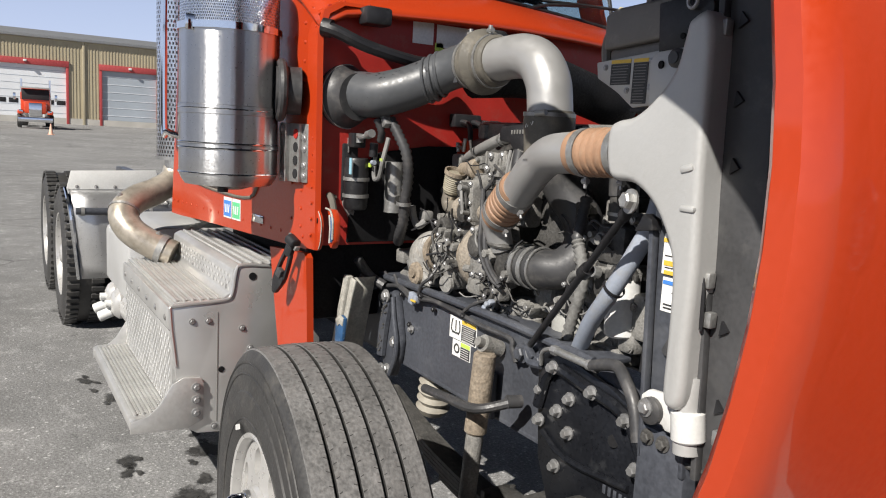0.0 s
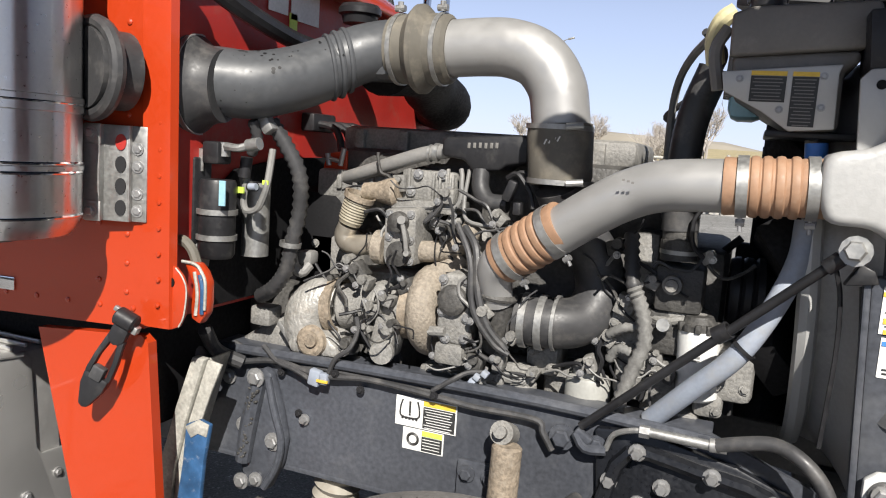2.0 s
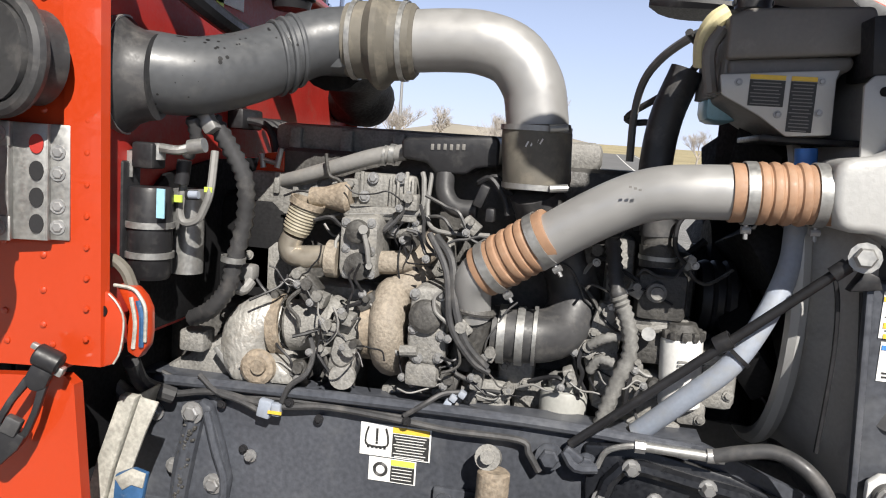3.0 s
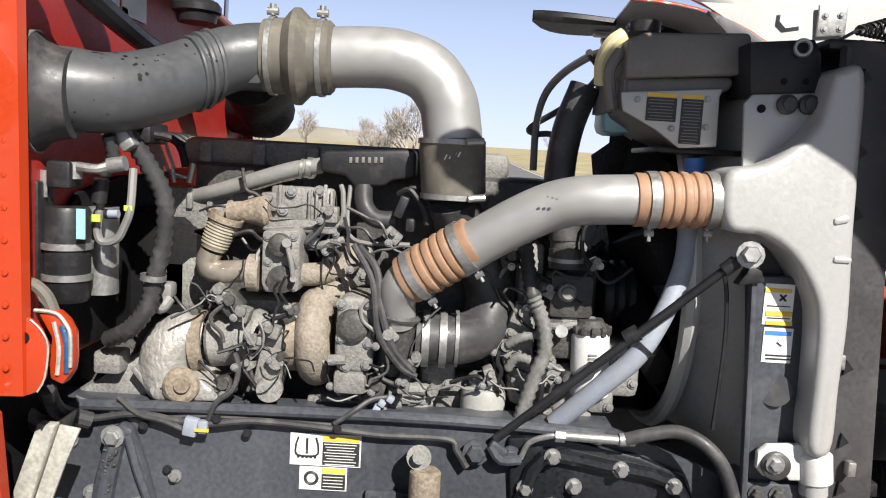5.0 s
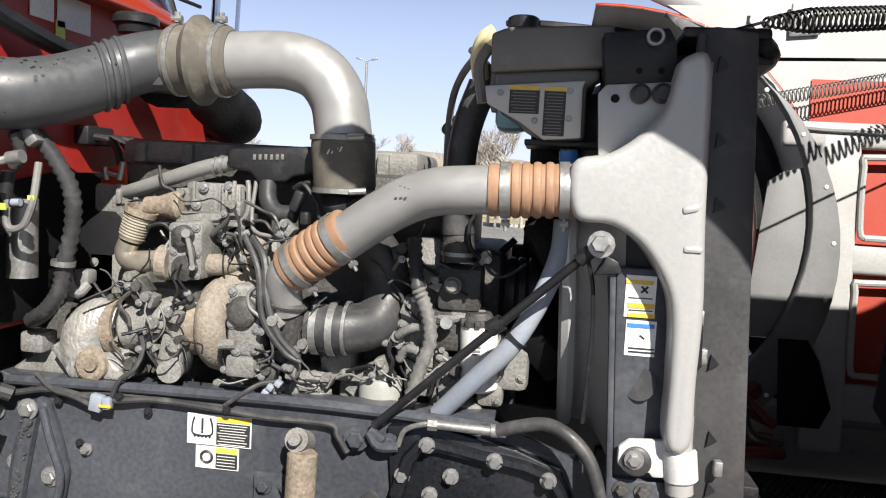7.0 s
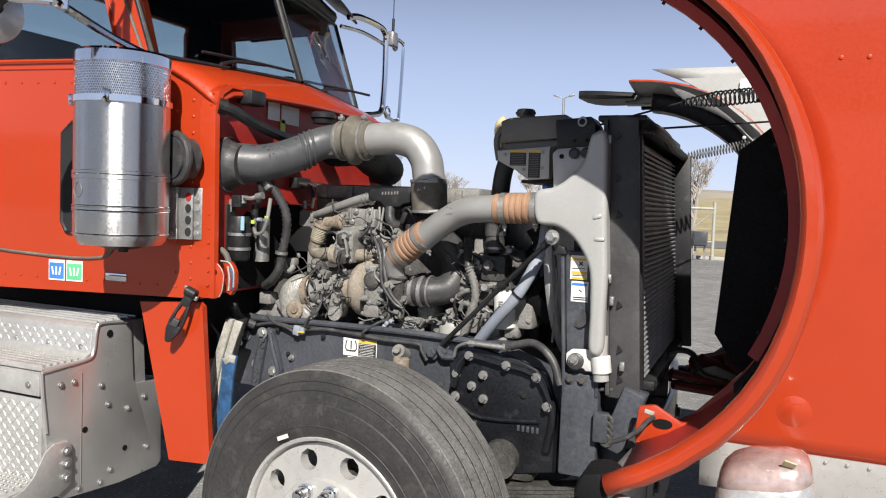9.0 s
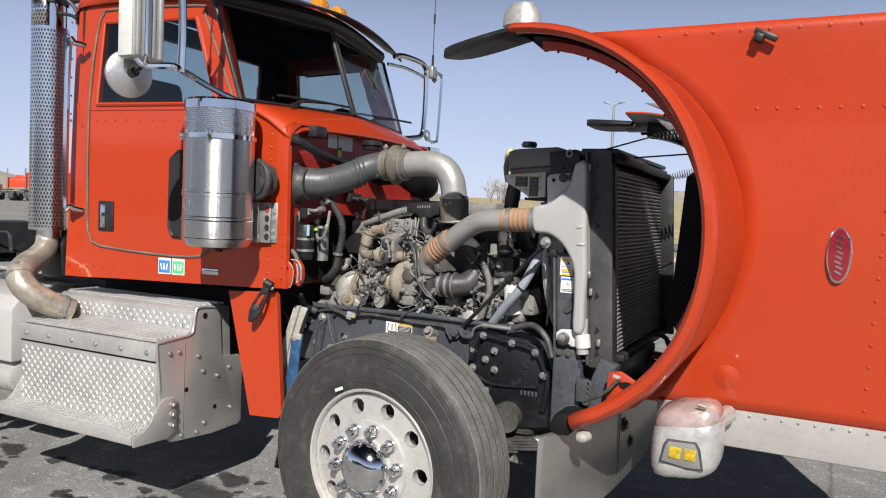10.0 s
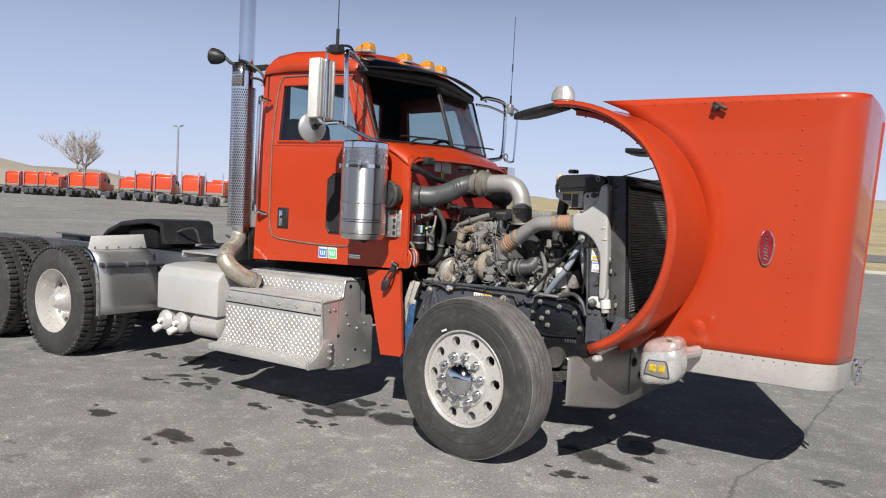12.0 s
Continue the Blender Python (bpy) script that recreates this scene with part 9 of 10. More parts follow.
for piece in (box((-0.717, -0.535, 1.583), (0.03, 0.03, 0.05), 0.006, (0, -35, 0)), band((-0.684, -0.47, 1.302), (0.1, 0, 1), 0.023, 0.012, 0.003)):
    part("harness_clip", piece, GALV, cab)
conduit([(-0.738, -0.56, 1.586), (-0.738, -0.54, 1.544), (-0.762, -0.53, 1.51)], 0.013, RUBBER, "wiring_conduit", cab)
part("heater_hose", join(tube([(-0.865, -0.62, 1.302), (-0.844, -0.62, 1.298), (-0.837, -0.6, 1.258), (-0.856, -0.58, 1.22)], 0.018, 10, 5)), GREYPL, cab, "grey rubber hose end")
part("canister", cyl((-0.80, -0.45, 1.26), (-0.80, -0.45, 1.44), 0.034, n=20), GALV, cab, "dull metal canister")
part("wiper_motor_box", join(box((-0.78, -0.56, 1.925), (0.07, 0.10, 0.06), 0.012), tube([(-0.79, -0.745, 1.871), (-0.76, -0.701, 1.856), (-0.74, -0.598, 1.819), (-0.74, -0.426, 1.789), (-0.76, -0.295, 1.787)], 0.022, 10, 5), cyl((-0.8, -0.739, 1.873), (-0.78, -0.717, 1.867), 0.03)), BLACK, cab, "black firewall box with taped harness")
part("fluid_reservoir", join(rev([(0, 0.045), (0.02, 0.05), (0.025, 0.058), (0.04, 0.058), (0.05, 0.05), (0.05, 0)], (-0.72, -0.122, 1.873), (0, 0, 1), 24)), BLACK, cab, "round black cap on the cowl")
fl = part("firewall_label", box((-0.832, -0.342, 1.911), (0.002, 0.085, 0.095)), STICKW, cab, "faded white firewall labels")
part("firewall_label", box((-0.832, -0.218, 1.898), (0.002, 0.135, 0.08)), STICKW, cab, "faded white firewall labels")
part("firewall_tag", box((-0.832, -0.273, 1.843), (0.002, 0.035, 0.06)), LIME, cab)
part("firewall_tag", box((-0.848, -0.62, 1.491), (0.05, 0.002, 0.05)), GALV, cab)
part("firewall_pass", join(box((-0.82, -0.15, 1.60), (0.05, 0.12, 0.05), 0.008), *[tube([(-0.82, -0.18 + 0.05 * i, 1.60), (-0.74, -0.18 + 0.05 * i, 1.58), (-0.70, -0.2 + 0.06 * i, 1.48 - 0.02 * i), (-0.62, -0.24, 1.40)], 0.010, 8, 4) for i in range(4)]), BLACK, cab)
part("orange_plate", plate([(-0.759, 1.458), (-0.744, 1.519), (-0.684, 1.53), (-0.683, 1.456)], "y", -0.22, -0.21, 0.002), RED, cab)
part("plate_fitting", join(cyl((-0.736, -0.23, 1.52), (-0.73, -0.23, 1.488), 0.007), cyl((-0.687, -0.23, 1.536), (-0.696, -0.23, 1.49), 0.007), cyl((-0.733, -0.23, 1.507), (-0.693, -0.23, 1.499), 0.006)), GALV, cab)
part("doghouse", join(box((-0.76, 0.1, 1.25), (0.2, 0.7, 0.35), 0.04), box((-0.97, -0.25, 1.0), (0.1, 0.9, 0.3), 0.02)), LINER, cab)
part("lower_harness", join(tube([(-0.936, -0.5, 1.009), (-0.907, -0.49, 0.983), (-0.854, -0.48, 0.986)], 0.02, 10, 3), tube([(-0.863, -0.55, 1.082), (-0.867, -0.5, 1.019), (-0.817, -0.46, 0.986)], 0.018, 10, 3)), RUBBER, truck)

# loose wires, hoses and small bolts over the engine
random.seed(11)
spots = [(-0.528, -0.41, 1.22), (-0.5, -0.42, 1.162), (-0.465, -0.42, 1.188), (-0.556, -0.4, 1.241), (-0.436, -0.43, 1.131), (-0.511, -0.42, 1.111), (-0.349, -0.36, 1.358), (-0.268, -0.4, 1.343), (-0.208, -0.45, 1.197), (-0.148, -0.42, 1.144), (-0.303, -0.42, 1.073), (-0.23, -0.42, 1.077), (0.05, -0.33, 1.364), (0.082, -0.35, 1.241), (-0.587, -0.38, 1.26), (-0.422, -0.4, 1.224), (0.05, -0.34, 1.16), (0.155, -0.33, 1.137), (0.241, -0.33, 1.362), (-0.109, -0.36, 1.052), (-0.336, -0.3, 1.416), (-0.432, -0.32, 1.387), (-0.642, -0.36, 1.203), (-0.213, -0.38, 1.405), (-0.17, -0.43, 1.09), (0.02, -0.36, 1.10), (0.135, -0.36, 1.30), (-0.36, -0.33, 1.44), (-0.50, -0.30, 1.46), (0.19, -0.36, 1.10), (-0.56, -0.42, 1.06)]
for i, c in enumerate(spots):
    c = Vector(c)
    for j in range(3):
        q = [c + Vector((random.uniform(-0.02, 0.02), random.uniform(0, 0.02), random.uniform(-0.02, 0.02))) * (j > 1)]
        d = Vector((random.uniform(-1, 1), random.uniform(-0.15, 0.15), random.uniform(-1, 1))).normalized()
        for k in range(4):
            d = (d + Vector((random.uniform(-0.9, 0.9), random.uniform(-0.2, 0.2), random.uniform(-0.9, 0.9)))).normalized()
            q.append(q[-1] + d * random.uniform(0.018, 0.04))
        part("engine_wire", tube(q, random.choice((0.002, 0.003, 0.004, 0.005)), 6, 5), random.choice((RUBBER, IRON_DK, GREYPL, BLACK, BLACK, RUBBER)), eng)
    part("engine_fitting", join(box(c + Vector((0.01, 0.02, 0)), (random.uniform(0.02, 0.045), 0.04, random.uniform(0.02, 0.045)), 0.004, (0, random.uniform(0, 90), 0)), cyl(c + Vector((0.012, 0.01, 0.01)), c + Vector((0.012, -0.012, 0.01)), random.uniform(0.007, 0.013), n=10)), random.choice((IRON, IRON_DK, IRON)), eng)
    part("bolt", bolt(c + Vector((random.uniform(-0.02, 0.02), -0.006, random.uniform(-0.02, 0.02))), (0, -1, 0), 0.006, 0.007), ZINC, eng)

# ---- the far surroundings ----
GRASS = material("dry_winter_grass", (0.40, 0.34, 0.20), 0.9, vary=0.25, scale=0.15, grain=0.25, fine=2.5, dust=0.4, dustcol=(0.30, 0.27, 0.17))
ROADM = material("grey_road", (0.17, 0.17, 0.17), 0.85, vary=0.1, scale=0.3, grain=0.1, fine=4)
LINEW = material("white_road_paint", (0.75, 0.75, 0.72), 0.6)
SIDING = material("tan_metal_siding", (0.40, 0.35, 0.24), 0.5, vary=0.06, scale=0.5)
DARKRED = material("dark_red_trim", (0.40, 0.06, 0.06), 0.5)
DOORW = material("white_door_panel", (0.74, 0.76, 0.78), 0.5, vary=0.05, scale=0.5)
DOORG = material("grey_roller_door", (0.36, 0.40, 0.44), 0.5, vary=0.06, scale=0.5)
BARK = material("pale_bare_branches", (0.37, 0.34, 0.315), 0.9, vary=0.2, scale=2)
CONE = material("faded_orange_cone", (0.72, 0.42, 0.30), 0.5)
FARRED = material("far_truck_red", (0.62, 0.065, 0.02), 0.35, vary=0.05, coat=0.4, random=0.12)

HILL = material("hazy_hill", (0.34, 0.31, 0.26), 0.9, vary=0.15, scale=0.02)
CONCRETE = material("pale_concrete", (0.45, 0.43, 0.39), 0.85, vary=0.12, scale=0.6)


def land(x, y):
    """The grass beyond the yard rises slowly to low hills."""
    near = 25.0 if x > -25 else 25.0 + min(1.0, (-25 - x) / 14) * 58
    t = max(0.0, y - near - 6)
    return 0.03 + 4.0 * min(1, t / 150) ** 1.4 + max(0, t - 150) * 0.028


xs = [-420, -260, -160, -110, -70, -50, -39, -33, -29, -25, -18, -10, 0, 8, 16, 30, 60, 110, 200, 420]
rows = []
for k in (0, 0.012, 0.03, 0.06, 0.1, 0.16, 0.25, 0.4, 0.6, 0.8, 1.0):
    row = []
    for x in xs:
        near = 25.0 if x > -25 else 25.0 + min(1.0, (-25 - x) / 14) * 58
        y = near + (520 - near) * k
        row.append((x, y, land(x, y) if k else 0.015))
    rows.append(row)
tagged(part("grass_field", grid(rows), GRASS, None), "dry tan winter grass beyond the yard", "grass", kind="structure")
road = part("road", join(grid([[(x, 33.5, land(x, 33.5) + 0.03) for x in range(-24, 200, 8)], [(x, 41.5, land(x, 41.5) + 0.03) for x in range(-24, 200, 8)]]),
                         grid([[(1.0 + 0.02 * (y - 41), y, land(2, y) + 0.035) for y in range(41, 170, 8)], [(9.0 + 0.02 * (y - 41), y, land(2, y) + 0.035) for y in range(41, 170, 8)]])), ROADM, None)
tagged(road, "grey road joining a crossing through dry grass", "road", kind="structure")
for x0 in (1.3, 4.9, 8.6):
    part("road_line", grid([[(x0 + dx + 0.02 * (y - 41), y, land(2, y) + 0.045) for y in range(42, 170, 8)] for dx in (-0.09, 0.09)]), LINEW, road)
part("road_line", grid([[(x, y, land(x, 37) + 0.05) for x in range(-24, 120, 8)] for y in (40.8, 41.1)]), LINEW, road)
tagged(part("verge_kerb", box((85, 25.0, 0.04), (220, 0.25, 0.14), 0.03), CONCRETE, None), "pale concrete kerb along the yard", "kerb", kind="structure")
rows = []
for d, h in ((560, 0.0), (600, 16), (680, 22), (800, 8)):
    rows.append([(d * math.cos(radians(a)), d * math.sin(radians(a)), 2 + h * (0.75 + 0.35 * math.sin(a * 0.21) + 0.15 * math.sin(a * 0.77 + 1))) for a in range(20, 176, 4)])
tagged(part("hill_backdrop", grid(rows), HILL, None), "low hazy wooded hills on the horizon", "hill", kind="structure")


# bare trees
def bare_tree(seed, height):
    rnd = random.Random(seed)
    g = []

    def limb(p, d, length, r, depth):
        q = [p]
        for i in range(3):
            d = (d + Vector((rnd.uniform(-0.25, 0.25), rnd.uniform(-0.25, 0.25), rnd.uniform(-0.05, 0.22)))).normalized()
            q.append(q[-1] + d * length / 3)
        g.append(tube(q, r, 5 if depth > 2 else 3, 1, radii=[r, r * 0.85, r * 0.7, r * 0.5]))
        if depth == 0:
            return
        for i in range(4):
            s = rnd.uniform(0.45, 1.0)
            k = min(int(s * 3), 2)
            e = (d + Vector((rnd.uniform(-1, 1), rnd.uniform(-1, 1), rnd.uniform(-0.2, 0.55))) * 1.0).normalized()
            limb(q[k].lerp(q[k + 1], s * 3 - k), e, length * rnd.uniform(0.55, 0.8), max(r * 0.55, 0.013), depth - 1)
    limb(Vector((0, 0, 0)), Vector((0, 0, 1)), height * 0.30, height * 0.020, 5)
    return join(*g)


trees = []
for k in range(3):
    t = thing("bare_tree", "leafless winter tree with fine pale branches", "tree", "bare trees")
    g = bare_tree(k + 3, 8.0)
    ob = tagged(part("crown", g, BARK, t), kind="stuff")
    trees.append(t)
places = [(-112, 64, 2.1), (-14, 72, 1.0), (-9, 80, 0.95), (-22, 90, 1.1), (-30, 100, 1.2), (-1.5, 29, 0.75), (-3.2, 31, 0.6), (-6, 88, 1.0), (-18, 68, 0.85), (-40, 96, 1.2), (-60, 110, 1.2), (22, 90, 1.1), (16, 110, 1.0), (-80, 110, 1.1)]
for i, (x, y, s) in enumerate(places):
    m = pose(x, y, land(x, y) - 0.05 if y > 26 and not (x < -39 and y < 84) else 0, 0, 0, 47 * i)
    if i < 3:
        trees[i].matrix_basis = m
        trees[i].scale = (s, s, s)
    else:
        c = copy_thing(trees[i % 3], m)
        c.scale = (s, s, s)


# light poles
def light_pole(x, y, h):
    p = thing("light_pole", "tall grey yard light pole with two lamps", "light pole", "yard lights", (x, y, 0))
    part("pole", moved(cyl((0, 0, 0), (0, 0, h), 0.17, 0.12, n=10), Matrix.Identity(4)), GALV, p)
    for s in (-1, 1):
        part("arm", tube([(0, 0, h - 0.05), (s * 0.5, 0, h + 0.15)], 0.035, 6, 1), GALV, p)
        part("lamp_head", box((s * 0.75, 0, h + 0.2), (0.6, 0.3, 0.14), 0.03, (0, s * -14, 0)), GALV, p)
    part("base", cyl((0, 0, 0), (0, 0, 0.6), 0.3, n=12), CONCRETE, p)


light_pole(-92, 67, 11.5)
light_pole(-17.5, 70, 12.5)
light_pole(-104, 96, 9.0)


# parked trucks in the far row
def far_truck():
    t = thing("parked_truck", "orange-red sleeper tractor parked in a row", "truck", "parked trucks")
    part("sleeper", plate([(-1.90, 1.10), (0.10, 1.10), (0.10, 3.32), (-0.55, 3.36), (-1.65, 3.22), (-1.90, 3.02)], "y", -1.2, 1.2, 0.10, 3), FARRED, t)
    part("rear_panel", join(box((-1.915, 0, 1.35), (0.05, 1.9, 0.35), 0.01), *[cyl((-1.95, -0.5 + 0.5 * i, 1.35), (-1.92, -0.5 + 0.5 * i, 1.35), 0.09, n=10) for i in range(3)]), GREYPL, t)
    part("cab", join(box((0.7, 0, 1.95), (1.4, 2.0, 1.5), 0.12), box((0.5, 0, 2.85), (1.2, 1.9, 0.4), 0.1)), FARRED, t)
    part("hood", box((2.2, 0, 1.5), (1.7, 1.5, 0.9), 0.12), FARRED, t)
    part("windscreen", box((1.37, 0, 2.3), (0.1, 1.7, 0.6), 0.02, (0, -14, 0)), SHADE, t)
    for s in (-1, 1):
        part("side_window", box((0.75, s * 1.0, 2.35), (0.75, 0.05, 0.5), 0.02), SHADE, t)
        part("sleeper_window", box((-0.6, s * 1.2, 2.5), (0.5, 0.05, 0.4), 0.02), SHADE, t)
        part("side_step", box((-0.7, s * 1.08, 0.75), (2.4, 0.3, 0.5), 0.05), GREYPL, t)
    part("roof_fairing", box((-0.7, 0, 3.3), (1.6, 2.0, 0.3), 0.12), FARRED, t)
    part("frame", box((-3.6, 0, 0.95), (4.2, 0.86, 0.26), 0.02), RAILB, t)
    for s in (-1, 1):
        part("stack", cyl((-2.05, s * 1.0, 1.2), (-2.05, s * 1.0, 3.75), 0.075, n=10), CHROME, t)
        part("fuel_tank", cyl((-1.6, s * 0.95, 0.75), (0.2, s * 0.95, 0.75), 0.3, n=14), BRUSHED, t)
        part("mud_flap", box((-5.9, s * 0.9, 0.65), (0.03, 0.6, 0.7), 0.005), RAILB, t)
        part("quarter_fender", box((-3.25, s * 0.9, 0.85), (0.05, 0.6, 0.55), 0.01), GREYPL, t)
        for x in (2.1, -3.95, -5.2):
            w = part("wheel", rev([(0, 0.26), (0.0, 0.47), (0.06, 0.51), (0.28 if x > 0 else 0.55, 0.51), (0.3 if x > 0 else 0.58, 0.4)], (x, s * 1.22, 0.51), (0, -s, 0), 20), TYRE, t)
            part("rim", rev([(0.02, 0.28), (0.1, 0.22), (0.04, 0.1), (0.04, 0)], (x, s * 1.22, 0.51), (0, -s, 0), 16), ALU, w)
    part("fifth_wheel", box((-4.4, 0, 1.2), (0.9, 0.9, 0.12), 0.03), BLACK, t)
    return t


ft = far_truck()
random.seed(5)
n = 15
for i in range(n):
    u = i / (n - 1)
    x, y = -118 + 64 * u + random.uniform(-0.5, 0.5), 57.5 - 5.0 * u + (0.6 if i % 3 else 0)
    m = pose(x, y, lie(x, y), 0, 0, 124 + random.uniform(-4, 4))
    if i in (6, 12):
        continue
    if i == 0:
        ft.matrix_basis = m
    else:
        row_truck = copy_thing(ft, m)
        if i % 4 == 3:
            # a lower roof: no fairing, a shorter sleeper
            for o in list(row_truck.children):
                if o.name.split(".")[0] == "roof_fairing":
                    bpy.data.objects.remove(o)
                elif o.name.split(".")[0] == "sleeper":
                    o.matrix_basis = Matrix.Translation((0, 0, 0.38)) @ Matrix.Diagonal((1, 1, 0.72, 1))

# a truck before the workshop, seen from its front
yt = copy_thing(ft, pose(-66, 2.3, lie(-66, 2), 0, 0, -4))
yt.name = "yard_truck"
for o in [o for o in yt.children if o.name.split(".")[0] in ("sleeper", "roof_fairing", "sleeper_window", "windscreen")]:
    bpy.data.objects.remove(o)
tagged(yt, "orange-red tractor truck parked before the workshop door", "truck", "yard trucks")
part("windscreen", box((1.42, 0, 2.50), (0.08, 1.86, 0.80), 0.03, (0, -6, 0)), SHADE, yt)
part("sun_visor", box((1.55, 0, 2.98), (0.4, 2.0, 0.06), 0.02, (0, 12, 0)), BRUSHED, yt)
part("grille", join(box((3.06, 0, 1.35), (0.04, 0.85, 1.0), 0.02), *[box((3.09, -0.36 + 0.09 * i, 1.35), (0.02, 0.03, 0.92), 0.004) for i in range(9)]), CHROME, yt)
part("front_bumper", box((3.2, 0, 0.62), (0.2, 2.3, 0.36), 0.05), CHROME, yt)
for s in (-1, 1):
    part("fender", box((2.3, s * 0.98, 1.15), (1.5, 0.42, 0.3), 0.1), FARRED, yt)
    part("headlamp", box((2.95, s * 0.95, 1.2), (0.2, 0.3, 0.22), 0.05), CHROME, yt)
    part("side_mirror", box((1.3, s * 1.4, 2.3), (0.1, 0.18, 0.5), 0.02), CHROME, yt)
cone = thing("traffic_cone", "small orange traffic cone on asphalt", "cone", at=(-53, 2.35, lie(-53, 2)))
part("cone_body", rev([(0, 0.17), (0.03, 0.15), (0.7, 0.03), (0.71, 0)], (0, 0, 0), (0, 0, 1), 16), CONE, cone)
part("cone_foot", box((0, 0, 0.015), (0.4, 0.4, 0.03), 0.01), CONE, cone)


# workshop
def workshop():
    X = -85.0
    z0 = lie(X, 0)
    w = thing("workshop", "long tan metal workshop with large doors", "building", at=(X, 0, z0))
    H_ = 8.3
    rib_tall = mesh_of("siding_rib", box((0, 0, 0), (0.05, 0.10, H_)), SIDING)
    rib_short = mesh_of("siding_rib", box((0, 0, 0), (0.05, 0.10, H_ - 6.2)), SIDING)
    segs = [(-40, -1.2), (6.3, 9.4), (15.0, 18)]
    for a, b in segs:
        n_ = int((b - a) / 0.30)
        panel = part("wall", box((-0.2, (a + b) / 2, H_ / 2), (0.4, b - a, H_), 0), SIDING, w, "tan ribbed metal siding")
        for i in range(n_):
            share("siding_rib", rib_tall, panel, pose(0.02, a + 0.15 + 0.30 * i, H_ / 2))
    for a, b in ((-1.2, 6.3), (9.4, 15.0)):
        n_ = int((b - a) / 0.30)
        panel = part("wall_over_door", box((-0.2, (a + b) / 2, (H_ + 6.2) / 2), (0.4, b - a, H_ - 6.2), 0), SIDING, w)
        for i in range(n_):
            share("siding_rib", rib_short, panel, pose(0.02, a + 0.15 + 0.30 * i, (H_ + 6.2) / 2))
        part("door_header", box((0.08, (a + b) / 2, 5.95), (0.3, b - a + 0.3, 0.6), 0.02), DARKRED, w, "dark red door header")
        for y in (a, b):
            part("door_post", box((0.05, y, 2.85), (0.25, 0.25, 5.7), 0.02), DARKRED, w)
        part("door_lamp", box((0.4, (a + b) / 2, 6.0), (0.3, 0.3, 0.2), 0.04), WHITE, w)
    d1 = part("overhead_door", box((-0.15, 2.55, 2.85), (0.1, 7.4, 5.7), 0), DOORW, w, "white overhead door with a row of windows")
    for i in range(8):
        part("door_joint", box((-0.09, 2.55, 0.7 * i + 0.35), (0.02, 7.4, 0.03), 0), DOORG, d1)
    for i in range(7):
        part("door_window", box((-0.085, -0.6 + 1.05 * i, 2.1), (0.03, 0.8, 0.45), 0.01), SHADE, d1)
    d2 = part("roller_door", box((-0.15, 12.2, 2.85), (0.1, 5.5, 5.7), 0), DOORG, w, "grey panelled overhead door")
    for i in range(7):
        part("door_joint", box((-0.085, 12.2, 0.8 * i + 0.3), (0.03, 5.4, 0.05), 0), DOORW, d2)
    for y in (-5, 7.8, 17):
        part("downpipe", box((0.12, y, H_ / 2), (0.18, 0.22, H_), 0.02), SIDING, w)
    part("gutter", box((0.15, -11, H_ + 0.12), (0.5, 58.4, 0.25), 0.03), GALV, w)
    part("roof", plate([(0.3, H_ + 0.2), (0.3, H_ + 0.3), (-15, H_ + 2.2), (-30, H_ + 0.3), (-30, H_ + 0.2)], "y", -40, 18.2), GALV, w, "shallow grey metal roof")
    part("end_wall", box((-15, 18, H_ / 2), (30, 0.3, H_)), SIDING, w)
    part("wall_base", box((0.06, -11, 0.3), (0.1, 58, 0.6)), CONCRETE, w)


workshop()


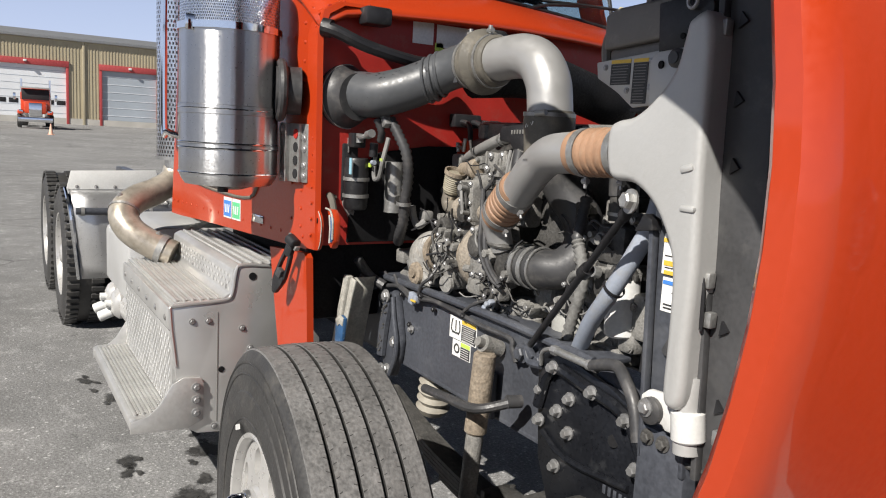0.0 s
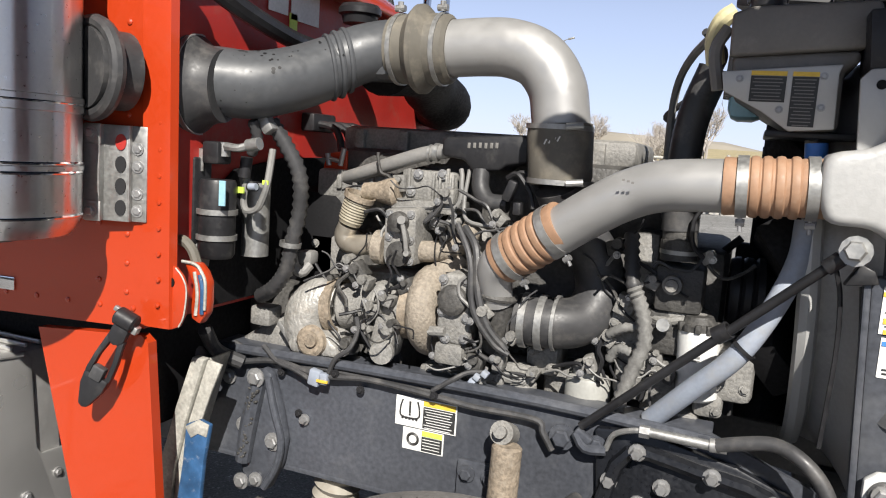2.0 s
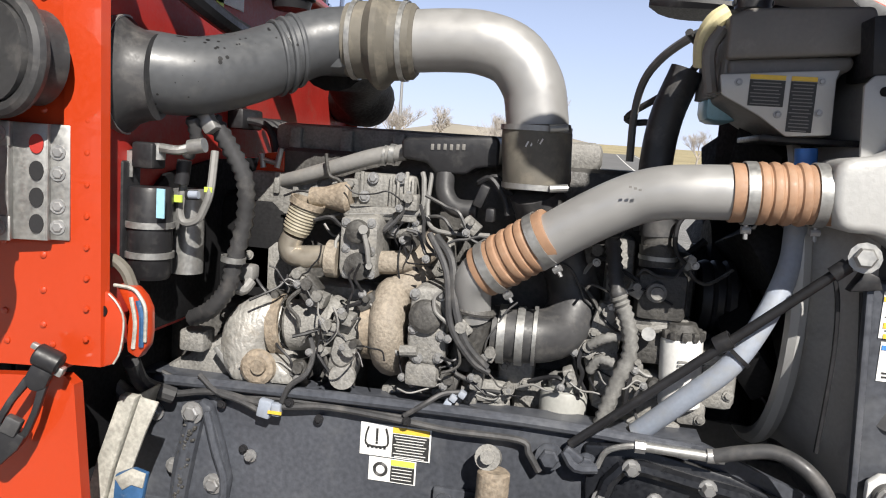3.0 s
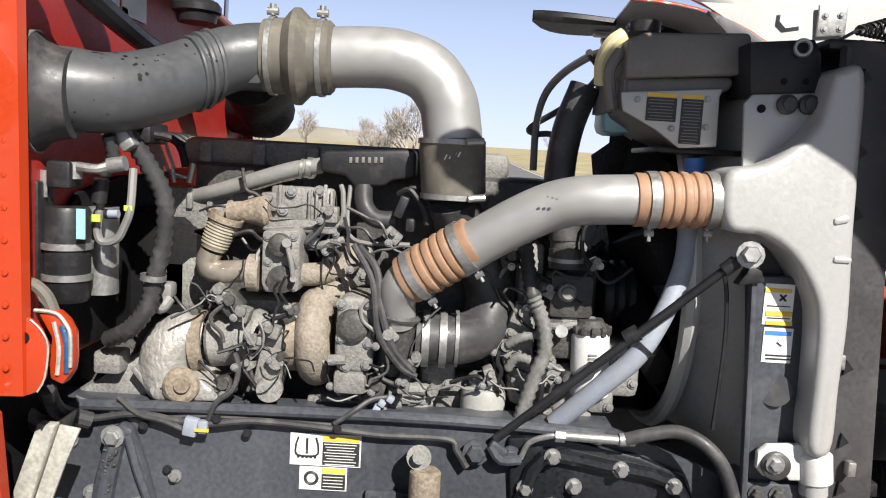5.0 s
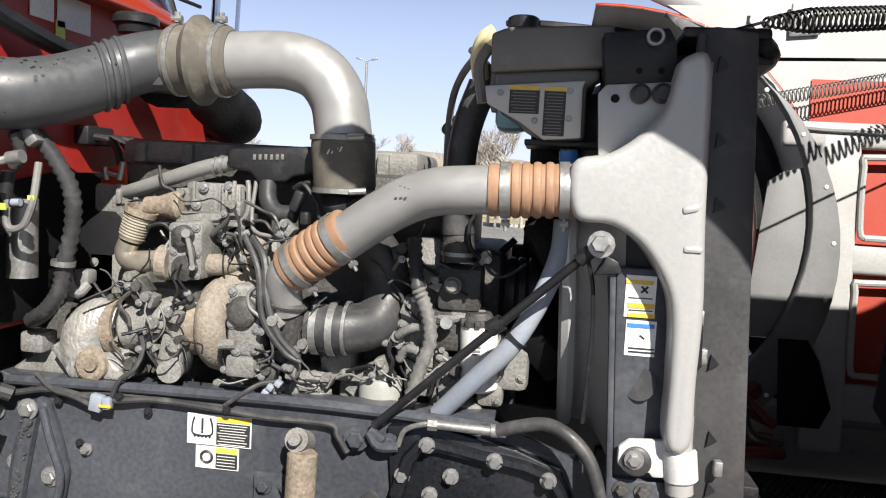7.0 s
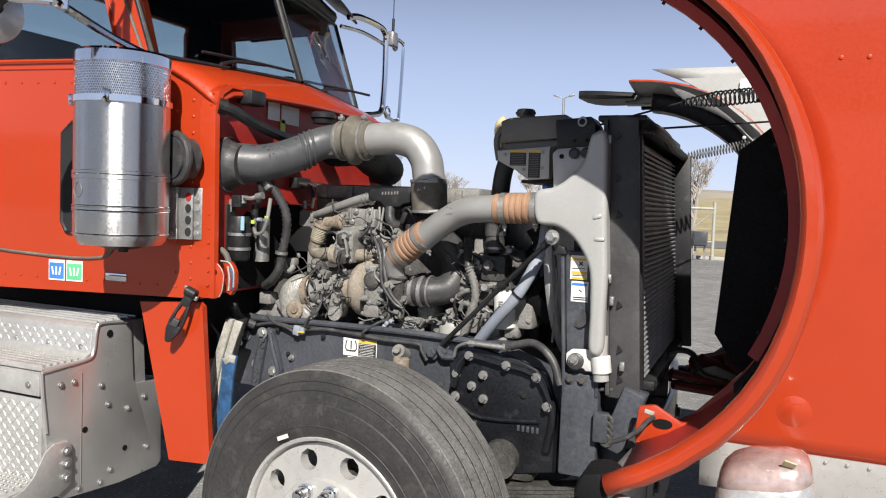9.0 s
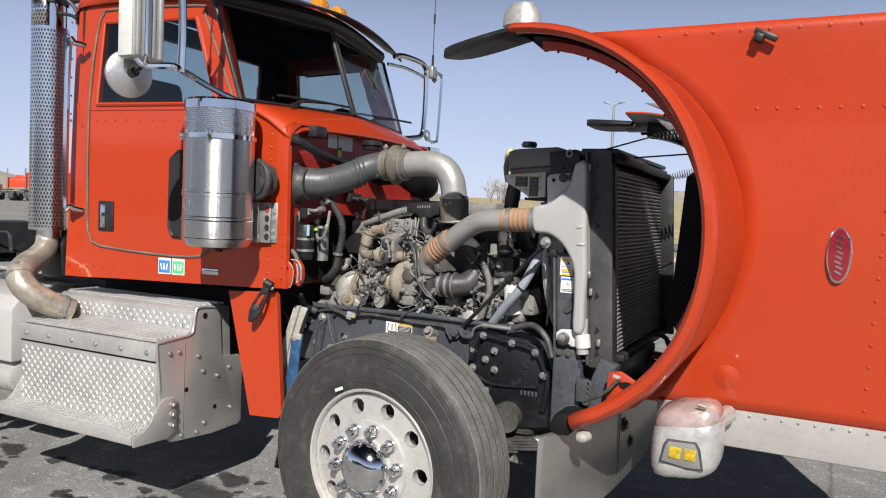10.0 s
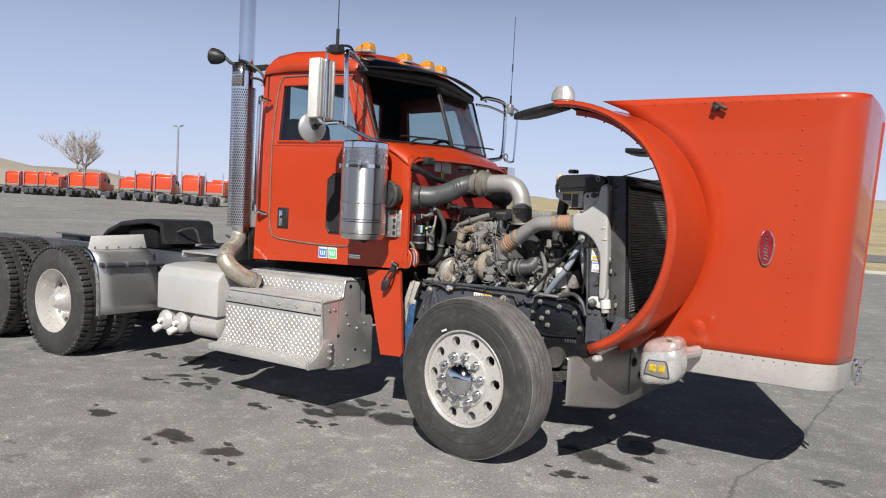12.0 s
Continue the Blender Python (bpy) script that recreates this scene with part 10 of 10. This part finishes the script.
# utility boxes by the verge
def cabinet(x, y, w, h, mat, label):
    c = thing("utility_box", label, "utility box", at=(x, y, 0.03))
    part("body", box((0, 0, 0.45 + h / 2), (w, 0.5, h), 0.02), mat, c)
    part("door", box((0, -0.26, 0.45 + h / 2), (w * 0.86, 0.02, h * 0.86), 0.01), mat, c)
    for s in (-1, 1):
        part("leg", box((s * w * 0.35, 0, 0.22), (0.08, 0.08, 0.46)), GALV, c)


cabinet(-1.20, 24.2, 0.34, 0.52, BLACK, "small black utility box on legs")
cabinet(-0.82, 24.3, 0.44, 0.50, RAILB, "dark grey utility box on legs")
gate = thing("pipe_gate", "pale pipe gate frame behind the utility boxes", "gate", at=(-1.0, 24.8, 0))
for x in (-1.9, -0.62, 0.56):
    part("post", cyl((x, 0, 0), (x, 0, 2.0), 0.055, n=10), PALEST, gate)
for z in (1.78, 0.62):
    part("rail", tube([(-1.9, 0, z), (0.56, 0, z)], 0.05 if z > 1 else 0.03, 8, 1), PALEST, gate)
part("brace", tube([(-0.62, 0, 0.62), (0.56, 0, 1.72)], 0.022, 8, 1), PALEST, gate)
part("brace", tube([(-1.9, 0, 1.72), (-0.62, 0, 0.62)], 0.022, 8, 1), PALEST, gate)
# left air cleaner of the truck
part("left_air_cleaner", rev([(1.335, 0.165), (1.37, AR), (1.80, AR), (1.80, AR + 0.008), (1.82, AR + 0.008), (1.82, AR), (1.985, AR), (2.0, 0.0)], (AX, -AY, 0), (0, 0, 1), 48), CHROME, truck, "polished stainless air cleaner canister")

# unseen building added behind the camera to close the yard and darken chrome reflections
SOUTHW = material("brown_grey_siding", (0.15, 0.14, 0.125), 0.6, vary=0.2, scale=0.4, grain=0.1, fine=3)
tagged(part("wall_south", join(box((10, -62, 3.2), (150, 0.4, 6.4), 0.0), box((10, -61.7, 6.5), (150.4, 0.8, 0.25), 0.02), *[box((-60 + 14 * i, -61.7, 2.2), (5.0, 0.12, 4.4), 0.02) for i in range(10)]), SOUTHW, None), "unseen plain brown-grey wall added for the chrome to reflect", "wall", kind="structure")
